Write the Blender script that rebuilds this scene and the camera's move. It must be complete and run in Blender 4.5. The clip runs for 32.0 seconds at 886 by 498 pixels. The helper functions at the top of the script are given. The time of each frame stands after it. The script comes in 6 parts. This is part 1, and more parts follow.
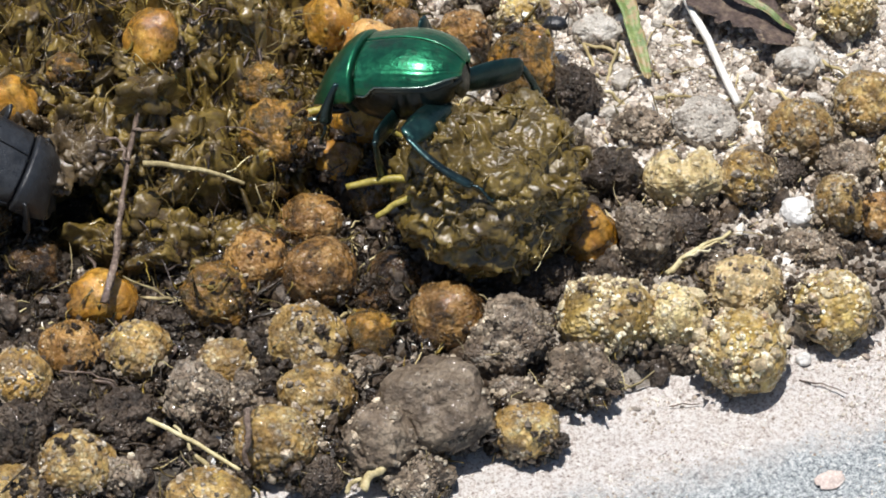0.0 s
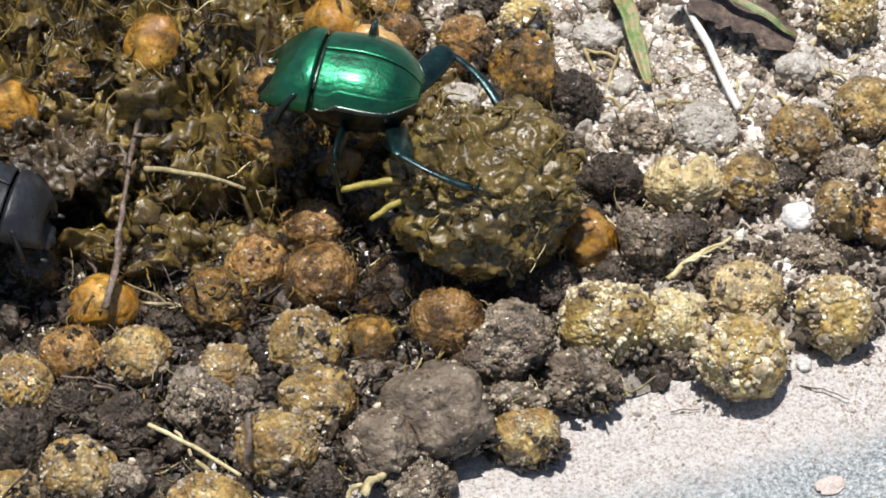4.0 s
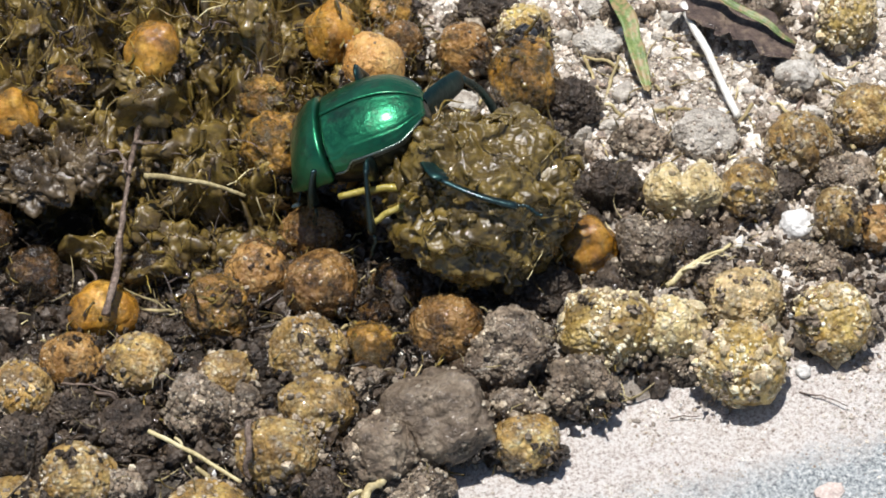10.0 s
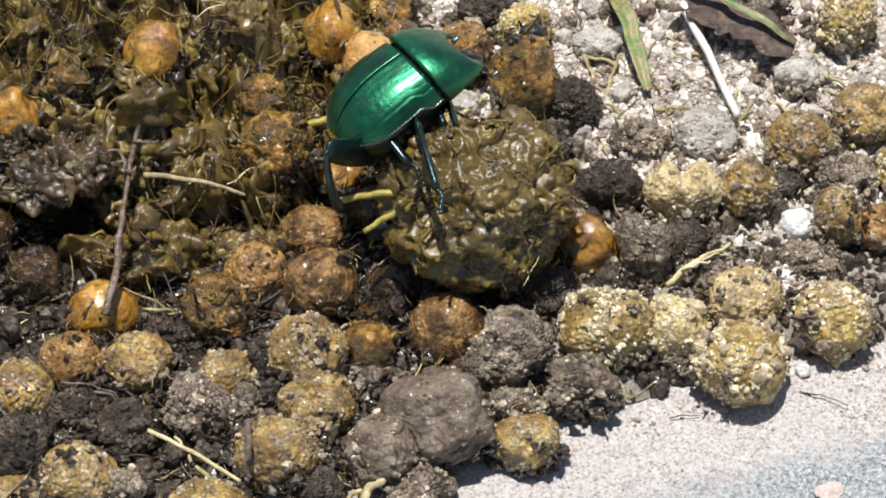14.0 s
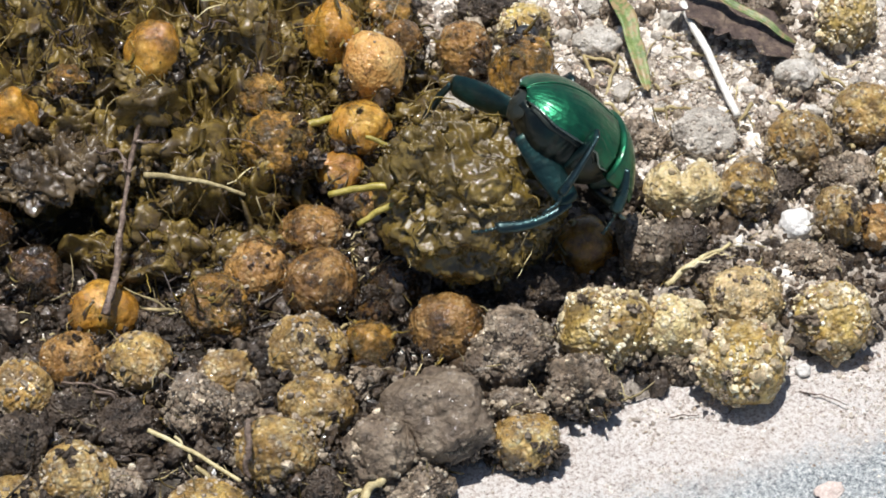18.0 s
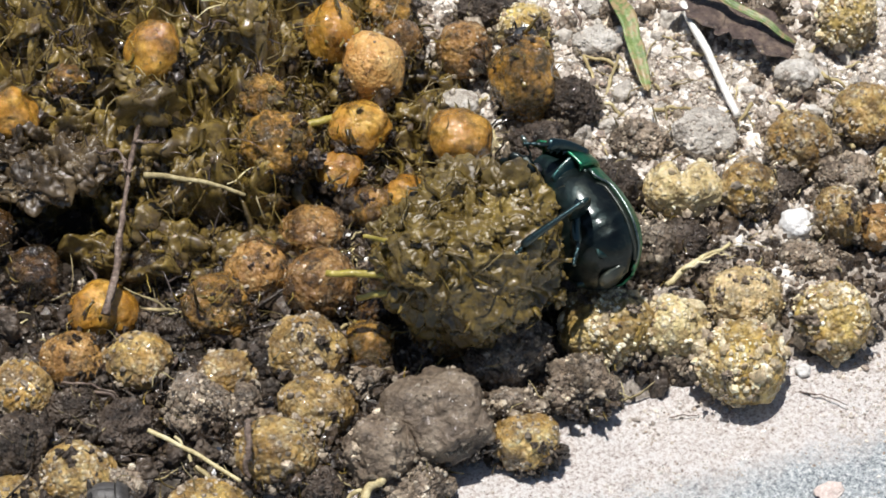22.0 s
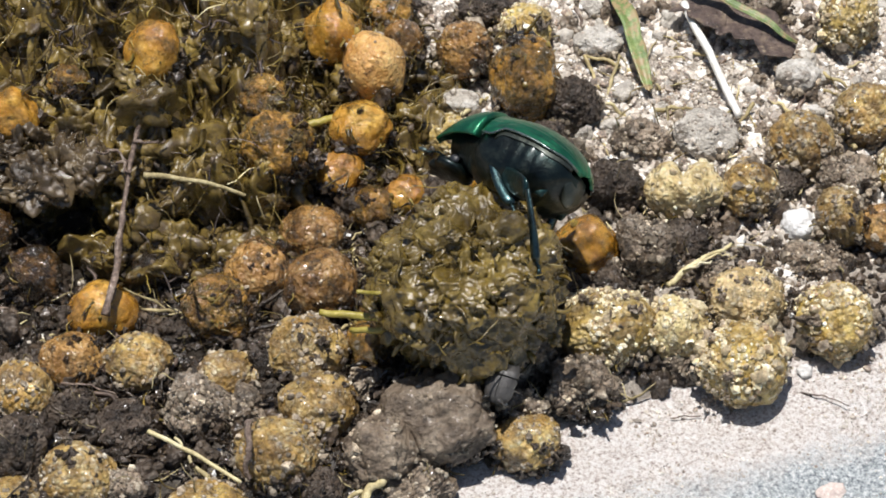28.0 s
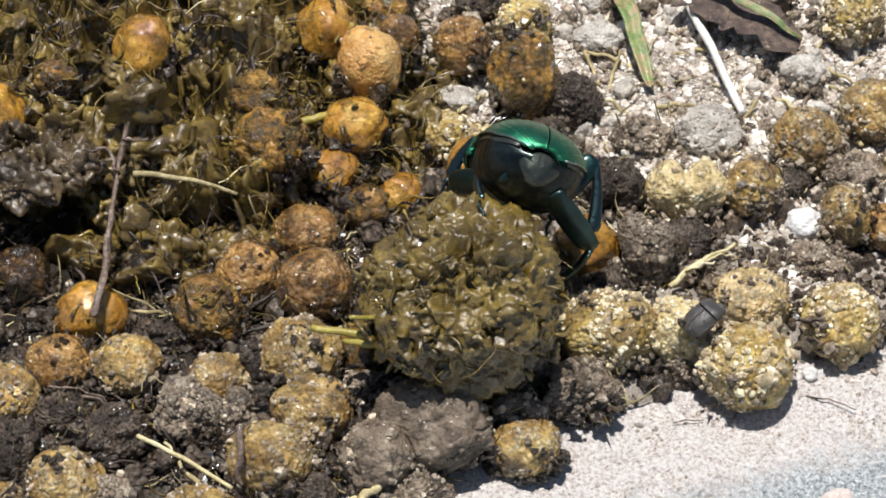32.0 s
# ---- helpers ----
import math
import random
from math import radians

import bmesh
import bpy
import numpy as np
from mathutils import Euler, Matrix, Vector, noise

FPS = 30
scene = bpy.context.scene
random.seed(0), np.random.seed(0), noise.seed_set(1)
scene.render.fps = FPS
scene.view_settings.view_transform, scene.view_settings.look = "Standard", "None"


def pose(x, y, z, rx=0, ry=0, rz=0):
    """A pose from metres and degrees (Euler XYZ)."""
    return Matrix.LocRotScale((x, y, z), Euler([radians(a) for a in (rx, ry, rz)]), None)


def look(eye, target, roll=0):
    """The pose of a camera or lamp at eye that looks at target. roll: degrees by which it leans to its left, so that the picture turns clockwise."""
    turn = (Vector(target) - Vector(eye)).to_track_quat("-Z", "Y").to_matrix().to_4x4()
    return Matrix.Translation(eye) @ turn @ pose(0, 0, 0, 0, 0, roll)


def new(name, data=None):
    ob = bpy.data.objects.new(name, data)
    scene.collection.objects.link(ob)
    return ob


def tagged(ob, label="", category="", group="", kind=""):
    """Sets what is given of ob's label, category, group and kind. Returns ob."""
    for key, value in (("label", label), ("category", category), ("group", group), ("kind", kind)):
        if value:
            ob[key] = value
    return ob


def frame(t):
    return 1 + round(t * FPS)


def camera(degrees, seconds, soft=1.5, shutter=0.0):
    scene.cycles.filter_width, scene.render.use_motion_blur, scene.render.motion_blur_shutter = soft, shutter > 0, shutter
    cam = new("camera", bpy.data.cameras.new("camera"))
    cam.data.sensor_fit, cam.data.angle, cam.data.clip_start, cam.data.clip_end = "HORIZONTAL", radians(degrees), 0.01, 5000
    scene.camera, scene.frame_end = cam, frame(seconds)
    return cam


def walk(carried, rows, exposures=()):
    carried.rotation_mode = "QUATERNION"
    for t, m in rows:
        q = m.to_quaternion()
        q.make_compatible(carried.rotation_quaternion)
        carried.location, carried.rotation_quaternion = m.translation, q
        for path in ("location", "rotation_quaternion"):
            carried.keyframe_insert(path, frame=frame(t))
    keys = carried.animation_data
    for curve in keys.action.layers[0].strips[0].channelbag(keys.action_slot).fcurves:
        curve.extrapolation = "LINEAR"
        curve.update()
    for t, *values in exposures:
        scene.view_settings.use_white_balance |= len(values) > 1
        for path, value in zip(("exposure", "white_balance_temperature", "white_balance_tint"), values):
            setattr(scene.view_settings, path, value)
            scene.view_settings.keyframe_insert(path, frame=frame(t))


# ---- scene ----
# camera: a long lens half a metre from a hand-sized patch of ground
FOV = 14
cam = camera(FOV, 32.0, soft=1.7)
REACH = 0.4887
RISE = radians(48)


def aim(nearer, pan, tilt):
    d = REACH / nearer
    return look((0, -d * math.cos(RISE), d * math.sin(RISE)), (0, 0, 0)) @ pose(0, 0, 0, tilt, pan, 0)


walk(cam, [
    (0, aim(1.0022, -0.0027, -0.1831)),
    (1, aim(1.0025, 0.0000, -0.1660)),
    (2, aim(1.0023, 0.0036, -0.1436)),
    (3, aim(1.002, 0.0063, -0.1247)),
    (3.5, aim(1.0018, 0.0081, -0.1131)),
    (4.5, aim(1.0016, 0.0099, -0.0763)),
    (5.5, aim(1.0013, 0.0108, -0.0386)),
    (6, aim(1.0012, 0.0108, -0.0197)),
    (6.5, aim(1.0012, 0.0117, 0.0000)),
    (7, aim(1.0009, 0.0135, 0.0135)),
    (7.5, aim(1.0009, 0.0135, 0.0215)),
    (9, aim(1.001, 0.0126, 0.0215)),
    (10, aim(1.0002, 0.0045, 0.0135)),
    (11, aim(1.0003, 0.0027, 0.0063)),
    (13, aim(1.0005, 0.0009, 0.0027)),
    (16.5, aim(1.0002, 0.0009, -0.0009)),
    (19, aim(1, 0.0000, 0.0000)),
    (27.5, aim(1, 0.0000, 0.0000)),
    (28, aim(1.0026, 0.0117, 0.0072)),
    (28.5, aim(1.005, 0.0108, 0.0117)),
    (29, aim(1.0082, 0.0027, 0.0135)),
    (30, aim(1.0141, -0.0162, 0.0188)),
    (31, aim(1.02, -0.0332, 0.0188)),
    (31.5, aim(1.0233, -0.0395, 0.0135)),
    (32, aim(1.0264, -0.0413, 0.0072)),
])

# daylight: a high sun from behind the heap and a clear sky
world = bpy.data.worlds.new("world")
scene.world = world
world.use_nodes = True
sky = world.node_tree.nodes.new("ShaderNodeTexSky")
sky.sky_type, sky.sun_disc = "NISHITA", False
SUN_DIR = Vector((-0.07, 0.07, 1.0)).normalized()
sky.sun_elevation = math.asin(SUN_DIR.z)
sky.sun_rotation = math.atan2(SUN_DIR.x, SUN_DIR.y)
background = world.node_tree.nodes["Background"]
background.inputs["Strength"].default_value = 0.062
world.node_tree.links.new(sky.outputs[0], background.inputs[0])
lamp = bpy.data.lights.new("sun", "SUN")
lamp.energy, lamp.angle, lamp.color = 4.8, radians(0.53), (1.0, 0.97, 0.935)
sun = new("sun", lamp)
sun.matrix_world = look(tuple(SUN_DIR * 3), (0, 0, 0))
scene.view_settings.exposure = 0.14

MM = 0.001

# ---- numbers: lattice noise, arrays to meshes ----
def lattice(i, j, k, seed):
    with np.errstate(over="ignore"):
        h = (i.astype(np.uint32) * np.uint32(374761393) + j.astype(np.uint32) * np.uint32(668265263)
             + k.astype(np.uint32) * np.uint32(2246822519) + np.uint32(seed * 3266489917 & 0xFFFFFFFF))
        h = (h ^ (h >> np.uint32(13))) * np.uint32(1274126177)
        h = (h ^ (h >> np.uint32(16))) * np.uint32(2246822519)
        h = h ^ (h >> np.uint32(15))
    return h.astype(np.float64) / 2147483647.5 - 1.0


def smooth_noise(p, seed=0):
    q = np.floor(p).astype(np.int64)
    f = p - q
    f = f * f * f * (f * (f * 6 - 15) + 10)
    out = 0
    for a in (0, 1):
        for b in (0, 1):
            for c in (0, 1):
                w = (f[:, 0] if a else 1 - f[:, 0]) * (f[:, 1] if b else 1 - f[:, 1]) * (f[:, 2] if c else 1 - f[:, 2])
                out = out + w * lattice(q[:, 0] + a, q[:, 1] + b, q[:, 2] + c, seed)
    return out


def fbm(p, octaves=3, seed=0, gain=0.5):
    out, amp, p = 0, 1.0, np.asarray(p, float)
    for o in range(octaves):
        out = out + amp * smooth_noise(p * 2.03 ** o + 17.3 * o, seed + o)
        amp *= gain
    return out


def flat(x, y):
    return np.stack([x, y, np.zeros_like(x)], -1)


def smoothstep(a, b, v):
    t = np.clip((v - a) / (b - a), 0, 1)
    return t * t * (3 - 2 * t)


def array_mesh(name, verts, faces, material, smooth=True):
    """A mesh from vertices in millimetres and faces that all have as many corners."""
    me = bpy.data.meshes.new(name)
    n, k = faces.shape
    me.vertices.add(len(verts))
    me.vertices.foreach_set("co", (np.asarray(verts) * MM).astype(np.float32).ravel())
    me.loops.add(n * k)
    me.loops.foreach_set("vertex_index", faces.astype(np.int32).ravel())
    me.polygons.add(n)
    me.polygons.foreach_set("loop_start", np.arange(0, n * k, k, dtype=np.int32))
    me.polygons.foreach_set("loop_total", np.full(n, k, dtype=np.int32))
    me.polygons.foreach_set("use_smooth", np.full(n, smooth))
    me.update(calc_edges=True)
    me.validate()
    me.materials.append(material)
    return me


def part(name, me, parent, label="", kind=""):
    ob = new(name, me)
    ob.parent = parent
    return tagged(ob, label=label, kind=kind)


BALLS = {}


def ico(level):
    if level not in BALLS:
        bm = bmesh.new()
        bmesh.ops.create_icosphere(bm, subdivisions=level, radius=1)
        bm.verts.ensure_lookup_table()
        BALLS[level] = (np.array([v.co[:] for v in bm.verts]), np.array([[v.index for v in f.verts] for f in bm.faces]))
        bm.free()
    v, f = BALLS[level]
    return v.copy(), f


def sheet(rows, cols, closed=False):
    """Quads of a grid of rows x cols vertices; closed: the last column joins the first."""
    r, c = np.meshgrid(np.arange(rows - 1), np.arange(cols if closed else cols - 1), indexing="ij")
    d = (c + 1) % cols
    return np.stack([r * cols + c, r * cols + d, (r + 1) * cols + d, (r + 1) * cols + c], -1).reshape(-1, 4)


def turns(n, rng):
    """n random turns."""
    q = rng.normal(size=(n, 4))
    q /= np.linalg.norm(q, axis=1)[:, None]
    w, x, y, z = q.T
    return np.stack([1 - 2 * (y * y + z * z), 2 * (x * y - z * w), 2 * (x * z + y * w), 2 * (x * y + z * w), 1 - 2 * (x * x + z * z),
                     2 * (y * z - x * w), 2 * (x * z - y * w), 2 * (y * z + x * w), 1 - 2 * (x * x + y * y)], -1).reshape(n, 3, 3)


def grains(places, sizes, rng, level=1, rough=0.35, squash=0.7):
    """Small irregular stones or crumbs at the given places: vertices and faces."""
    base, f = ico(level)
    kinds = np.stack([base * (1 + rough * fbm(base * 1.6 + 9.1 * k, 3, 40 + k))[:, None] * (1, rng.uniform(0.65, 1), rng.uniform(squash * 0.7, 1)) for k in range(12)])
    n = len(places)
    v = np.einsum("nij,nvj->nvi", turns(n, rng), kinds[rng.integers(0, 12, n)]) * np.asarray(sizes)[:, None, None] + np.asarray(places)[:, None]
    return v.reshape(-1, 3), (f[None] + len(base) * np.arange(n)[:, None, None]).reshape(-1, 3)


def fibres(roots, ways, ups, lengths, widths, rng, thick=0.25, curl=1.0, steps=6):
    """Curved tapering shreds with three-sided sections: vertices and faces."""
    n = len(roots)
    ways = ways / np.linalg.norm(ways, axis=1)[:, None]
    side = np.cross(ups, ways)
    side /= np.linalg.norm(side, axis=1)[:, None] + 1e-9
    up = np.cross(ways, side)
    s = np.linspace(0, 1, steps)
    bend_u, bend_s, twist = rng.normal(0, 0.35, n) * curl, rng.normal(0, 0.4, n) * curl, rng.normal(0, 1.2, n) * curl
    wave = rng.uniform(0, 6.28, n)
    L = lengths[:, None]
    mid = (roots[:, None] + ways[:, None] * (L * s)[..., None] + up[:, None] * (L * (bend_u[:, None] * (s - s * s) * 2 + 0.05 * curl * np.sin(9 * s + wave[:, None])))[..., None]
           + side[:, None] * (L * bend_s[:, None] * s * s)[..., None])
    w = widths[:, None] * (0.35 + 0.65 * np.sin(np.pi * (0.12 + 0.8 * s)))
    a = twist[:, None] * s + rng.uniform(0, 6.28, n)[:, None] * (curl > 0.5)
    ca, sa = np.cos(a)[..., None], np.sin(a)[..., None]
    e1, e2 = side[:, None] * ca + up[:, None] * sa, up[:, None] * ca - side[:, None] * sa
    t = (w * thick)[..., None]
    ring = np.stack([mid + e1 * w[..., None] / 2, mid + e2 * t, mid - e1 * w[..., None] / 2 - e2 * t * 0.3], 2)
    quads = sheet(steps, 3, True)
    return ring.reshape(-1, 3), (quads[None] + steps * 3 * np.arange(n)[:, None, None]).reshape(-1, 4)


def tube(points, radii, sides=10, knobs=0.0, seed=0):
    """A round stick along points, closed at its ends."""
    p, r = np.asarray(points, float), np.asarray(radii, float)
    d = np.gradient(p, axis=0)
    d /= np.linalg.norm(d, axis=1)[:, None]
    ref = np.array([0.13, 0.31, 0.94])
    e1 = np.cross(d, ref)
    e1 /= np.linalg.norm(e1, axis=1)[:, None]
    e2 = np.cross(d, e1)
    a = np.linspace(0, 2 * np.pi, sides, endpoint=False)
    rr = r[:, None] * (1 + knobs * smooth_noise(np.stack(np.broadcast_arrays(np.arange(len(p))[:, None] * 0.9, np.cos(a) * 1.4, np.sin(a) * 1.4), -1).reshape(-1, 3), seed).reshape(len(p), sides))
    v = p[:, None] + e1[:, None] * (rr * np.cos(a))[..., None] + e2[:, None] * (rr * np.sin(a))[..., None]
    v = np.concatenate([p[:1, None] + 0 * v[:1], v, p[-1:, None] + 0 * v[:1]])
    return v.reshape(-1, 3), sheet(len(p) + 2, sides, True)


def joined(*pieces):
    vs, fs, n = [], [], 0
    for v, f in pieces:
        vs.append(v), fs.append(f + n)
        n += len(v)
    return np.concatenate(vs), np.concatenate(fs)


def line(a, b, n, sag=0.0, wiggle=0.0, seed=0):
    s = np.linspace(0, 1, n)[:, None]
    p = np.asarray(a, float) * (1 - s) + np.asarray(b, float) * s
    p[:, 2] += sag * 4 * (s * (1 - s))[:, 0]
    for k in range(3):
        p[:, k] += wiggle * smooth_noise(flat(s[:, 0] * 5 + 3.7 * k, s[:, 0] * 0 + seed), seed + k)
    return p


# ---- materials ----
def material(name, rough, metal=0.0, specular=0.5, coat=0.0, coat_rough=0.1):
    m = bpy.data.materials.new(name)
    m.use_nodes = True
    b = m.node_tree.nodes["Principled BSDF"]
    b.inputs["Roughness"].default_value, b.inputs["Metallic"].default_value = rough, metal
    b.inputs["Specular IOR Level"].default_value = specular
    b.inputs["Coat Weight"].default_value, b.inputs["Coat Roughness"].default_value = coat, coat_rough
    return m, m.node_tree, b


def coords(nt):
    """Object coordinates in millimetres, shifted for each object."""
    n, l = nt.nodes, nt.links
    tc, info, add, mul = n.new("ShaderNodeTexCoord"), n.new("ShaderNodeObjectInfo"), n.new("ShaderNodeVectorMath"), n.new("ShaderNodeVectorMath")
    mul.operation, mul.inputs[1].default_value = "SCALE", (1, 1, 1)
    mul.inputs["Scale"].default_value = 1000
    l.new(tc.outputs["Object"], mul.inputs[0])
    l.new(mul.outputs[0], add.inputs[0])
    big = n.new("ShaderNodeMath")
    big.operation, big.inputs[1].default_value = "MULTIPLY", 371.0
    l.new(info.outputs["Random"], big.inputs[0])
    l.new(big.outputs[0], add.inputs[1])
    return add.outputs[0]


def noise_node(nt, vec, scale, detail=4.0, rough=0.6, kind="noise"):
    if kind == "noise":
        t = nt.nodes.new("ShaderNodeTexNoise")
        t.inputs["Detail"].default_value, t.inputs["Roughness"].default_value = detail, rough
    else:
        t = nt.nodes.new("ShaderNodeTexVoronoi")
    t.inputs["Scale"].default_value = scale
    nt.links.new(vec, t.inputs["Vector"])
    return t.outputs["Fac"] if kind == "noise" else t.outputs["Distance"]


def ramp(nt, fac, stops):
    r = nt.nodes.new("ShaderNodeValToRGB")
    e = r.color_ramp.elements
    while len(e) < len(stops):
        e.new(0.5)
    for slot, (at, col) in zip(e, stops):
        slot.position, slot.color = at, (*col, 1) if len(col) == 3 else col
    nt.links.new(fac, r.inputs[0])
    return r.outputs[0]


def grey(v):
    return (v, v, v)


def blend(nt, fac, a, b, mode="MIX"):
    m = nt.nodes.new("ShaderNodeMix")
    m.data_type, m.blend_type = "RGBA", mode
    for slot, v in ((m.inputs[0], fac), (m.inputs[6], a), (m.inputs[7], b)):
        if isinstance(v, (tuple, float, int)):
            slot.default_value = (*v, 1) if isinstance(v, tuple) else v
        else:
            nt.links.new(v, slot)
    return m.outputs[2]


def bump(nt, b, height, dist, strength=1.0, after=None):
    n = nt.nodes.new("ShaderNodeBump")
    n.inputs["Distance"].default_value, n.inputs["Strength"].default_value = dist * MM, strength
    nt.links.new(height, n.inputs["Height"])
    if after:
        nt.links.new(after, n.inputs["Normal"])
    nt.links.new(n.outputs[0], b.inputs["Normal"])
    return n.outputs[0]


def wet_film(nt, b, vec, scale=1.15, dist=0.42):
    """A film of water over the relief: smoother than what it wets."""
    n = nt.nodes.new("ShaderNodeBump")
    n.inputs["Distance"].default_value = dist * MM
    nt.links.new(noise_node(nt, vec, scale, 2, 0.5), n.inputs["Height"])
    nt.links.new(n.outputs[0], b.inputs["Coat Normal"])


def island(nt):
    return nt.nodes.new("ShaderNodeNewGeometry").outputs["Random Per Island"]


def mottled(name, dark, mid, light, rough, scale=0.35, coat=0.0, fine=2.5, relief=0.15, specular=0.5, dirt=None, dirt_at=(0.5, 0.6), rough_span=0.25, coat_rough=0.12, per_island=False, cobble=0.0):
    """A natural surface: three tones at a broad scale, fine grain, and dirt patches with their own edge."""
    m, nt, b = material(name, rough, specular=specular, coat=coat, coat_rough=coat_rough)
    vec = coords(nt)
    broad, grain = noise_node(nt, vec, scale, 5, 0.65), noise_node(nt, vec, fine, 5, 0.7)
    col = ramp(nt, broad, [(0.3, dark), (0.5, mid), (0.7, light)])
    col = blend(nt, 0.55, col, ramp(nt, grain, [(0.3, grey(0.25)), (0.5, grey(0.5)), (0.72, grey(0.85))]), "OVERLAY")
    if per_island:
        col = blend(nt, 0.75, col, ramp(nt, island(nt), [(0.0, grey(0.10)), (0.4, grey(0.40)), (0.75, grey(0.62)), (0.9, grey(0.97)), (1.0, grey(1.0))]), "OVERLAY")
    if dirt:
        patch = ramp(nt, noise_node(nt, vec, scale * 1.7, 6, 0.7), [(dirt_at[0], grey(0.0)), (dirt_at[1], grey(1.0))])
        col = blend(nt, patch, col, dirt)
    shade = ramp(nt, nt.nodes.new("ShaderNodeObjectInfo").outputs["Random"], [(0.0, grey(0.38)), (0.5, grey(0.5)), (1.0, grey(0.60))])
    col = blend(nt, 1.0, col, shade, "OVERLAY")
    nt.links.new(col, b.inputs["Base Color"])
    nt.links.new(ramp(nt, noise_node(nt, vec, scale * 2.3, 4), [(0.3, grey(max(rough - rough_span / 2, 0.05))), (0.7, grey(rough + rough_span / 2))]), b.inputs["Roughness"])
    first = bump(nt, b, grain, relief)
    last = bump(nt, b, noise_node(nt, vec, fine * 0.3, 3), relief * 2.2, after=first)
    wet_film(nt, b, vec)
    if cobble:      # close-set small grains
        pebbly = nt.nodes.new("ShaderNodeTexVoronoi")
        pebbly.feature, pebbly.inputs["Scale"].default_value = "F1", 2.1
        nt.links.new(vec, pebbly.inputs["Vector"])
        up = ramp(nt, pebbly.outputs["Distance"], [(0.0, grey(1.0)), (0.75, grey(0.0))])
        bump(nt, b, up, cobble, after=last)
    return m


def husk(name, body, pale, mud, mud_at, pale_at, cells=1.5, depth=0.22, rough=0.42, wet=0.3, grains=True):
    """A fruit stone's coat: a coloured body, close-set pale grains over part of it, and wet mud caked on in patches."""
    m, nt, b = material(name, rough, coat=wet, coat_rough=0.07)
    vec = coords(nt)
    broad, fine = noise_node(nt, vec, 0.22, 5, 0.65), noise_node(nt, vec, 2.2, 6, 0.75)
    wobble = nt.nodes.new("ShaderNodeVectorMath")
    wobble.operation, wobble.inputs[1].default_value = "MULTIPLY_ADD", (0.55, 0.55, 0.55)
    bend = nt.nodes.new("ShaderNodeTexNoise")
    bend.inputs["Scale"].default_value = 1.3
    nt.links.new(vec, bend.inputs["Vector"])
    nt.links.new(bend.outputs["Color"], wobble.inputs[0])
    nt.links.new(vec, wobble.inputs[2])
    cell = nt.nodes.new("ShaderNodeTexVoronoi")
    cell.inputs["Scale"].default_value = cells
    nt.links.new(wobble.outputs[0], cell.inputs["Vector"])
    up = ramp(nt, cell.outputs["Distance"], [(0.12, grey(1.0)), (0.62, grey(0.0))])
    pick = nt.nodes.new("ShaderNodeSeparateColor")
    nt.links.new(cell.outputs["Color"], pick.inputs[0])
    col = ramp(nt, broad, [(0.32, body[0]), (0.5, body[1]), (0.68, body[2])])
    tone = ramp(nt, pick.outputs[0], [(0.0, pale[0]), (0.5, pale[1]), (1.0, pale[2])])
    over = ramp(nt, noise_node(nt, vec, 0.27, 6, 0.7), [(pale_at[0], grey(0.0)), (pale_at[1], grey(1.0))])
    col = blend(nt, blend(nt, 1.0, over, blend(nt, 0.18, up, grey(1.0)), "MULTIPLY"), col, tone)
    col = blend(nt, 0.5, col, ramp(nt, fine, [(0.3, grey(0.2)), (0.5, grey(0.5)), (0.7, grey(0.85))]), "OVERLAY")
    caked = noise_node(nt, vec, 0.36, 8, 0.72)
    cake = ramp(nt, caked, [(mud_at[0], grey(0.0)), (mud_at[1], grey(1.0))])
    col = blend(nt, cake, col, ramp(nt, fine, [(0.3, tuple(c * 0.5 for c in mud)), (0.55, mud), (0.75, tuple(min(c * 2.2, 0.8) for c in mud))]))
    shade = ramp(nt, nt.nodes.new("ShaderNodeObjectInfo").outputs["Random"], [(0.0, grey(0.40)), (0.5, grey(0.5)), (1.0, grey(0.58))])
    nt.links.new(blend(nt, 1.0, col, shade, "OVERLAY"), b.inputs["Base Color"])
    nt.links.new(ramp(nt, fine, [(0.3, grey(max(rough - 0.16, 0.08))), (0.7, grey(rough + 0.14))]), b.inputs["Roughness"])
    first = bump(nt, b, up, depth)
    second = bump(nt, b, fine, 0.16, after=first)
    bump(nt, b, cake, 0.20, after=second)
    wet_film(nt, b, vec)
    return m


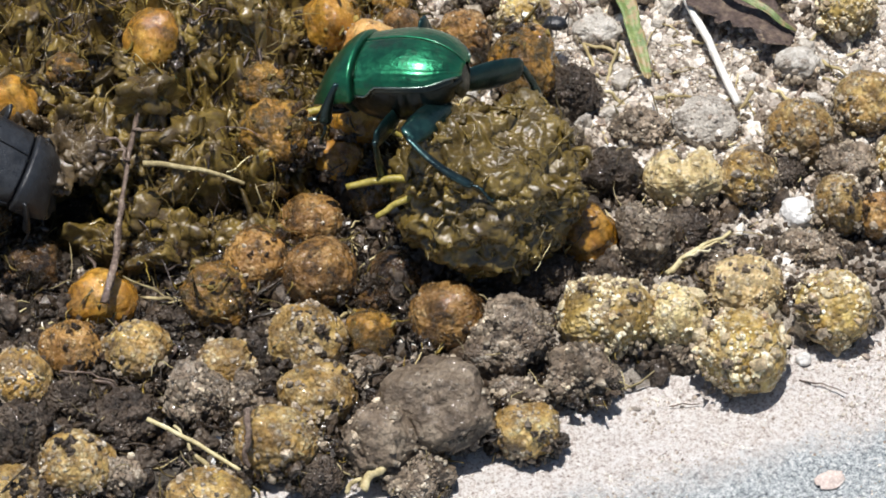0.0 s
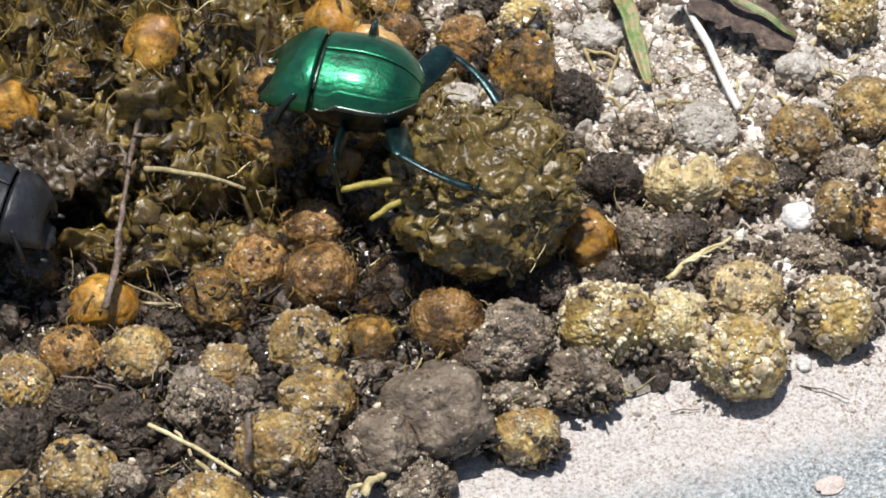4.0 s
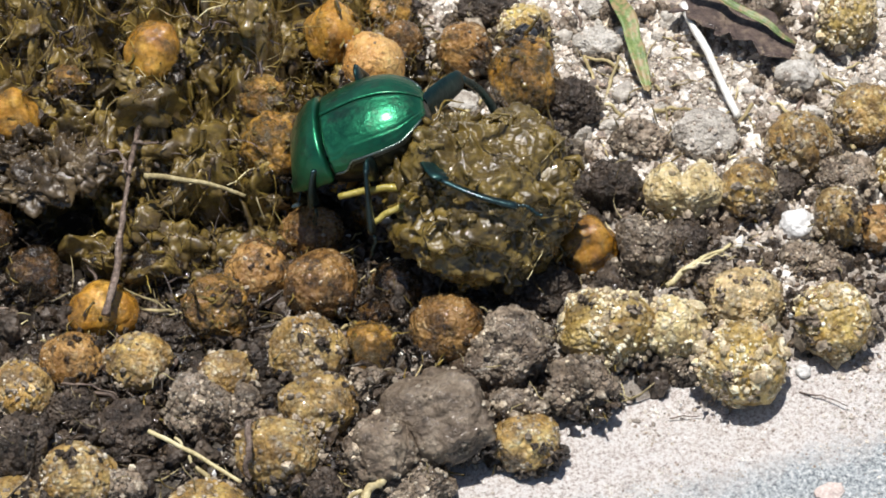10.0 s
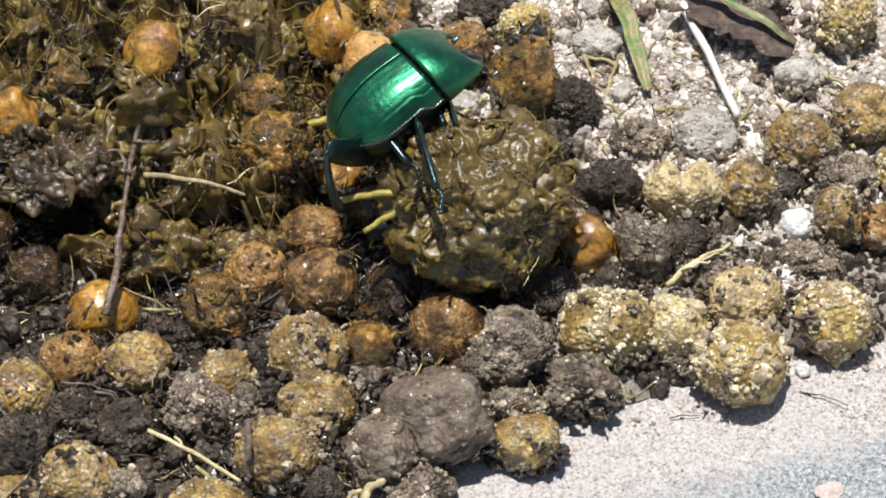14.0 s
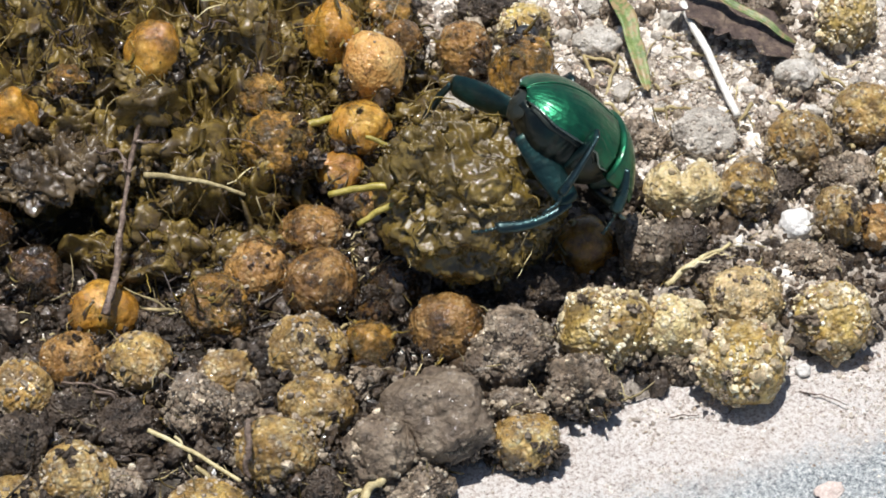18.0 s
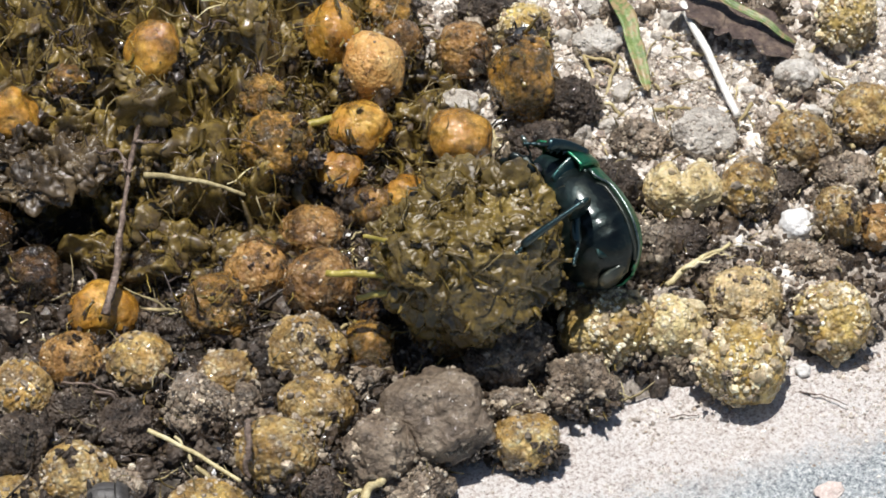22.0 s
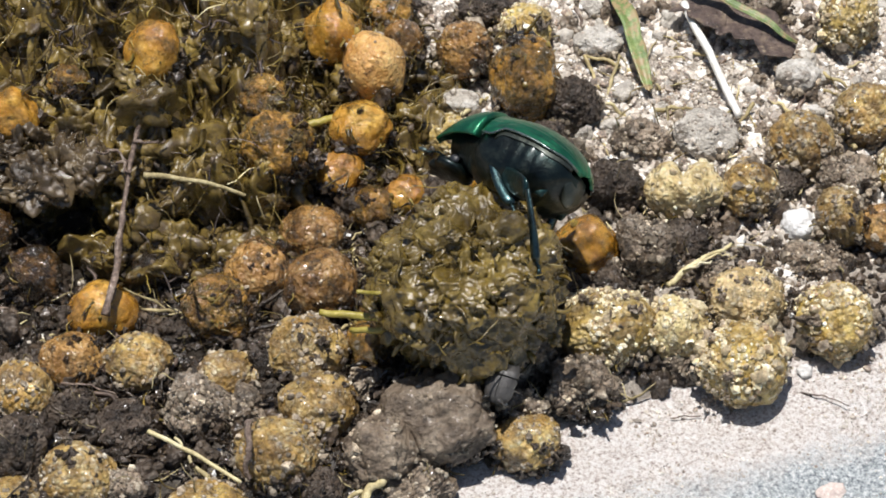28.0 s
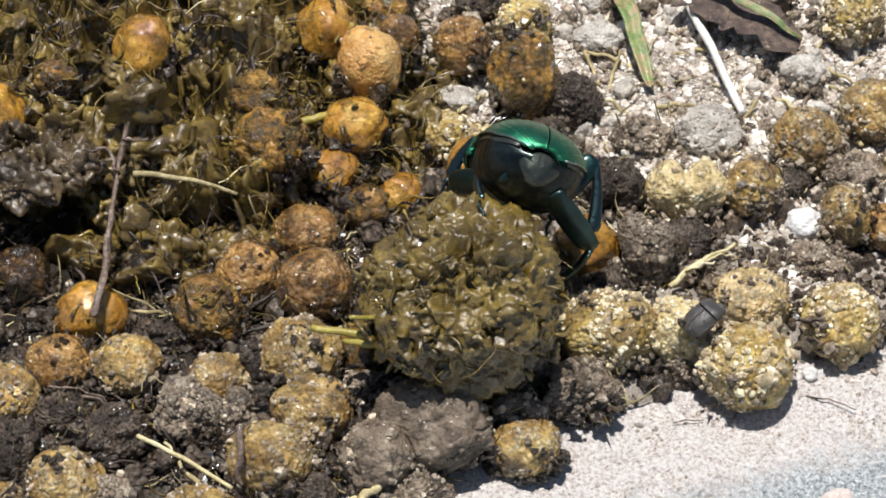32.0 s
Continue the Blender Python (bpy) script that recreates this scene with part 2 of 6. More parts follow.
SKIN = {
    "orange": husk("wet_orange_husk", ((0.24, 0.100, 0.014), (0.47, 0.225, 0.026), (0.63, 0.37, 0.065)), ((0.38, 0.17, 0.02), (0.52, 0.27, 0.036), (0.66, 0.42, 0.11)), (0.135, 0.080, 0.020), (0.50, 0.68), (0.5, 0.7), 1.1, 0.05, 0.20, 1.0),
    # wet mud, with the shade by heap and ball put into its colour
    "muddy": husk("mud_and_shade_husk", ((0.026, 0.013, 0.005), (0.075, 0.037, 0.009), (0.15, 0.075, 0.016)), ((0.06, 0.034, 0.012), (0.11, 0.065, 0.023), (0.19, 0.12, 0.05)), (0.026, 0.018, 0.010), (0.45, 0.56), (0.5, 0.7), 1.4, 0.18, 0.28, 1.0),
    "smeared": husk("smeared_husk", ((0.13, 0.062, 0.012), (0.32, 0.160, 0.024), (0.52, 0.29, 0.050)), ((0.22, 0.12, 0.02), (0.36, 0.195, 0.035), (0.50, 0.31, 0.085)), (0.085, 0.056, 0.016), (0.44, 0.58), (0.5, 0.7), 1.2, 0.10, 0.24, 1.0),
    "tan": husk("tan_husk", ((0.34, 0.14, 0.028), (0.54, 0.28, 0.08), (0.66, 0.41, 0.15)), ((0.48, 0.27, 0.09), (0.62, 0.39, 0.15), (0.72, 0.52, 0.26)), (0.16, 0.080, 0.028), (0.57, 0.68), (0.45, 0.6), 1.7, 0.10, 0.34, 0.5),
    "brown": husk("netted_brown_husk", ((0.11, 0.052, 0.014), (0.27, 0.135, 0.034), (0.44, 0.25, 0.075)), ((0.26, 0.14, 0.045), (0.44, 0.27, 0.10), (0.64, 0.47, 0.24)), (0.055, 0.036, 0.018), (0.51, 0.64), (0.44, 0.60), 1.4, 0.20, 0.28, 0.8),
    "yellow": husk("crusted_yellow_husk", ((0.16, 0.085, 0.018), (0.40, 0.26, 0.060), (0.60, 0.45, 0.13)), ((0.46, 0.35, 0.16), (0.72, 0.61, 0.35), (0.86, 0.81, 0.66)), (0.15, 0.098, 0.046), (0.50, 0.72), (0.40, 0.58), 1.2, 0.36, 0.40, 0.3),
    "dirty": husk("muddy_cream_husk", ((0.14, 0.070, 0.016), (0.38, 0.225, 0.055), (0.60, 0.43, 0.14)), ((0.46, 0.33, 0.14), (0.70, 0.58, 0.32), (0.85, 0.78, 0.60)), (0.105, 0.066, 0.034), (0.46, 0.68), (0.40, 0.58), 1.3, 0.30, 0.34, 0.5),
    "pale": husk("pale_husk", ((0.30, 0.195, 0.075), (0.60, 0.45, 0.20), (0.76, 0.63, 0.36)), ((0.56, 0.44, 0.23), (0.80, 0.71, 0.47), (0.88, 0.83, 0.68)), (0.16, 0.11, 0.06), (0.52, 0.72), (0.42, 0.56), 1.4, 0.26, 0.40, 0.3),
    "clod": husk("grey_brown_earth", ((0.095, 0.066, 0.043), (0.23, 0.172, 0.118), (0.38, 0.30, 0.22)), ((0.30, 0.24, 0.175), (0.54, 0.46, 0.36), (0.80, 0.74, 0.64)), (0.080, 0.060, 0.042), (0.53, 0.65), (0.44, 0.60), 1.9, 0.46, 0.50, 0.35),
    "dark": husk("dark_wet_earth", ((0.030, 0.020, 0.013), (0.070, 0.049, 0.033), (0.13, 0.097, 0.068)), ((0.09, 0.072, 0.053), (0.20, 0.165, 0.13), (0.42, 0.37, 0.31)), (0.036, 0.027, 0.019), (0.5, 0.62), (0.52, 0.68), 1.9, 0.40, 0.50, 0.35),
    "coated": mottled("earth_coated_stone", (0.075, 0.053, 0.036), (0.20, 0.150, 0.104), (0.36, 0.29, 0.21), 0.48, 0.22, 0.3, 1.8, 0.35, 0.45, dirt=(0.060, 0.043, 0.030), dirt_at=(0.54, 0.68)),
    "stone": mottled("grey_stone", (0.33, 0.295, 0.25), (0.53, 0.49, 0.43), (0.74, 0.70, 0.635), 0.7, 0.3, 0.0, 3.0, 0.3, 0.35, dirt=(0.22, 0.185, 0.15), dirt_at=(0.52, 0.66)),
    "flake": mottled("pink_flake", (0.42, 0.33, 0.29), (0.64, 0.54, 0.49), (0.80, 0.72, 0.67), 0.6, 0.3, 0.0, 2.5, 0.2),
    "white": mottled("white_quartz", (0.62, 0.60, 0.57), (0.78, 0.77, 0.75), (0.86, 0.86, 0.85), 0.5, 0.25, 0.0, 2.0, 0.2),
}
CRUMB = mottled("soil_crumbs", (0.08, 0.061, 0.042), (0.27, 0.217, 0.155), (0.66, 0.585, 0.465), 0.6, 0.8, 0.15, 4.0, 0.1, 0.4, per_island=True)
YELLOW_CRUMB = mottled("yellow_crumbs", (0.24, 0.18, 0.09), (0.54, 0.45, 0.28), (0.85, 0.79, 0.63), 0.45, 0.7, 0.2, 4.0, 0.08, 0.45, per_island=True)
DARK_CRUMB = mottled("dark_crumbs", (0.018, 0.012, 0.007), (0.044, 0.030, 0.019), (0.105, 0.078, 0.052), 0.30, 0.8, 0.8, 3.0, 0.15, 0.5, per_island=True, coat_rough=0.08)
PURPLE_SHRED = mottled("purplish_rootlets", (0.030, 0.020, 0.016), (0.085, 0.062, 0.052), (0.20, 0.155, 0.13), 0.3, 0.4, 0.9, 1.6, 0.08, 0.5, per_island=True, coat_rough=0.07)
GRAVEL = mottled("pale_grit", (0.29, 0.245, 0.20), (0.55, 0.488, 0.42), (0.82, 0.775, 0.71), 0.7, 0.9, 0.0, 5.0, 0.08, 0.35, per_island=True)
DUNG = mottled("wet_dung", (0.052, 0.035, 0.009), (0.138, 0.094, 0.020), (0.265, 0.19, 0.046), 0.28, 0.22, 0.85, 1.5, 0.09, 0.5, dirt=(0.052, 0.035, 0.012), dirt_at=(0.50, 0.70), rough_span=0.16, coat_rough=0.05)
HEAP_DUNG = mottled("dark_wet_dung", (0.034, 0.024, 0.009), (0.118, 0.080, 0.019), (0.27, 0.192, 0.048), 0.28, 0.16, 0.85, 1.5, 0.11, 0.5, dirt=(0.070, 0.049, 0.030), dirt_at=(0.48, 0.66), rough_span=0.16, coat_rough=0.05)
ROOF_DUNG = mottled("brown_black_dung", (0.024, 0.017, 0.010), (0.068, 0.047, 0.024), (0.145, 0.105, 0.052), 0.28, 0.2, 0.9, 1.5, 0.12, 0.5, rough_span=0.16, coat_rough=0.05)
SHRED = mottled("dung_shreds", (0.065, 0.044, 0.009), (0.165, 0.115, 0.022), (0.30, 0.225, 0.058), 0.27, 0.3, 0.85, 1.4, 0.08, 0.5, per_island=True, dirt=(0.065, 0.046, 0.028), dirt_at=(0.52, 0.64), coat_rough=0.06)
HAY = mottled("dry_stems", (0.20, 0.15, 0.07), (0.40, 0.33, 0.17), (0.62, 0.54, 0.33), 0.6, 0.6, 0.0, 3.0, 0.1, 0.3, per_island=True)
WHITE_STRAW = mottled("bleached_straw", (0.66, 0.62, 0.54), (0.80, 0.78, 0.72), (0.86, 0.85, 0.82), 0.5, 0.3, 0.1, 3.0, 0.08)
STRAW = mottled("pale_straw", (0.42, 0.34, 0.16), (0.62, 0.54, 0.30), (0.76, 0.70, 0.50), 0.5, 0.3, 0.1, 3.0, 0.08)
YELLOW_STEM = mottled("yellow_green_stem", (0.16, 0.13, 0.022), (0.29, 0.235, 0.042), (0.42, 0.35, 0.09), 0.35, 0.3, 0.3, 3.0, 0.08)
TWIG = mottled("grey_brown_twig", (0.06, 0.040, 0.030), (0.16, 0.112, 0.085), (0.30, 0.235, 0.185), 0.6, 0.5, 0.2, 2.0, 0.35)
BLADE = mottled("green_blade", (0.07, 0.12, 0.03), (0.14, 0.20, 0.06), (0.30, 0.33, 0.14), 0.4, 0.3, 0.1, 2.5, 0.08, dirt=(0.30, 0.22, 0.11), dirt_at=(0.47, 0.56))
DEAD_LEAF = mottled("dead_leaf", (0.045, 0.030, 0.026), (0.11, 0.076, 0.062), (0.24, 0.18, 0.125), 0.55, 0.5, 0.1, 2.5, 0.35, dirt=(0.30, 0.23, 0.15), dirt_at=(0.60, 0.68))


def ground_material():
    m, nt, b = material("soil", 0.75, specular=0.35)
    n, l = nt.nodes, nt.links
    tc, mm = n.new("ShaderNodeTexCoord"), n.new("ShaderNodeVectorMath")
    mm.operation = "SCALE"
    mm.inputs["Scale"].default_value = 1000
    l.new(tc.outputs["Object"], mm.inputs[0])
    vec = mm.outputs[0]
    away = n.new("ShaderNodeVectorMath")    # soaked round the heap, dry farther off
    away.operation, away.inputs[1].default_value = "DISTANCE", (-48, 0, 0)
    l.new(vec, away.inputs[0])
    wet = n.new("ShaderNodeMath")
    wet.operation, wet.inputs[1].default_value, wet.inputs[2].default_value = "MULTIPLY_ADD", 0.022, -0.78
    l.new(away.outputs["Value"], wet.inputs[0])
    soft = n.new("ShaderNodeMath")
    soft.operation, soft.inputs[1].default_value = "MULTIPLY_ADD", 0.5
    l.new(noise_node(nt, vec, 0.09, 5, 0.6), soft.inputs[0])
    l.new(wet.outputs[0], soft.inputs[2])
    dry = ramp(nt, soft.outputs[0], [(0.35, grey(0.0)), (0.75, grey(1.0))])
    fine = noise_node(nt, vec, 1.6, 6, 0.75)
    broad = noise_node(nt, vec, 0.16, 5, 0.6)
    dark = ramp(nt, fine, [(0.3, (0.009, 0.007, 0.005)), (0.5, (0.024, 0.018, 0.012)), (0.7, (0.062, 0.047, 0.032))])
    light = ramp(nt, fine, [(0.28, (0.19, 0.155, 0.125)), (0.5, (0.43, 0.375, 0.315)), (0.72, (0.68, 0.62, 0.55))])
    light = blend(nt, 0.4, light, ramp(nt, broad, [(0.3, grey(0.3)), (0.7, grey(0.7))]), "OVERLAY")
    l.new(blend(nt, dry, dark, light), b.inputs["Base Color"])
    l.new(ramp(nt, dry, [(0.0, grey(0.4)), (1.0, grey(0.85))]), b.inputs["Roughness"])
    first = bump(nt, b, fine, 0.5)
    bump(nt, b, noise_node(nt, vec, 4.5, 3), 0.2, after=first)
    return m


def slab_material():
    m, nt, b = material("granite_with_sand", 0.7, specular=0.35)
    n, l = nt.nodes, nt.links
    tc, mm = n.new("ShaderNodeTexCoord"), n.new("ShaderNodeVectorMath")
    mm.operation = "SCALE"
    mm.inputs["Scale"].default_value = 1000
    l.new(tc.outputs["Object"], mm.inputs[0])
    vec = mm.outputs[0]
    speck = noise_node(nt, vec, 1.7, 6, 0.8)
    granite = ramp(nt, speck, [(0.35, (0.07, 0.08, 0.10)), (0.44, (0.32, 0.35, 0.37)), (0.52, (0.56, 0.60, 0.61)), (0.60, (0.92, 0.92, 0.91))])
    sand = ramp(nt, noise_node(nt, vec, 1.8, 6, 0.8), [(0.35, (0.26, 0.195, 0.17)), (0.45, (0.68, 0.60, 0.55)), (0.55, (0.91, 0.87, 0.835))])
    xyz = n.new("ShaderNodeSeparateXYZ")
    l.new(vec, xyz.inputs[0])
    edge = n.new("ShaderNodeMath")  # sand lies along the rim next to the soil (local y is the distance from it)
    edge.operation, edge.inputs[1].default_value, edge.inputs[2].default_value = "MULTIPLY_ADD", 0.040, 0.74
    l.new(xyz.outputs[1], edge.inputs[0])
    mixed = n.new("ShaderNodeMath")
    mixed.operation, mixed.inputs[1].default_value = "MULTIPLY_ADD", 0.6
    l.new(noise_node(nt, vec, 0.16, 8, 0.75), mixed.inputs[0])
    l.new(edge.outputs[0], mixed.inputs[2])
    cover = ramp(nt, mixed.outputs[0], [(0.36, grey(0.0)), (0.60, grey(1.0))])
    col = blend(nt, cover, granite, sand)
    col = blend(nt, 0.5, col, ramp(nt, noise_node(nt, vec, 0.30, 8, 0.75), [(0.3, grey(0.22)), (0.7, grey(0.78))]), "OVERLAY")
    l.new(col, b.inputs["Base Color"])
    first = bump(nt, b, speck, 0.5)
    bump(nt, b, noise_node(nt, vec, 0.5, 6, 0.7), 0.7, after=first)
    return m


def shell_material(name, stops, rough, metal=0.92):
    """Beetle cuticle: metal-like, in tones that drift over the body, finely pitted."""
    m, nt, b = material(name, rough, metal=metal, coat=0.5, coat_rough=0.20)
    vec = coords(nt)
    dust = ramp(nt, noise_node(nt, vec, 0.45, 7, 0.7), [(0.52, grey(0.0)), (0.72, grey(0.75))])
    nt.links.new(blend(nt, dust, ramp(nt, noise_node(nt, vec, 0.16, 3), stops), (0.05, 0.060, 0.048)), b.inputs["Base Color"])
    nt.links.new(ramp(nt, noise_node(nt, vec, 0.5, 6, 0.7), [(0.35, grey(rough - 0.07)), (0.7, grey(rough + 0.2))]), b.inputs["Roughness"])
    first = bump(nt, b, noise_node(nt, vec, 6.0, 3), 0.03)
    bump(nt, b, noise_node(nt, vec, 1.1, 2), 0.10, after=first)
    return m


GREEN = shell_material("green_cuticle", [(0.3, (0.012, 0.095, 0.052)), (0.55, (0.020, 0.185, 0.088)), (0.75, (0.042, 0.28, 0.145))], 0.37)
TEAL = shell_material("teal_leg_cuticle", [(0.3, (0.022, 0.040, 0.046)), (0.6, (0.036, 0.080, 0.084)), (0.8, (0.055, 0.14, 0.125))], 0.30)
THIGH = shell_material("green_leg_cuticle", [(0.3, (0.009, 0.026, 0.029)), (0.6, (0.015, 0.052, 0.050)), (0.8, (0.026, 0.10, 0.085))], 0.42)
BELLY = shell_material("dark_belly_cuticle", [(0.3, (0.006, 0.009, 0.009)), (0.55, (0.009, 0.019, 0.019)), (0.8, (0.013, 0.050, 0.044))], 0.40, 0.85)
RIM = shell_material("pale_rim_cuticle", [(0.3, (0.09, 0.13, 0.12)), (0.7, (0.22, 0.28, 0.25))], 0.25)
FLANK = shell_material("dull_flank_cuticle", [(0.3, (0.025, 0.032, 0.027)), (0.55, (0.055, 0.064, 0.054)), (0.75, (0.15, 0.16, 0.125))], 0.40, 0.75)
BLACK = mottled("black_cuticle", (0.010, 0.011, 0.013), (0.020, 0.022, 0.026), (0.038, 0.042, 0.048), 0.36, 0.3, 0.2, 5.0, 0.05)
GREYBUG = mottled("grey_cuticle", (0.035, 0.032, 0.03), (0.07, 0.066, 0.062), (0.12, 0.115, 0.11), 0.42, 0.4, 0.1, 6.0, 0.05)

# ---- the ground, the slab, the heap ----
RIM_AT, RIM_N = (16.5, -31.0), (-0.30, 0.954)     # the slab's rim: a point on it and the way towards the soil


def rim_distance(x, y):
    return (x - RIM_AT[0]) * RIM_N[0] + (y - RIM_AT[1]) * RIM_N[1]


def soil_height(x, y):
    near = np.exp(-(x * x + y * y) / 130.0 ** 2)
    h = 0.9 * fbm(flat(x / 9, y / 9), 3, 3) + near * (0.45 * fbm(flat(x / 2.2, y / 2.2), 3, 11) + 0.15 * fbm(flat(x / 0.8, y / 0.8), 2, 19))
    d = rim_distance(x, y) + 1.5 * fbm(flat(x / 11, y / 11), 2, 29)
    banked = smoothstep(1.0, 6.0, d) * smoothstep(16.0, 8.0, y + 0.28 * x) * near     # mud heaped up between the seeds
    h = h + banked * (4.0 + 2.5 * fbm(flat(x / 3.5, y / 3.5), 3, 37))
    return 0.4 * h + near * (-2.2 + 2.6 * smoothstep(-1.5, 3.0, d)) + (1 - near) * 1.0


def heap_height(x, y):
    ragged = 0.16 * fbm(flat(x / 9, y / 9), 3, 51)
    d = (np.abs(x + 50) / 35) ** 3 + (np.abs(y - 31) / 37) ** 3 + ragged
    e = ((x + 18) / 20) ** 2 + ((y - 28) / 22) ** 2 + 2 * ragged
    hollow = 13.0 * np.exp(-((x + 53.5) / 8.0) ** 2 - ((y - 1.5) / 6.5) ** 2) + 4.0 * np.exp(-((x + 36) / 5) ** 2 - ((y - 1) / 4) ** 2)
    tongue = 1 - ((x + 35) / 15) ** 2 - ((y + 2) / 8) ** 2 - 1.5 * ragged
    climb = 7.0 + 0.36 * np.clip(y + 6, 0, 60)      # a steep front, then a slope that rises away
    top = np.maximum(climb * np.sqrt(np.clip(1 - d, 0, 1)) - hollow, 7.0 * np.clip(1 - e, 0, 1) ** 0.7)
    top = np.maximum(top, 6.5 * np.clip(tongue, 0, 1) ** 0.6)
    inside = np.minimum(np.minimum(d, e), 1 - tongue)
    lumps = 6.0 * np.abs(fbm(flat(x / 8, y / 8), 3, 61)) + 3.0 * (0.4 - np.abs(fbm(flat(x / 3.4, y / 3.4), 2, 71))) + 0.9 * np.abs(fbm(flat(x / 1.3, y / 1.6), 2, 75)) - 2.2
    lumps = lumps - 2.4 * smoothstep(0.15, 0.55, fbm(flat(x / 5.5, y / 5.5), 2, 79)) - 1.4 * smoothstep(0.1, 0.5, fbm(flat(x / 2.4, y / 2.4), 2, 81))
    return np.where(inside < 1, top + lumps * smoothstep(1.0, 0.75, inside), -3.0)


def overhang(v):
    """Lets the heap's front lean out over the soil before it."""
    v = np.array(v, float)
    v[:, 1] -= 0.5 * np.clip(v[:, 2] - 1.5, 0, 9) * smoothstep(24.0, 6.0, v[:, 1]) * smoothstep(-14.0, -26.0, v[:, 0])
    return v


def surface_height(x, y):
    return np.maximum(np.maximum(soil_height(x, y), heap_height(x, y)), np.where(rim_distance(x, y) < 0, 0.0, -5.0))


def ground():
    near = np.arange(-90, 90.01, 0.5)
    far = 90 * 1.35 ** np.arange(1, 32)
    xs = np.concatenate([-far[::-1], near, far])
    x, y = np.meshgrid(xs, xs, indexing="ij")
    x, y = x.ravel(), y.ravel()
    me = array_mesh("ground", np.stack([x, y, soil_height(x, y)], -1), sheet(len(xs), len(xs))[:, ::-1], ground_material())
    tagged(new("ground", me), "damp dark and dry pale gritty soil", "ground", kind="structure")


def slab():
    u, v = np.arange(-130, 150.01, 0.8), np.concatenate([np.arange(-75, 6.01, 0.8)])
    a, b = np.meshgrid(u, v, indexing="ij")
    a, b = a.ravel(), b.ravel()
    z = 0.25 * fbm(flat(a / 14, b / 14), 3, 83) + 0.12 * fbm(flat(a / 2, b / 2), 3, 87)
    z = z - 0.6 * smoothstep(1.0, 6.0, b) - 1.5 * smoothstep(-70, -75, b)
    n = len(u) * len(v)
    top = np.stack([a, b, z], -1)
    low = np.stack([a, b, 0 * z - 25], -1)
    f = sheet(len(u), len(v))
    ring = np.concatenate([np.arange(len(v)), np.arange(1, len(u)) * len(v) + len(v) - 1, n - 2 - np.arange(len(v) - 1), np.arange(len(u) - 2, 0, -1) * len(v)])
    nxt = np.roll(ring, -1)
    me = array_mesh("stone_slab", np.concatenate([top, low]), np.concatenate([f[:, ::-1], f + n, np.stack([ring, nxt, nxt + n, ring + n], -1)[:, ::-1]]), slab_material())
    ob = tagged(new("stone_slab", me), "sunlit grey granite slab dusted with pinkish sand", "stone slab", kind="structure")
    ob.matrix_world = Matrix.Translation((RIM_AT[0] * MM, RIM_AT[1] * MM, 0.0002)) @ pose(0, 0, 0, 0, 0, math.degrees(math.atan2(-RIM_N[0], RIM_N[1])))


def on_heap(n, rng, lo=0.0):
    x, y = rng.uniform(-86, 3, n * 3), rng.uniform(-11, 70, n * 3)
    h = heap_height(x, y)
    ok = (h > 0.5) & (((x + 53.5) / 9.5) ** 2 + ((y - 0.5) / 8.0) ** 2 > 1)
    x, y, h = x[ok][:n], y[ok][:n], h[ok][:n]
    e = 0.5
    nx = (heap_height(x - e, y) - heap_height(x + e, y)) / (2 * e)
    ny = (heap_height(x, y - e) - heap_height(x, y + e)) / (2 * e)
    nrm = np.stack([nx.clip(-3, 3), ny.clip(-3, 3), np.ones_like(nx)], -1)
    return overhang(np.stack([x, y, h], -1)), nrm / np.linalg.norm(nrm, axis=1)[:, None]


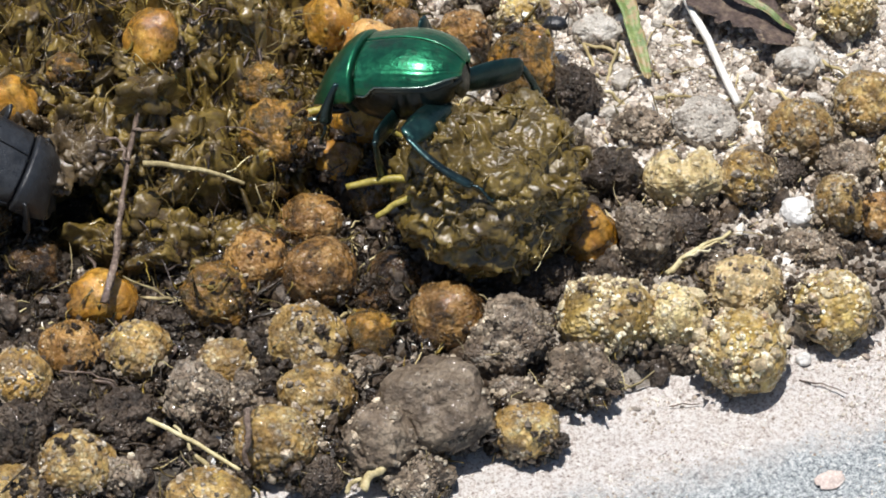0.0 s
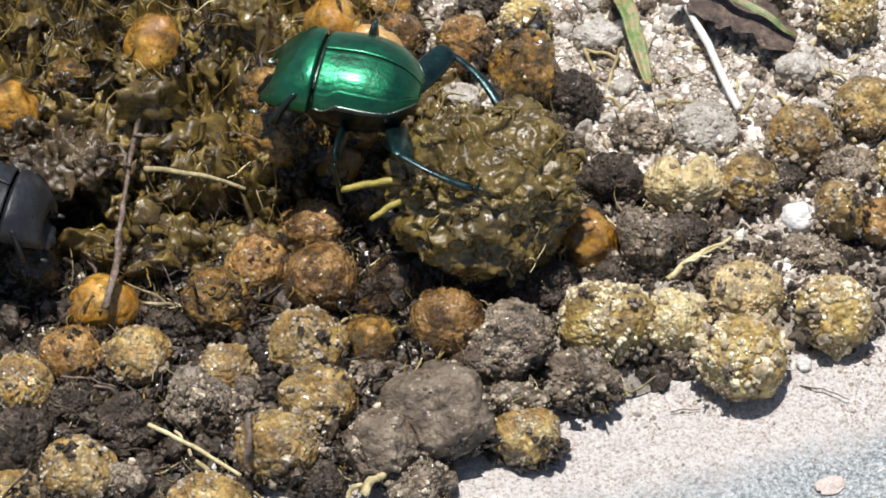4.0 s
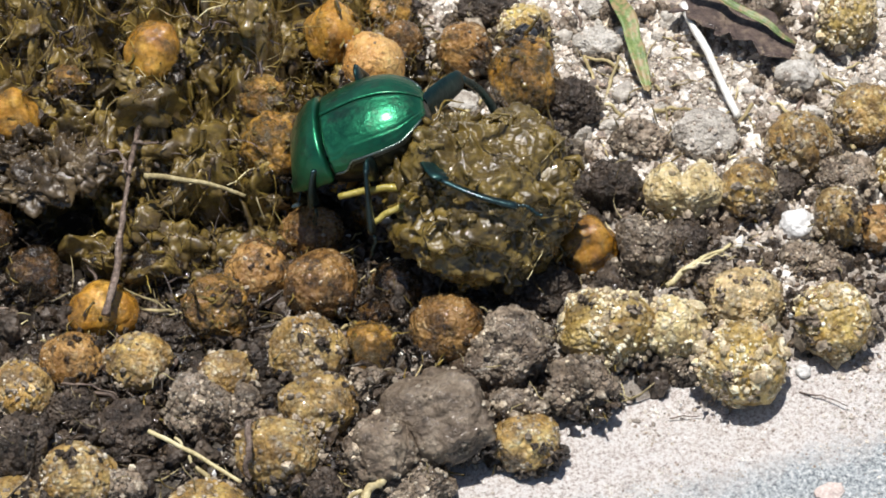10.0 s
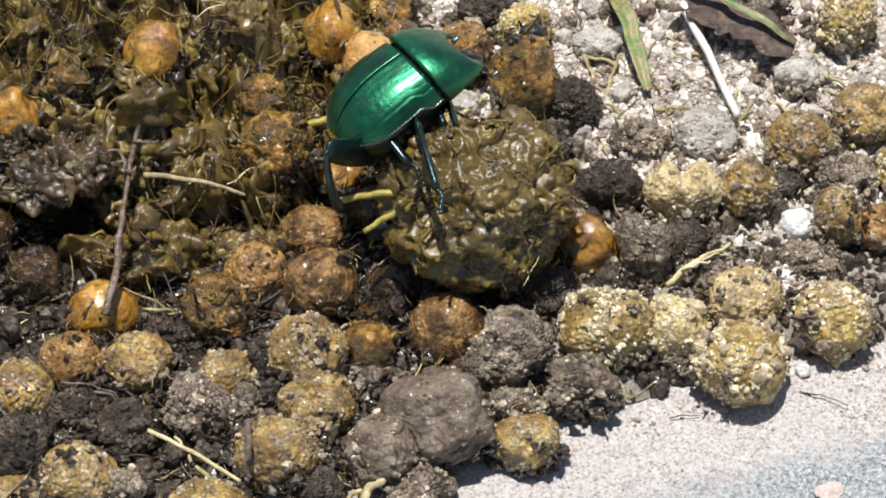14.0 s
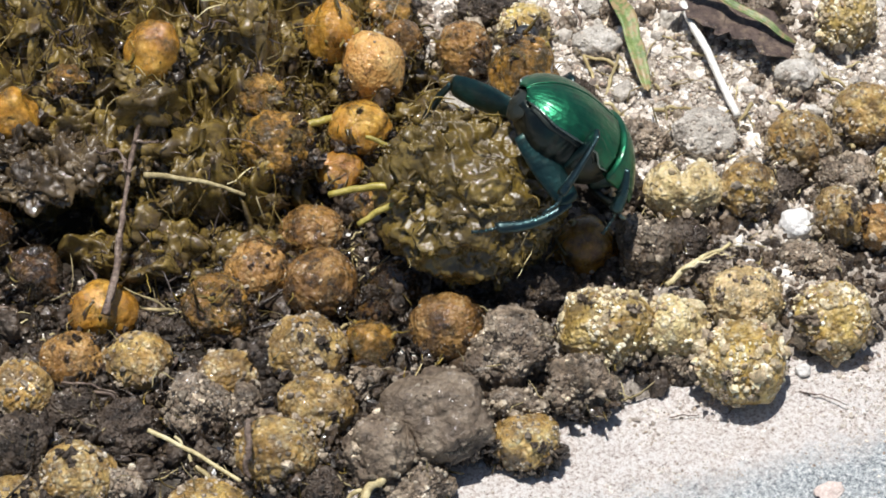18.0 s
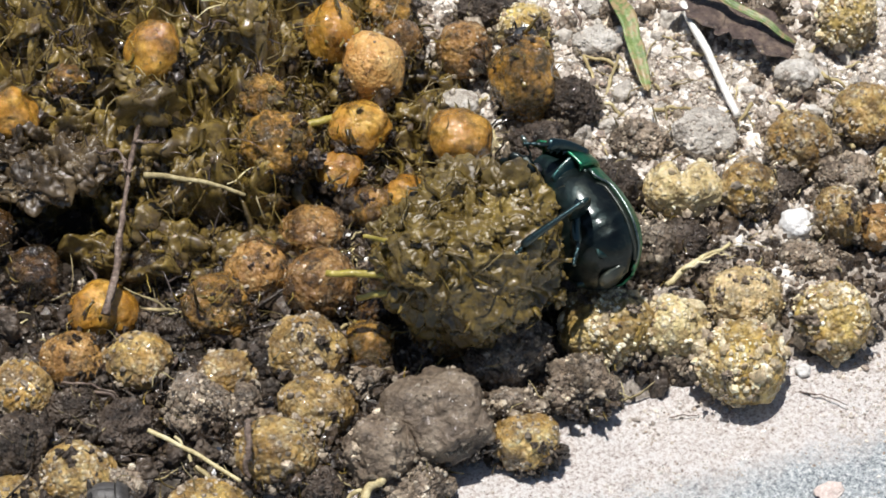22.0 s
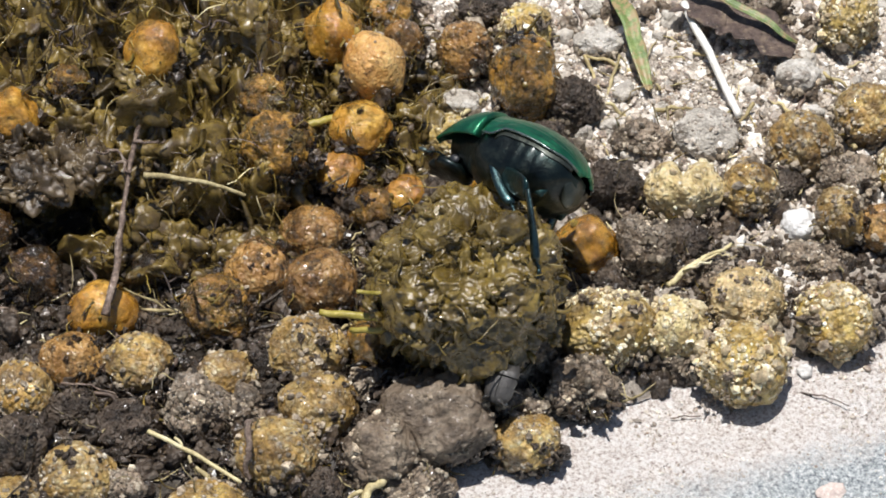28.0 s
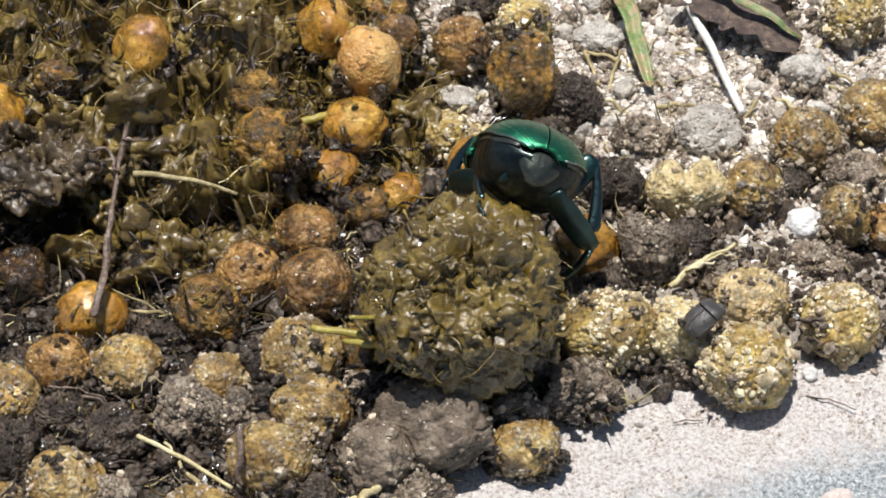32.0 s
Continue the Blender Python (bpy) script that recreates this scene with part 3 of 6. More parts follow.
def heap():
    rng = np.random.default_rng(5)
    base = tagged(new("dung_heap"), "wet olive-brown dung heap full of chewed plant shreds", "dung heap")
    xs, ys = np.arange(-90, 4, 0.3), np.arange(-14, 74, 0.3)
    x, y = np.meshgrid(xs, ys, indexing="ij")
    side = 0.9 * np.stack([fbm(flat(x.ravel() / 3, y.ravel() / 3), 2, 91), fbm(flat(x.ravel() / 3, y.ravel() / 3), 2, 95)], -1)
    h = heap_height(x.ravel(), y.ravel())
    v = np.stack([x.ravel() + side[:, 0], y.ravel() + side[:, 1], h], -1)
    f = sheet(len(xs), len(ys))[:, ::-1]
    f = f[(h[f] > -2.9).any(1)]
    part("mass", array_mesh("mass", overhang(v), f, HEAP_DUNG), base)
    def lying(n, lift):
        p, nr = on_heap(n, rng)
        way = rng.normal(size=p.shape) + nr * lift
        return p, way - nr * (way * nr).sum(1)[:, None] * 0.7, nr
    at = np.stack([np.linspace(-66, -39, 16) + rng.normal(0, 0.6, 16), rng.uniform(6.5, 10.5, 16), rng.uniform(8.5, 11.5, 16)], -1)
    roof = np.stack([rng.uniform(-74, -46, 34), rng.uniform(-0.5, 9.0, 34), rng.uniform(11.0, 12.6, 34)], -1)
    part("roof", array_mesh("roof", *grains(roof, rng.uniform(2.2, 3.4, 34), rng, 5, 0.6), ROOF_DUNG), base, "sagging roof of dung over a dark hollow", "stuff")
    part("lip", array_mesh("lip", *grains(at, rng.uniform(2.4, 4.2, 16), rng, 5, 0.6), HEAP_DUNG), base, "ragged lumps of dung over a dark hollow", "stuff")
    p, way, nr = lying(230, 0.1)
    part("torn_skin", array_mesh("torn_skin", *fibres(p - nr * 0.3, way, nr, rng.gamma(3, 1.1, len(p)) + 1.6, rng.uniform(1.0, 3.2, len(p)), rng, 0.14, 0.7, 9), HEAP_DUNG), base, "torn glossy sheets of dung", "stuff")
    p, way, nr = lying(620, 0.35)
    part("shred_mat", array_mesh("shred_mat", *fibres(p - nr * 0.25, way, nr, rng.gamma(3, 0.8, len(p)) + 0.9, rng.uniform(0.25, 1.1, len(p)), rng, 0.16, 1.5, 8), SHRED), base, "matted glossy plant shreds", "stuff")
    p, way, nr = lying(1100, 0.8)
    part("strand_tangle", array_mesh("strand_tangle", *fibres(p, way, nr, rng.gamma(3, 1.2, len(p)) + 1.5, rng.uniform(0.10, 0.32, len(p)), rng, 0.5, 1.3, 9), SHRED), base, "curled thin plant strands", "stuff")
    p, way, nr = lying(900, 0.9)
    dark = p[:, 0] + 10 * fbm(p / 9, 2, 111) < -28
    p, way, nr = p[dark], way[dark], nr[dark]
    part("rootlet_tangle", array_mesh("rootlet_tangle", *fibres(p, way, nr, rng.gamma(3, 1.0, len(p)) + 1.2, rng.uniform(0.12, 0.5, len(p)), rng, 0.4, 1.3, 9), PURPLE_SHRED), base, "dark purplish tangled rootlets", "stuff")
    p, way, nr = lying(170, 0.7)
    part("chaff", array_mesh("chaff", *fibres(p, way, nr, rng.gamma(3, 1.0, len(p)) + 1, rng.uniform(0.10, 0.30, len(p)), rng, 0.5, 0.7), HAY), base, "thin pale stem bits", "stuff")
    p, nr = on_heap(420, rng)
    part("clotted_dung", array_mesh("clotted_dung", *grains(p - nr * 0.5, rng.gamma(2.5, 0.55, len(p)) + 0.5, rng, 4, 0.5), HEAP_DUNG), base, "glossy wet dung clots", "stuff")
    p, nr = on_heap(1400, rng)
    part("crumb_layer", array_mesh("crumb_layer", *grains(p + nr * 0.1, rng.gamma(2.0, 0.12, len(p)) + 0.10, rng, 2), DARK_CRUMB), base, "small dark dung crumbs", "stuff")


def litter():
    """Grit, crumbs and fibres that nobody could count, on soil and slab."""
    rng = np.random.default_rng(8)

    def spots(n, x0, x1, y0, y1, keep):
        x, y = rng.uniform(x0, x1, n), rng.uniform(y0, y1, n)
        ok = keep(x, y) & (heap_height(x, y) < 0)
        x, y = x[ok], y[ok]
        return np.stack([x, y, surface_height(x, y)], -1)
    dry = lambda x, y: (y + 0.28 * x + 9 * fbm(flat(x / 12, y / 12), 3, 5) > 13) & (x > -14)
    p = spots(42000, -14, 75, -12, 70, dry)
    size = rng.gamma(1.3, 0.17, len(p)) + 0.10
    tagged(new("grit", array_mesh("grit", *grains(p + flat(size * 0, size * 0) + np.stack([0 * size, 0 * size, size * 0.25], -1), size, rng), GRAVEL, False)), "pale grey sandy grit on dry soil", "grit", kind="stuff")
    p = spots(9000, -75, 75, -62, 25, lambda x, y: (rim_distance(x, y) > -3) & (x + 12 * fbm(flat(x / 10, y / 10), 2, 6) > -8 - 60 * (rng.random(len(x)) < 0.45)))
    size = rng.gamma(1.5, 0.13, len(p)) + 0.12
    tagged(new("sand_grains", array_mesh("sand_grains", *grains(p, size, rng), GRAVEL, False)), "pale sand grains between the seeds", "sand", kind="stuff")
    p = spots(26000, -20, 75, -62, 5, lambda x, y: (rim_distance(x, y) <= 1) & (rim_distance(x, y) + 14 * fbm(flat(x / 7, y / 7), 3, 31) > -14 * rng.random(len(x)) ** 0.5 - 4))
    size = rng.gamma(1.1, 0.06, len(p)) + 0.06
    tagged(new("slab_grains", array_mesh("slab_grains", *grains(p, size, rng), GRAVEL, False)), "sand grains scattered over the slab", "sand", kind="stuff")
    p = spots(13000, -80, 75, -55, 40, lambda x, y: (y + 0.28 * x + 9 * fbm(flat(x / 12, y / 12), 3, 5) < 16) & (rim_distance(x, y) > 0.5))
    size = rng.gamma(1.8, 0.25, len(p)) + 0.15
    tagged(new("soil_crumbs", array_mesh("soil_crumbs", *grains(p + np.stack([0 * size, 0 * size, size * 0.3], -1), size, rng), DARK_CRUMB, False)), "dark damp soil crumbs between the seeds", "soil", kind="stuff")
    p = spots(1500, -80, 10, -58, 25, lambda x, y: (rim_distance(x, y) > 1.5) & (x - 0.4 * y < 5))
    up = np.tile((0.0, 0.0, 1.0), (len(p), 1))
    way = rng.normal(size=p.shape) * (1, 1, 0.5)
    tagged(new("dung_scraps", array_mesh("dung_scraps", *fibres(p + np.stack([0 * p[:, 0], 0 * p[:, 0], rng.uniform(0.2, 2.2, len(p))], -1), way, up, rng.gamma(2.5, 0.9, len(p)) + 0.8, rng.uniform(0.25, 1.1, len(p)), rng, 0.15, 1.0), DARK_CRUMB)), "dark scraps of dung and rotted fibre between seeds", "dung scraps", kind="stuff")
    p = spots(1500, -80, 45, -55, 40, lambda x, y: rim_distance(x, y) > 0)
    up = np.tile((0.0, 0.0, 1.0), (len(p), 1))
    way = rng.normal(size=p.shape) * (1, 1, 0.35)
    tagged(new("plant_fibres", array_mesh("plant_fibres", *fibres(p + (0, 0, 0.3), way, up, rng.gamma(2.5, 1.0, len(p)) + 0.8, rng.uniform(0.1, 0.42, len(p)), rng, 0.5, 0.7), HAY)), "short dry plant fibres lying on soil", "plant fibres", kind="stuff")


# ---- seeds, clods, stones ----
LABELS = {
    "dirty": "cream fruit stone half covered with wet mud",
    "muddy": "fruit stone soaked in wet mud, darkened for shade",
    "orange": "wet glossy orange fruit stone", "smeared": "orange fruit stone smeared with wet dung", "tan": "bare tan fruit stone with a dark tip",
    "brown": "brown netted fruit stone", "yellow": "yellow fruit stone crusted with soil grains", "pale": "pale cream fruit stone with dirt specks",
    "clod": "grey gritty clod of dry earth", "dark": "dark crumbly clod of damp earth", "coated": "smooth grey-brown stone coated with damp earth", "stone": "weathered grey pebble in dry soil", "flake": "thin pinkish-white stone flake on the slab", "white": "small bright white quartz pebble",
}
LUMPS = {"orange": (0.12, 0.016, 8), "muddy": (0.12, 0.04, 60), "smeared": (0.14, 0.035, 40), "tan": (0.07, 0.015, 25), "brown": (0.08, 0.03, 30), "yellow": (0.12, 0.045, 260),
         "pale": (0.10, 0.035, 150), "dirty": (0.11, 0.035, 130), "clod": (0.34, 0.08, 280), "dark": (0.22, 0.08, 200), "coated": (0.24, 0.05, 110), "stone": (0.16, 0.03, 60), "white": (0.2, 0.015, 0), "flake": (0.35, 0.05, 0)}
COUNT = [0]
BEDS = []


def lump(kind, x, y, z, rx, ry, rz, turn=0, lean=0, lobe=0.0, label="", gritty=1.0, cleft=None):
    """A fruit stone, clod or pebble with its centre at x, y, z and half-axes rx, ry, rz, in millimetres."""
    COUNT[0] += 1
    k = COUNT[0]
    rng = np.random.default_rng(1000 + k)
    broad, fine, n = LUMPS[kind]
    u, f = ico(6 if rx > 3.2 else 5 if rx > 1.5 else 4)
    seed = 100 + 7 * k
    r = 1 + broad * fbm(u * 1.1 + k, 2, seed) + fine * fbm(u * 4.5 + k, 3, seed + 3)
    if kind in ("brown", "yellow", "pale", "tan", "dirty"):
        r += fine * 0.8 * (0.4 - np.abs(fbm(u * 6.5 + 2 * k, 2, seed + 5)))
    r += 0.06 * fbm(u * 1.9 + 8 * k, 1, seed + 20)
    if kind in ("clod", "dark", "coated", "stone", "white", "flake"):
        r = r - 0.10 * np.abs(smooth_noise(u * 1.7 + 3 * k, seed + 6)) + 0.03 * fbm(u * 9, 2, seed + 8)
    if kind in ("smeared", "dark", "clod"):
        r += 0.05 * smoothstep(0.1, 0.5, fbm(u * 2.2 + 5 * k, 2, seed + 9)) + 0.02 * fbm(u * 12, 2, seed + 10)
    if lobe:
        r = r - lobe * np.exp(-((u - (0.1, -0.15, 0.98)) ** 2).sum(1) / 0.16) - lobe * 0.6 * np.exp(-((u - (-0.1, 0.9, 0.3)) ** 2).sum(1) / 0.12)
    if cleft:       # two lobes
        r = r * (1 - 0.5 * np.exp(-((u[:, 0] - cleft[0]) / 0.24) ** 2) * smoothstep(0.2, 0.95, u @ np.array(cleft)))
    BEDS.append((x, y, z, rx, ry, rz, kind))
    stone = kind not in ("clod", "dark", "coated", "stone", "white", "flake")
    if stone:       # no two fruit stones are equally round
        r = r * (1 + rng.uniform(-0.10, 0.10) * u[:, 0] + rng.uniform(-0.08, 0.08) * u[:, 1])
    v = u * r[:, None] * (rx, ry, rz) * ((rng.uniform(0.94, 1.06), 1, rng.uniform(0.94, 1.06)) if stone else (1, 1, 1))
    name = {"clod": "earth_clod", "dark": "earth_clod", "coated": "pebble", "stone": "pebble", "white": "pebble", "flake": "stone_flake"}.get(kind, "fruit_stone")
    cat = {"earth_clod": "clod", "pebble": "pebble", "fruit_stone": "fruit stone", "stone_flake": "stone flake"}[name]
    top = tagged(new(name), label or LABELS[kind], cat, {"fruit_stone": "fruit stones from the dung", "earth_clod": "earth clods", "pebble": "pebbles"}.get(name, ""))
    top.matrix_world = pose(x * MM, y * MM, z * MM, 0, lean, turn)
    part("kernel" if name == "fruit_stone" else "body", array_mesh(name, v, f, SKIN[kind]), top)
    n = int(n * gritty * (rx * ry) / 18)
    if n:
        patch = 1.7 * fbm(u * 1.5 + 4 * k, 3, seed + 12) + rng.uniform(-0.2, 0.2, len(u)) + 0.1 * u[:, 2] - 0.2 * u[:, 1]
        pick = np.argsort(-patch)[: int(len(u) * 0.55)]
        pick = rng.choice(pick, min(n, len(pick)), replace=False)
        size = rng.gamma(1.8, 0.12, len(pick)) + (0.13 if kind in ("yellow", "pale") else 0.09) if kind in ("yellow", "pale", "dirty", "clod", "coated") else rng.gamma(1.0, 0.13, len(pick)) + 0.08
        part("soil_crust", array_mesh("soil_crust", *grains(v[pick] * 1.005, size, rng), {"yellow": YELLOW_CRUMB, "pale": YELLOW_CRUMB, "stone": GRAVEL, "orange": SHRED, "smeared": SHRED, "dark": DARK_CRUMB, "muddy": DARK_CRUMB}.get(kind, CRUMB), False), top, "stuck soil grains", "stuff")
    if kind not in ("orange", "tan", "coated", "stone", "white", "flake"):     # clots of mud that dried on
        m = int(16 * rx * ry / 18)
        side = rng.normal(size=3) + (0, 0, 0.2)
        pick = rng.choice(np.argsort(-(u @ side) - 0.9 * rng.random(len(u)))[: len(u) // 5], m)
        part("caked_mud", array_mesh("caked_mud", *grains(v[pick], rng.gamma(1.6, 0.17, m) + 0.15, rng, 3, 1.0), SKIN["muddy"] if kind in ("smeared", "muddy", "brown") else SKIN["dark"] if kind in ("dirty", "dark") else SKIN["clod"]), top, "clots of stuck mud", "stuff")
    if kind in ("smeared", "dark", "muddy", "dirty", "clod", "brown", "orange"):
        m = int((26 if kind in ("orange", "smeared") and x < 0 else 11) * rx * ry / 18)
        pick = rng.choice(len(u), m)
        part("stuck_chaff", array_mesh("stuck_chaff", *fibres(v[pick], rng.normal(size=(m, 3)) + u[pick] * 0.2, u[pick], rng.gamma(3, 0.5, m) + 0.5, rng.uniform(0.12, 0.9 if kind in ("orange", "smeared") else 0.4, m), rng), HAY if kind in ("dark", "dirty", "clod") else SHRED), top, "clinging plant shreds", "stuff")
    return top


def bedding():
    """Mud, grit and rotted fibre caked round the foot of every seed and clod."""
    rng = np.random.default_rng(31)
    wet, dry, strands = [], [], []
    for x, y, z, rx, ry, rz, kind in BEDS:
        if kind in ("white", "flake") or rx < 1.2:
            continue
        n = int(60 * rx)
        a, k = rng.uniform(0, 2 * np.pi, n), rng.uniform(-0.95, 0.10, n)
        out = np.sqrt(1 - k * k) * rng.uniform(0.96, 1.16, n)
        p = np.stack([x + rx * out * np.cos(a), y + ry * out * np.sin(a), z + rz * k], -1)
        floor = np.maximum(soil_height(p[:, 0], p[:, 1]), np.where(rim_distance(p[:, 0], p[:, 1]) < 0, 0.1, -9))
        p = p[(p[:, 2] > floor) & (fbm(p / 2.5, 2, 33) + 0.15 > rng.uniform(-0.4, 0.6, n))]
        (dry if x + 0.4 * y > 12 else wet).append(p)
        strands.append(p[: int(len(p) * (0.05 if x > 5 else 0.16))])
    p = np.concatenate(wet)
    tagged(new("caked_mud", array_mesh("caked_mud", *grains(p, rng.gamma(1.4, 0.17, len(p)) + 0.10, rng, 2, 0.9), DARK_CRUMB, False)), "dark wet mud caked round the seeds", "mud", kind="stuff")
    p = np.concatenate(dry)
    tagged(new("caked_grit", array_mesh("caked_grit", *grains(p, rng.gamma(1.6, 0.17, len(p)) + 0.12, rng), CRUMB, False)), "grey-brown grit caked round the seeds", "grit", kind="stuff")
    p = np.concatenate(strands)
    up = np.tile((0.0, 0.0, 1.0), (len(p), 1))
    tagged(new("rotted_fibres", array_mesh("rotted_fibres", *fibres(p, rng.normal(size=p.shape) * (1, 1, 0.6), up, rng.gamma(2.5, 0.8, len(p)) + 0.6, rng.uniform(0.1, 0.5, len(p)), rng, 0.3, 1.0), SHRED)), "rotted plant fibres between the seeds", "plant fibres", kind="stuff")


def stick(name, label, cat, mat, a, b, r0, r1, sag=0.0, wiggle=0.2, knobs=0.15, seed=1, forks=()):
    """A twig or straw from a to b (millimetres), with side twigs given as (where along it, end, thickness)."""
    p = line(a, b, 24, sag, wiggle, seed)
    top = tagged(new(name), label, cat)
    part("shaft", array_mesh(name, *tube(p, np.linspace(r0, r1, 24), 10, knobs, seed), mat), top)
    for k, (s, end, r) in enumerate(forks):
        q = line(p[int(s * 23)], end, 14, 0.3, wiggle, seed + 9 + k)
        part("side_twig", array_mesh("side_twig", *tube(q, np.linspace(r, r * 0.5, 14), 8, knobs, seed + k), mat), top)
    return top


def blade(name, label, mat, a, b, width, arch, fold=0.25, seed=1, tip=0.1, rib=0.05):
    """A grass blade or leaf strip with a midrib, folded along it."""
    n, c = 26, 7
    p = line(a, b, n, arch, 0.5, seed)
    d = np.gradient(p, axis=0)
    side = np.cross(d, (0, 0, 1.0))
    side /= np.linalg.norm(side, axis=1)[:, None]
    s = np.linspace(0, 1, n)
    w = width / 2 * (tip + (1 - tip) * np.clip(np.sin(np.pi * (0.2 + 0.78 * s)), 0, 1) ** 0.6) * (1 + 0.1 * smooth_noise(flat(s * 9, s * 0), seed) + (0.25 * fbm(flat(s * 13, s * 0), 2, seed + 1) if rib == 0 else 0))
    q = np.linspace(-1, 1, c)
    z = fold * width * np.abs(q)[None] - rib * np.cos(q * 14)[None] + 0 * w[:, None]
    up = p[:, None] + side[:, None] * (w[:, None] * q)[..., None] + np.stack([0 * z, 0 * z, z], -1)
    low = up - (0, 0, 0.12)
    v = np.concatenate([up, low[:, ::-1]], 1).reshape(-1, 3)
    return tagged(new(name, array_mesh(name, v, sheet(n, 2 * c, True), mat)), label, name.replace("_", " "))


def small_things():
    """Pebbles, crumbs and stem bits that can be told apart: each one a thing, on a few shared meshes."""
    rng = np.random.default_rng(77)

    def scatter(name, label, cat, group, meshes, n, area, keep, lift, sizes, turn=True):
        made = 0
        while made < n:
            x, y = rng.uniform(*area[:2]), rng.uniform(*area[2:])
            ax, ay = np.array([x]), np.array([y])
            if not keep(ax, ay)[0]:
                continue
            z = surface_height(ax, ay)[0]
            if heap_height(ax, ay)[0] > 0:
                continue
            k = rng.uniform(*sizes)
            ob = tagged(new(name, meshes[made % len(meshes)]), label, cat, group)
            tilt = (rng.uniform(0, 360), rng.uniform(0, 360)) if turn else (rng.uniform(-8, 8), rng.uniform(-25, 25))
            ob.matrix_world = pose(x * MM, y * MM, (z + lift * k) * MM, *tilt, rng.uniform(0, 360)) @ Matrix.Scale(k, 4)
            made += 1

    def rocks(mat, rough, count):
        out = []
        for k in range(count):
            u, f = ico(4)
            r = 1 + rough * fbm(u * 1.2 + 11 * k, 2, 500 + k) + 0.06 * fbm(u * 5, 3, 520 + k) - 0.12 * np.abs(smooth_noise(u * 1.8 + k, 540 + k))
            out.append(array_mesh("rock", u * r[:, None] * (1, rng.uniform(0.7, 0.95), rng.uniform(0.55, 0.8)), f, mat))
        return out
    soil = lambda x, y: rim_distance(x, y) > 1.5
    dry = lambda x, y: (y + 0.28 * x > 14) & (x > 8)
    scatter("pebble", "small rounded pebble in pale grit", "pebble", "pebbles", rocks(SKIN["stone"], 0.3, 6), 130, (8, 70, -5, 62), dry, 0.35, (0.5, 1.7))
    scatter("pebble", "tiny white quartz pebble on soil", "pebble", "pebbles", rocks(SKIN["white"], 0.3, 4), 60, (-60, 70, -52, 60), lambda x, y: soil(x, y), 0.5, (0.25, 0.8))
    scatter("earth_clod", "small dark clod of damp earth", "clod", "earth clods", rocks(SKIN["dark"], 0.45, 6), 190, (-72, 40, -52, 10), lambda x, y: soil(x, y) & (y + 0.28 * x < 12), 0.5, (0.7, 2.2))
    scatter("earth_clod", "small grey clod of gritty earth", "clod", "earth clods", rocks(SKIN["clod"], 0.45, 6), 130, (-55, 70, -50, 45), lambda x, y: soil(x, y) & (x > -14), 0.5, (0.5, 1.7))
    stems = []
    for k in range(6):
        bend = line((-1, 0, 0), (1, 0, 0), 12, rng.uniform(-0.1, 0.2), 0.12, 560 + k)
        stems.append(array_mesh("stem_bit", *tube(bend, np.linspace(0.09, 0.05, 12) * rng.uniform(0.7, 1.4), 7, 0.2, 570 + k), (HAY, TWIG, HAY)[k % 3]))
    scatter("stem_bit", "short dry stem bit lying on soil", "plant stem", "stem bits", stems, 110, (-72, 60, -52, 50), soil, 0.25, (1.2, 3.6), False)


ground()
slab()
heap()
litter()
lump("orange", -39.3, 19.6, 18.2, 4, 4.4, 4.7, lean=20)
lump("orange", -57.6, 11.4, 13.4, 3.2, 3.9, 4.6)
lump("smeared", -50.4, 16.2, 15.8, 2.6, 2.6, 2.6)
lump("smeared", -24.2, 16.5, 13.3, 3.5, 3.2, 2.9)
lump("smeared", -22, 8.9, 10.7, 4.7, 4.7, 4.6, lean=10)
lump("orange", -15.2, 29.5, 11.6, 4.4, 4.5, 4.6)
lump("smeared", -7.5, 38.5, 7.6, 3.8, 3.4, 2.9)
lump("tan", -9.3, 23.7, 10.9, 4.4, 4.6, 4.7, lean=-20)
lump("brown", -5.4, 31.7, 8.3, 2.9, 3.1, 3.2)
lump("orange", -11.1, 14.7, 8.2, 4.1, 3.8, 3.5)
lump("orange", -13.8, 9.4, 5.5, 3.7, 3.2, 2.8)
lump("brown", 3, 33.6, 4.2, 4, 4.2, 4.4)
lump("yellow", 11.3, 40.1, 3, 4, 3.5, 3.1)
lump("smeared", 11.5, 27, 5.5, 4.6, 5.3, 6, lean=-10)
lump("yellow", 0.6, 17.4, 3.5, 3.4, 3.6, 3.8)
lump("pale", 5.3, 17, 2.5, 2.8, 2.7, 2.6)
lump("smeared", -9.9, 4, 3.1, 3.2, 3.3, 3.4)
lump("orange", -5.3, 7, 2.6, 2.9, 3.1, 3.2)
lump("brown", -17.4, 0.1, 3.2, 4.4, 4, 3.5)
lump("brown", -24.8, -7.4, 4, 4.7, 4.5, 4.3)
lump("brown", -15.8, -10.5, 4.8, 4.8, 5, 5.2)
lump("smeared", -29.7, -14.7, 3.9, 4.9, 4.5, 4.1, lean=25)
lump("orange", -45.1, -14.4, 3.5, 4.6, 4.1, 3.7, lobe=0.12)
lump("brown", -48.3, -22.4, 3.3, 4.4, 4.0, 3.7)
lump("dirty", -40.1, -22.8, 3.7, 4.7, 4.3, 3.8, lobe=0.12)
lump("dirty", -54.4, -27.9, 3.8, 4.1, 4.1, 4, lobe=0.14)
lump("dirty", -27.9, -24.7, 2.7, 4.2, 3.5, 2.8)
lump("clod", -32.7, -31.3, 3.9, 4.7, 4.4, 4.1)
lump("dirty", -18, -21.8, 4.3, 5.4, 5, 4.6)
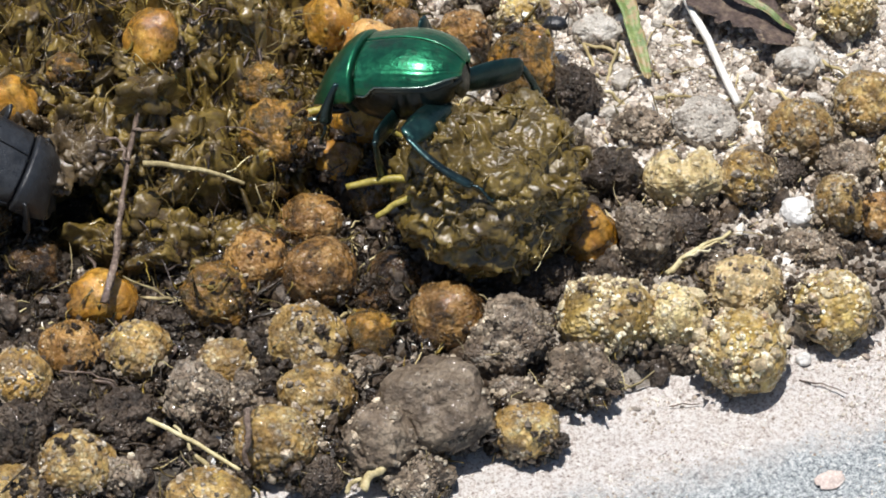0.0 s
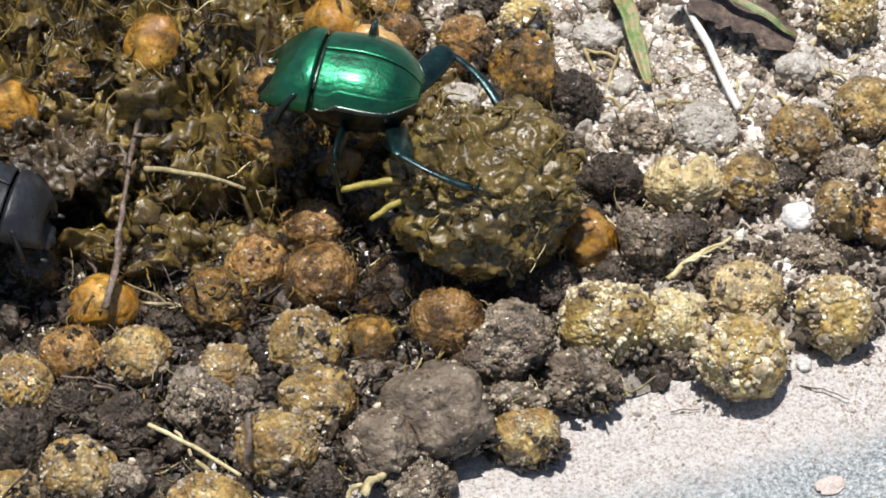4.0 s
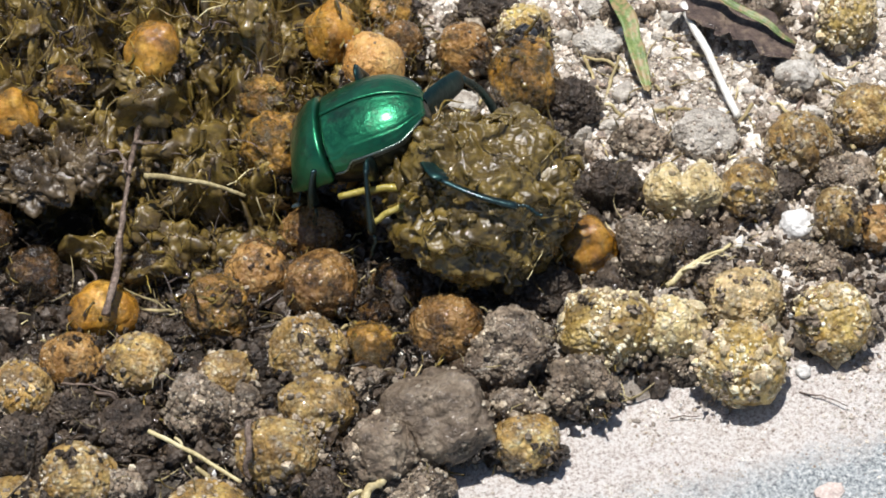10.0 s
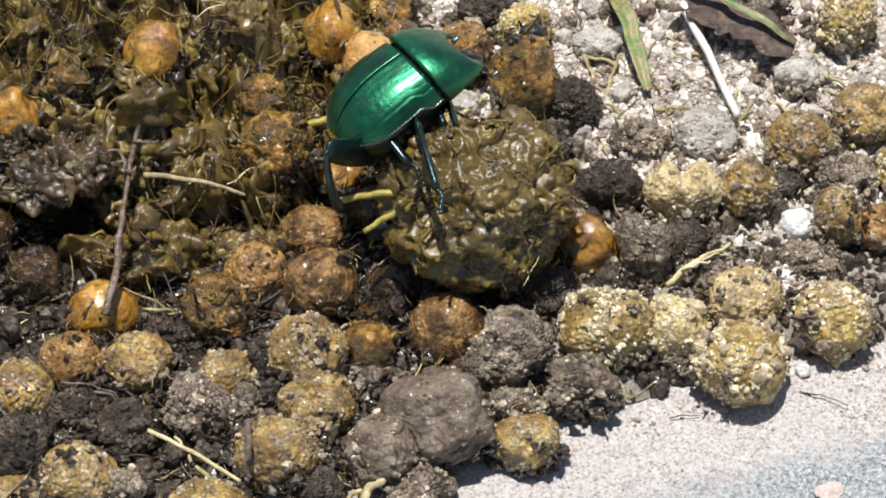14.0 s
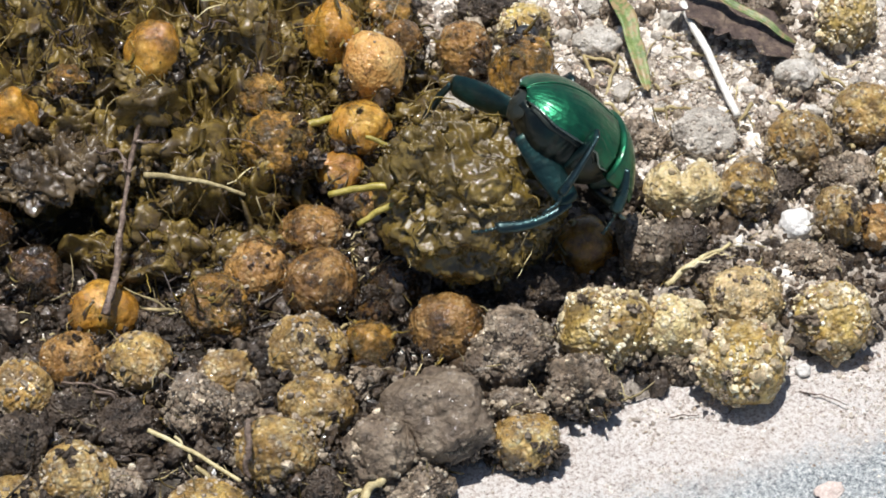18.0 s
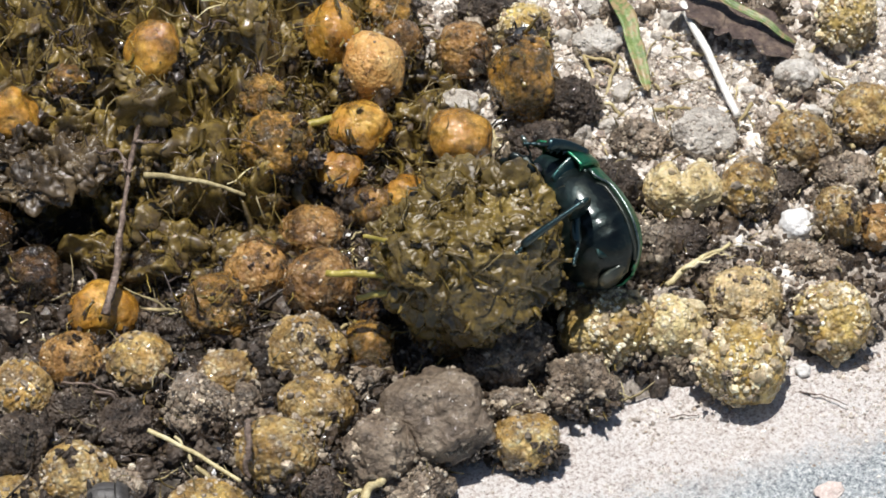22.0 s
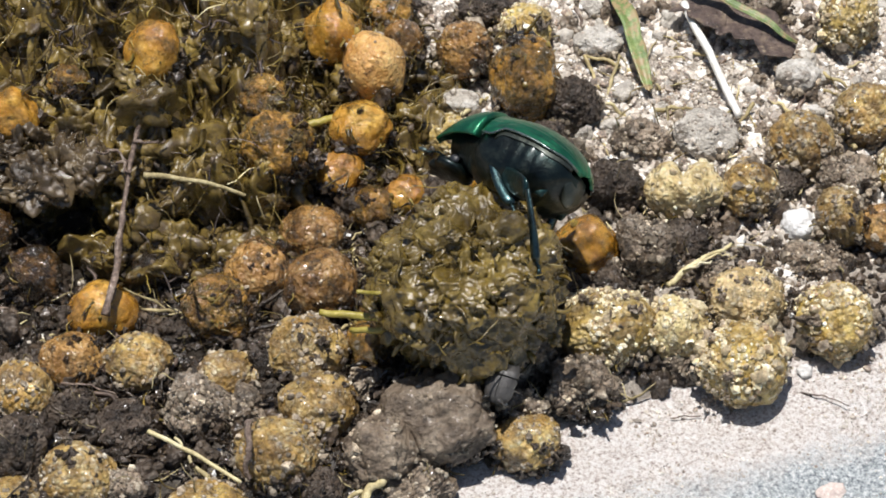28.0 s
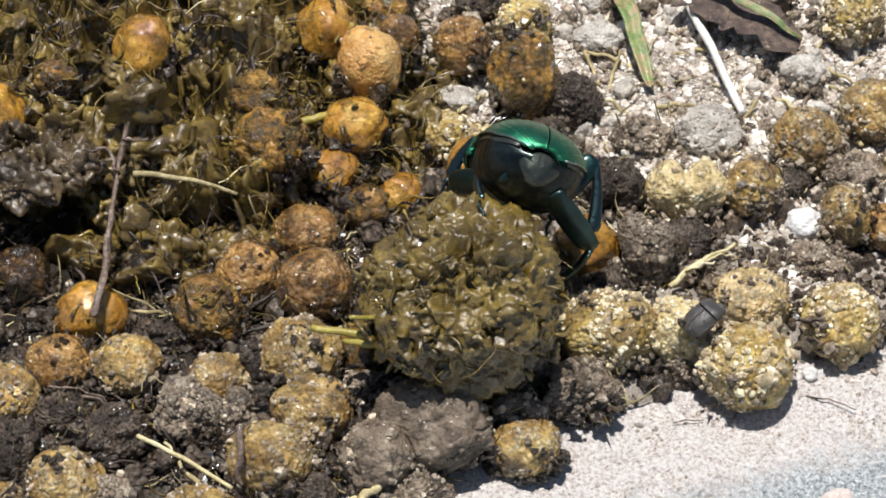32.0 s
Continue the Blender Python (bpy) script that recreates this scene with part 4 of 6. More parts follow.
lump("smeared", -9.3, -20.1, 3.5, 3.2, 3.5, 3.8)
lump("brown", 0.6, -18.1, 4.3, 4.9, 4.7, 4.6)
lump("muddy", -6.3, -9.3, 3.1, 3.4, 3.4, 3.4)
lump("dirty", -16.2, -31.3, 4.2, 4.9, 4.7, 4.4)
lump("dirty", -21.3, -38.2, 3.9, 6, 5, 4.1)
lump("dirty", -46.3, -42, 3.7, 4.7, 4.3, 3.8)
lump("dirty", -54.1, -46.3, 3, 5, 4, 3.1)
lump("dirty", -29.5, -47.2, 3, 5.5, 4.4, 3.4)
lump("dark", -54.3, -38.4, 4, 4.4, 4.6, 4.7)
lump("orange", 18.8, -3.4, 3.9, 4.3, 4.2, 4.1)
lump("clod", 26.9, -5, 4.6, 4.1, 4.7, 5.2, gritty=1.6)
lump("pale", 32.0, 7.0, 4.1, 4.9, 4.4, 4.4, cleft=(0.12, 0.62, 0.77), gritty=0.3, label="pale cream heart-shaped fruit stone on grit")
lump("dirty", 41.6, 7.4, 3.9, 3.8, 4.1, 4.4, gritty=1.5)
lump("dirty", 49.4, 15.8, 4.4, 4.6, 4.7, 4.7, gritty=1.6)
lump("yellow", 57.7, 39.7, 4.2, 4.6, 4.5, 4.4)
lump("dirty", 58.4, 21.8, 4, 4.4, 4.4, 4.3, gritty=2.0)
lump("clod", 54.7, 10.1, 3, 4, 3.6, 3.2)
lump("dirty", 53.5, 2.1, 4.1, 3.4, 4, 4.6, gritty=1.5)
lump("brown", 58.6, 1.2, 3.4, 2.9, 3.2, 3.5)
lump("yellow", 51.8, -16.1, 4, 5, 4.7, 4.3, gritty=1.3)
lump("pale", 39.9, -12.6, 4.1, 4.9, 4.7, 4.6)
lump("yellow", 38.6, -24, 4.8, 5.8, 5.5, 5.2, gritty=1.6)
lump("pale", 30.3, -18.1, 4.4, 4.1, 4.4, 4.7, gritty=1.5)
lump("yellow", 21.2, -18.6, 5.3, 5.8, 5.8, 5.8, gritty=2.0)
lump("clod", 8.9, -22.4, 4.3, 6, 5.4, 4.9)
lump("dark", 12.1, -10.8, 3.7, 4.7, 4.3, 3.8)
lump("clod", 18, -27.5, 3.8, 4.1, 4.2, 4.3)
lump("coated", -0.7, -33.7, 5.4, 7.5, 6.6, 5.6, lean=-15)
lump("coated", -8.4, -38.5, 4.1, 5.2, 5, 4.9)
lump("dirty", 10.9, -36.1, 3.2, 4.6, 4.1, 3.7)
lump("clod", 9.5, -31.4, 4, 3.4, 3, 2.6)
lump("stone", 49.6, 30.5, 2.5, 2.9, 2.8, 2.6)
lump("muddy", -38.1, -5.8, 3.2, 4.1, 3.8, 3.5)
lump("muddy", -54.5, -8.1, 3.5, 4, 3.9, 3.8)
lump("clod", -2.8, -42.7, 2.3, 3.7, 3.2, 2.8)
lump("clod", -9.1, -26, 2.4, 3.7, 3.1, 2.4)
lump("stone", 36.1, 19.5, 1.9, 4.9, 4, 3.1, gritty=4)
lump("clod", -25.7, -30.4, 2.5, 3.1, 2.8, 2.6, gritty=1.5)
lump("white", 48.1, 2.9, 2, 2.8, 2.4, 2.1)
lump("dark", 23.4, -8.6, 2.4, 3.5, 3, 2.4)
lump("stone", 21.8, 37.8, 1.9, 3.2, 2.7, 2.1)
lump("stone", 21.6, 45.4, 1.6, 2.4, 2.1, 1.7)
lump("dark", 13.8, 15.7, 3.3, 4.3, 4, 3.7)
lump("dark", 22.4, 7.4, 3.9, 4, 4.2, 4.4)
lump("clod", -40.6, -43, 2.6, 2.3, 2.5, 2.8)
lump("white", 45.9, -4.8, 0.9, 0.7, 0.7, 0.6)
lump("white", -17.3, -40.2, 1.1, 0.8, 0.7, 0.7)
lump("stone", 2.2, 26.3, 1.4, 3.1, 2.4, 1.7)
lump("dark", 6.9, 43.2, 2.8, 4.6, 3.8, 3.1)
lump("stone", 51.4, 24.4, 1.4, 1.5, 1.4, 1.2)
lump("white", 47.1, -22.1, 0.8, 1.1, 1, 0.9)
lump("white", 20.3, -25.7, 1.1, 1.1, 0.9, 0.8)
lump("clod", 24, 43.8, 1.6, 2, 1.8, 1.5)
lump("dark", 17.8, 24.9, 3.1, 3.8, 3.6, 3.4)
lump("clod", 27.1, 18.6, 2.2, 3.4, 3, 2.6)
lump("clod", 45, 43.8, 2.2, 4.6, 3.8, 3.1)
lump("dark", 46.4, 9.5, 2.2, 2.8, 2.7, 2.6)
lump("clod", 30.8, -21.6, 2, 2, 2, 2)
lump("muddy", -9.3, -14.2, 2.5, 2.6, 2.6, 2.6)
lump("dark", -36, -17.9, 2.2, 3.8, 3.1, 2.3)
lump("dark", -41, -33.8, 2.8, 4.6, 3.8, 3.1)
lump("dark", -16.1, -42.3, 1.9, 3.5, 2.9, 2.3)
lump("dark", -23.6, -22.3, 2.8, 2.3, 2.7, 3.1)
lump("dark", -47.8, -30.3, 2.6, 3.4, 3.1, 2.8)
lump("clod", 49, -3.7, 2, 3.8, 3.1, 2.3)
lump("dark", 32.5, -0.9, 2.2, 3.8, 3.2, 2.6)
lump("clod", 35.9, -7.8, 2.1, 3.8, 3.3, 2.8)
lump("yellow", 62, 11.6, 3.5, 3.1, 3.4, 3.8)
lump("muddy", -61.5, -3.1, 5.9, 4.2, 4.4, 4.6)
bedding()
stick("twig", "bare grey-brown forked twig standing in an orange seed", "twig", TWIG, (-43.9, -18.3, 8.5), (-40.1, 7.5, 16), 0.5, 0.28, 0.6, 0.7, 0.6, 3, [(0.72, (-43.4, 1.7, 15), 0.3), (0.8, (-45.8, 3.8, 15), 0.28), (0.9, (-36.4, 4.9, 16), 0.25)])
stick("stem", "dry yellowish stem lying on the dung", "plant stem", HAY, (-39.3, -0.6, 15.5), (-26.4, -1.1, 12), 0.4, 0.24, 0.5, 0.3, 0.1, 5)
stick("straw", "pale dry straw lying across soil", "straw", STRAW, (-37.3, -38, 8), (-25.6, -43.8, 5), 0.32, 0.26, 0.2, 0.15, 0.05, 7)
stick("straw", "broken pale straw leaning on a clod", "straw", STRAW, (29.5, -10.6, 5), (38.6, -4.3, 6), 0.42, 0.2, 0.4, 0.35, 0.45, 9, [(0.3, (35.8, -8, 6.5), 0.2), (0.5, (38, -6.5, 6), 0.16)])
stick("straw", "bleached white straw on dry grit", "straw", WHITE_STRAW, (34, 43.7, 4), (41, 23.5, 1.4), 0.6, 0.55, 0.6, 0.2, 0.05, 11)
stick("rootlet", "thin brown rootlet on the slab", "rootlet", TWIG, (46.6, -25.3, 0.6), (52.7, -27.9, 0.6), 0.12, 0.07, 0.2, 0.2, 0.1, 13)
stick("rootlet", "short dark rootlet on the slab", "rootlet", TWIG, (29.4, -29.8, 0.5), (33.3, -29.4, 0.5), 0.10, 0.07, 0.1, 0.1, 0.1, 15)
stick("stem", "yellow-green stem between orange seeds", "plant stem", YELLOW_STEM, (-18.4, 14.6, 9), (-14.4, 16.1, 9), 0.6, 0.55, 0.1, 0.1, 0.05, 17)
stick("twig", "thin grey twig hanging over the dung", "twig", TWIG, (-32.4, 32.5, 17), (-31.4, 24.3, 15), 0.45, 0.2, 0.2, 0.5, 0.3, 19)
stick("rootlet", "thin curved rootlet among seeds", "rootlet", TWIG, (-48.9, -28, 5), (-41.4, -30.1, 5), 0.16, 0.12, 0.6, 0.5, 0.1, 21)
stick("straw", "short brown stalk by a crusted seed", "straw", TWIG, (-24.6, -38.2, 10), (-24.7, -44.6, 6), 0.5, 0.3, 0.2, 0.5, 0.4, 23)
stick("rootlet", "brown rootlet arching over grit", "rootlet", TWIG, (45.2, 11.2, 5), (48.6, 9.7, 2), 0.16, 0.12, 0.6, 0.5, 0.1, 25)
stick("stem", "grey dry stem below a clod", "plant stem", HAY, (-10.3, -45.4, 3), (-4.9, -40.6, 5), 0.6, 0.4, 0.3, 0.4, 0.2, 27)
stick("stem", "grey dry stem below a clod", "plant stem", HAY, (-12.5, -45.1, 2), (-6.7, -42.1, 4), 0.35, 0.25, 0.3, 0.4, 0.2, 29)
stick("twig", "pinkish twig in the dung", "twig", TWIG, (-55.4, 26.8, 15), (-53.8, 32.1, 18), 0.9, 0.9, 0.1, 0.2, 0.1, 31)
blade("grass_blade", "green grass blade with brown dead patches", BLADE, (23.9, 46.7, 5), (29.1, 27.7, 2.5), 2.5, 1.0, 0.15, 2, 0.25)
blade("grass_blade", "narrow fresh green grass blade", BLADE, (34.7, 44.9, 6.2), (49.5, 34.8, 4.6), 1.5, 1.0, 0.2, 4)
blade("dead_leaf", "dark curled dead leaf lying on grit", DEAD_LEAF, (34.8, 44.8, 3.5), (49.1, 34, 3.5), 7.5, 1.5, 0.05, 6, 0.5, 0.0)
lump("flake", 49.3, -41.7, 0.4, 2.2, 1.2, 0.3, 25)
small_things()


# ---- the dung ball ----
def dung_ball():
    rng = np.random.default_rng(21)
    top = tagged(new("dung_ball"), "rough round ball of wet olive dung with plant shreds", "dung ball")
    u, f = ico(7)
    folds = 0.4 - np.abs(fbm(u * 3.1 + 0.35 * np.stack([fbm(u * 4, 2, 231), fbm(u * 4, 2, 233), fbm(u * 4, 2, 235)], -1), 2, 213))
    blobs = np.abs(fbm(u * 6.5, 2, 207))
    r = 11.5 * (1 + 0.11 * fbm(u * 1.3, 2, 201) + 0.16 * folds + 0.045 * blobs - 0.05 * smoothstep(0.2, 0.6, fbm(u * 4.4, 2, 221)) + 0.022 * np.abs(fbm(u * 14, 2, 219)) + 0.010 * fbm(u * 26, 2, 223))
    v = u * r[:, None] * (1.03, 0.98, 0.99)
    part("core", array_mesh("core", v, f, DUNG), top)
    pick = rng.choice(len(u), 130, replace=False)
    n = u[pick]
    way = rng.normal(size=n.shape) + 0.12 * n
    way -= n * (way * n).sum(1)[:, None] * 0.85
    part("shred_mat", array_mesh("shred_mat", *fibres(v[pick] * 0.995, way, n, rng.gamma(3, 0.9, 130) + 0.8, rng.uniform(0.12, 0.55, 130), rng, 0.3, 1.3, 9), SHRED), top, "matted glossy plant shreds", "stuff")
    pick = rng.choice(np.flatnonzero(u[:, 2] - 0.3 * u[:, 1] > -0.1), 46, replace=False)
    way = rng.normal(size=(46, 3)) + 0.7 * u[pick]
    part("flaky_dung", array_mesh("flaky_dung", *fibres(v[pick] * 0.985, way, u[pick], rng.gamma(3, 0.35, 46) + 0.9, rng.uniform(0.6, 1.5, 46), rng, 0.35, 0.9), DUNG), top, "ragged flakes of wet dung", "stuff")
    pick = rng.choice(len(u), 150, replace=False)
    part("lumpy_crust", array_mesh("lumpy_crust", *grains(v[pick] * 0.975, rng.gamma(2.0, 0.28, 150) + 0.25, rng, 4, 0.7), DUNG), top, "small wet dung lumps", "stuff")
    pick = rng.choice(len(u), 16, replace=False)
    part("chaff", array_mesh("chaff", *fibres(v[pick], rng.normal(size=(16, 3)) + u[pick] * 0.3, u[pick], rng.gamma(3, 0.7, 16) + 1, rng.uniform(0.1, 0.3, 16), rng, 0.5, 0.5), HAY), top, "thin dry stem bits", "stuff")
    for k, (a, b, w) in enumerate((((-10, -2.6, 4.4), (-19, -2.7, 3), 0.55), ((-9.5, -4.8, 3.8), (-15, -6.3, 1), 0.5), ((-10, 2, 6), (-14, 3, 8), 0.35))):
        part("stem", array_mesh("stem", *tube(line(a, b, 14, 0.4, 0.15, 300 + k), np.linspace(w, w * 0.8, 14), 9, 0.1, 310 + k), YELLOW_STEM), top, "yellow-green stem piece stuck in the dung")
    e, ef = ico(3)
    part("dark_pellet", array_mesh("dark_pellet", e * (1.3, 1.0, 1.1) + (-12.6, -3.4, -0.6), ef, BLACK), top, "small shiny blue-black pellet")
    return top


# ---- beetles ----
def dome(xs, half, rise, a0, a1, cols, power=0.85, wave=0.0):
    """A strip of a body's shell: half widths and rises along x, swept from angle a0 to a1 (degrees; 90 is the top)."""
    a = np.radians(a0 + (np.reshape(a1, (-1, 1)) - a0) * np.linspace(0, 1, cols))
    c, s = np.cos(a), np.sin(a)
    y = half[:, None] * np.sign(c) * np.abs(c) ** power
    z = rise[:, None] * np.sign(s) * np.abs(s) ** power
    x = xs[:, None] + 0 * y
    return np.stack([x, y, z], -1)


def thickened(v, amount):
    """A closed shell from a grid of points, thickened inwards."""
    rows, cols, _ = v.shape
    d = np.cross(np.gradient(v, axis=0), np.gradient(v, axis=1))
    d /= np.linalg.norm(d, axis=2, keepdims=True) + 1e-9
    mid = v.reshape(-1, 3).mean(0)
    d *= np.sign(((v - mid) * d).sum())
    inner = v - d * amount
    both = np.concatenate([v.reshape(-1, 3), inner.reshape(-1, 3)])
    n = rows * cols
    f = sheet(rows, cols)
    ring = np.concatenate([np.arange(cols), np.arange(1, rows) * cols + cols - 1, n - 2 - np.arange(cols - 1), np.arange(rows - 2, 0, -1) * cols])
    nxt = np.roll(ring, -1)
    return both, np.concatenate([f, f[:, ::-1] + n, np.stack([ring, ring + n, nxt + n, nxt], -1)])


LEGS = {"hind": ((-4.4, 3.0, -2.8), 11.0, 10.4), "middle": ((2.0, 4.2, -3.6), 8.5, 9.2), "front": ((7.6, 3.6, -3.2), 6.0, 6.2)}


def beetle(name, label, shell, limb, under, rim, size=1.0):
    """A scarab 22 mm long; x points to its head, z up, the origin amid the wing cases. Returns it and its legs' parts."""
    top = tagged(new(name), label, "beetle")
    put = lambda n, vf, mat, lab="", parent=top: part(n, array_mesh(n, vf[0] * size, vf[1], mat), parent, lab)
    # wing cases, with fine lengthwise grooves and a rim
    t = np.linspace(0, 1, 44)
    xs = 6.6 - 13.4 * t
    hem = 3 + 14 * smoothstep(0.10, 0.24, t) + 12 * smoothstep(0.72, 1.0, t)      # the wing case's side edge, cut out behind the shoulder
    half = 7.2 * np.clip(1 - np.clip((t - 0.32) / 0.70, 0, 1) ** 2.8, 0.02, 1) ** 0.5 * (0.93 + 0.07 * np.clip(t / 0.3, 0, 1))
    rise = 5.5 * np.clip(1 - np.clip((t - 0.25) / 0.79, 0, 1) ** 2.8, 0.02, 1) ** 0.6 * (0.88 + 0.12 * np.sin(np.pi * np.clip(t / 0.5, 0, 1) / 2))
    for sgn, lab in ((1, "left"), (-1, "right")):
        v = dome(xs, half, rise, 89.3, hem, 40, 0.9)
        col = np.arange(40) / 39
        ridge = 0.008 * np.exp(-((col - 0.74) / 0.022) ** 2) - 0.005 * np.exp(-((col - 0.70) / 0.02) ** 2) + 0.012 * np.exp(-((col - 0.03) / 0.02) ** 2)
        groove = 1 + ridge - 0.004 * np.exp(-((col * 8) % 1 - 0.5) ** 2 / 0.012) * (col > 0.06)
        v = v * groove[None, :, None] if shell is GREEN else v
        v[:, :, 1] *= sgn
        vf = thickened(v, 0.35)
        wing = put("wing_case", (vf[0], vf[1] if sgn > 0 else vf[1][:, ::-1]), shell)
        edge = v[:, -1] + (0, 0.06 * sgn, -0.05)
        put("rim", tube(edge[::2], np.full(22, 0.17), 7), rim, "pale raised edge", wing)
        # the pale flank that shows below the cut-out
        k = slice(7, 42)
        v = dome(xs[k], half[k] * 0.955, rise[k] * 0.955, hem[k][:, None] + 2, hem[k] - 9 - 6 * smoothstep(0.6, 0.95, t[k]), 9, 0.9)
        v[:, :, 1] *= sgn
        vf = thickened(v, 0.25)
        put("flank", (vf[0], vf[1] if sgn > 0 else vf[1][:, ::-1]), FLANK if shell is GREEN else under, "dull pale side plate")
    # belly with its rings, tail plate
    tb = np.linspace(0, 1, 40)
    xb = 10.4 - 17.0 * tb
    hb = 6.6 * np.clip(1 - np.abs(2 * tb - 1.02) ** 3.2, 0.03, 1) ** 0.55
    db = 5.6 * np.clip(1 - np.abs(2 * tb - 0.95) ** 2.6, 0.03, 1) ** 0.6
    ring = 1 - 0.035 * np.exp(-((tb * 9) % 1 - 0.5) ** 2 / 0.01) * (tb > 0.45)
    v = dome(xb, hb * ring, db * ring, -207, 27, 52, 0.85)
    put("belly", (v.reshape(-1, 3), sheet(40, 52)), under)
    v, f = ico(4)
    shape = np.stack([1 + 0 * v[:, 2], 0.62 + 0.38 * smoothstep(-1.0, 0.7, v[:, 2]), 1 + 0 * v[:, 2]], -1) * (1 + 0.05 * fbm(v * 4, 2, 3))[:, None]
    put("tail_plate", (v * shape * (0.9, 3.0, 2.2) + (-5.75, 0, -1.0), f), FLANK if shell is GREEN else under, "dull pale tail plate")
    # neck shield
    t = np.linspace(0, 1, 30)
    xs = 6.9 + 5.9 * t
    half = 7.0 * (1 - 0.36 * t ** 2.4) * np.clip((t + 0.06) / 0.12, 0.0, 1) ** 0.25
    rise = 5.1 * (1 - 0.50 * t ** 2.0) * np.clip((t + 0.04) / 0.12, 0.0, 1) ** 0.3
    half[-1] *= 0.75
    rise[-1] *= 0.6
    v = dome(xs, half, rise, -6, 186, 60, 0.88)
    v[:, :, 0] += 1.2 * np.abs(np.linspace(-1, 1, 60))[None] ** 2 * t[:, None]
    v[:, :, 2] -= 2.0 * t[:, None] ** 2
    vf = thickened(v, 0.4)
    shield = put("neck_shield", vf, shell)
    put("rim", tube(v[0, 2:-2:2] + (-0.05, 0, 0), np.full(len(v[0, 2:-2:2]), 0.14), 7), rim, "pale rear edge", shield)
    v = dome(np.linspace(6.7, 12.4, 20), np.linspace(6.0, 3.4, 20), np.linspace(4.6, 2.9, 20), -186, 6, 30, 0.9)
    put("throat", (v.reshape(-1, 3), sheet(20, 30)), under)
    # head: a flat shovel with a notched front edge, eyes, feelers
    v, f = ico(4)
    a = np.arctan2(v[:, 1], v[:, 0])
    out = 1 + 0.07 * np.cos(a * 9) * (v[:, 0] > 0.2)
    head = v * (3.4, 3.5, 1.25) * np.stack([out, out, np.ones_like(out)], -1)
    head[:, 2] -= 0.10 * head[:, 0] ** 2 * (head[:, 0] > 0) + 1.1
    head_ob = put("head", (head * (0.85, 0.95, 1) + (12.0, 0, -3.0), f), under)
    e, ef = ico(3)
    for sgn in (1, -1):
        put("eye", (e * (0.75, 0.45, 0.6) + (10.9, 2.65 * sgn, -3.3), ef), BLACK, "shiny black eye", head_ob)
        feeler = line((11.9, 2.2 * sgn, -3.6), (14.0, 4.6 * sgn, -4.4), 9, 0.4, 0.1, 7)
        club = (e * (0.75, 0.4, 0.3) + (14.3, 4.9 * sgn, -4.4), ef)
        put("feeler", tube(feeler, np.full(9, 0.14), 6), limb, "", head_ob)
        put("feeler_club", club, rim, "", head_ob)
    # legs: each thigh and each shin is a part that turns by itself
    legs = {}
    for kind, (hip, la, lb) in LEGS.items():
        for sgn in (1, -1):
            s = np.linspace(0, 1, 18)
            wide = {"hind": 1.95, "middle": 1.75, "front": 1.5}[kind]
            prof = wide * (0.42 + 0.58 * np.sin(np.pi * np.clip(0.14 + 0.72 * s, 0, 1)) ** 0.8) * np.where(s > 0.97, 0.7, 1)
            c = np.linspace(0, 2 * np.pi, 14, endpoint=False)
            blade_y = 0.34 * np.sign(np.cos(c)) * np.abs(np.cos(c)) ** 1.6      # flat, with keen edges
            v = np.stack([s[:, None] * la + 0 * c, prof[:, None] * blade_y, prof[:, None] * np.sign(np.sin(c)) * np.abs(np.sin(c)) ** 0.8], -1)
            v = np.concatenate([v[:1] * (1, 0, 0) + 0 * v[:1], v, v[-1:] * (1, 0, 0)])
            thigh = put("thigh", (v.reshape(-1, 3), sheet(20, 14, True)), THIGH if shell is GREEN else limb)
            bow = 0.9 if kind == "hind" else 0.4
            prof = (0.50 + (0.36 if kind == "hind" else 0.5) * s ** 1.2) * np.where(s > 0.96, 0.7, 1)
            mid = np.stack([s * lb, 0 * s, bow * np.sin(np.pi * s)], -1)
            v = mid[:, None] + np.stack([0 * (s[:, None] + c), prof[:, None] * 0.6 * np.cos(c), prof[:, None] * np.sin(c)], -1)
            v = np.concatenate([np.broadcast_to(mid[:1, None], v[:1].shape), v, np.broadcast_to(mid[-1:, None], v[:1].shape)])
            shin = put("shin", (v.reshape(-1, 3), sheet(20, 14, True)), limb)
            teeth = 4 if kind == "front" else 7
            for k in range(teeth):
                at = (0.35 + 0.6 * k / teeth) * lb
                big = 1.1 if kind == "front" else 0.5
                z0 = bow * math.sin(math.pi * at / lb) - 0.25
                put("tooth" if kind == "front" else "spine", tube(line((at, 0, z0), (at + 0.5 * big, 0, z0 - 0.75 * big - 0.25), 4), np.array([0.24, 0.19, 0.12, 0.03]) * (1.4 if kind == "front" else 0.7), 6), limb, "", shin)
            foot = np.stack([lb - 0.1 + np.linspace(0, 3.4, 16), 0.35 * np.sin(np.linspace(0, 5, 16)), -0.5 * np.linspace(0, 1, 16) ** 2], -1)
            put("foot", tube(foot, 0.25 + 0.09 * np.cos(np.arange(16) * 2.1), 7), limb, "", shin)
            legs[kind, sgn] = (thigh, shin, Vector((hip[0], hip[1] * sgn, hip[2])) * size, la * size, (lb + 2.6) * size)
    return top, legs


def facing(origin, way, hint):
    """The pose at origin with x along way and z near hint."""
    x = way.normalized()
    y = hint.cross(x).normalized()
    z = x.cross(y)
    return Matrix.Translation(origin * MM) @ Matrix((x, y, z)).transposed().to_4x4()


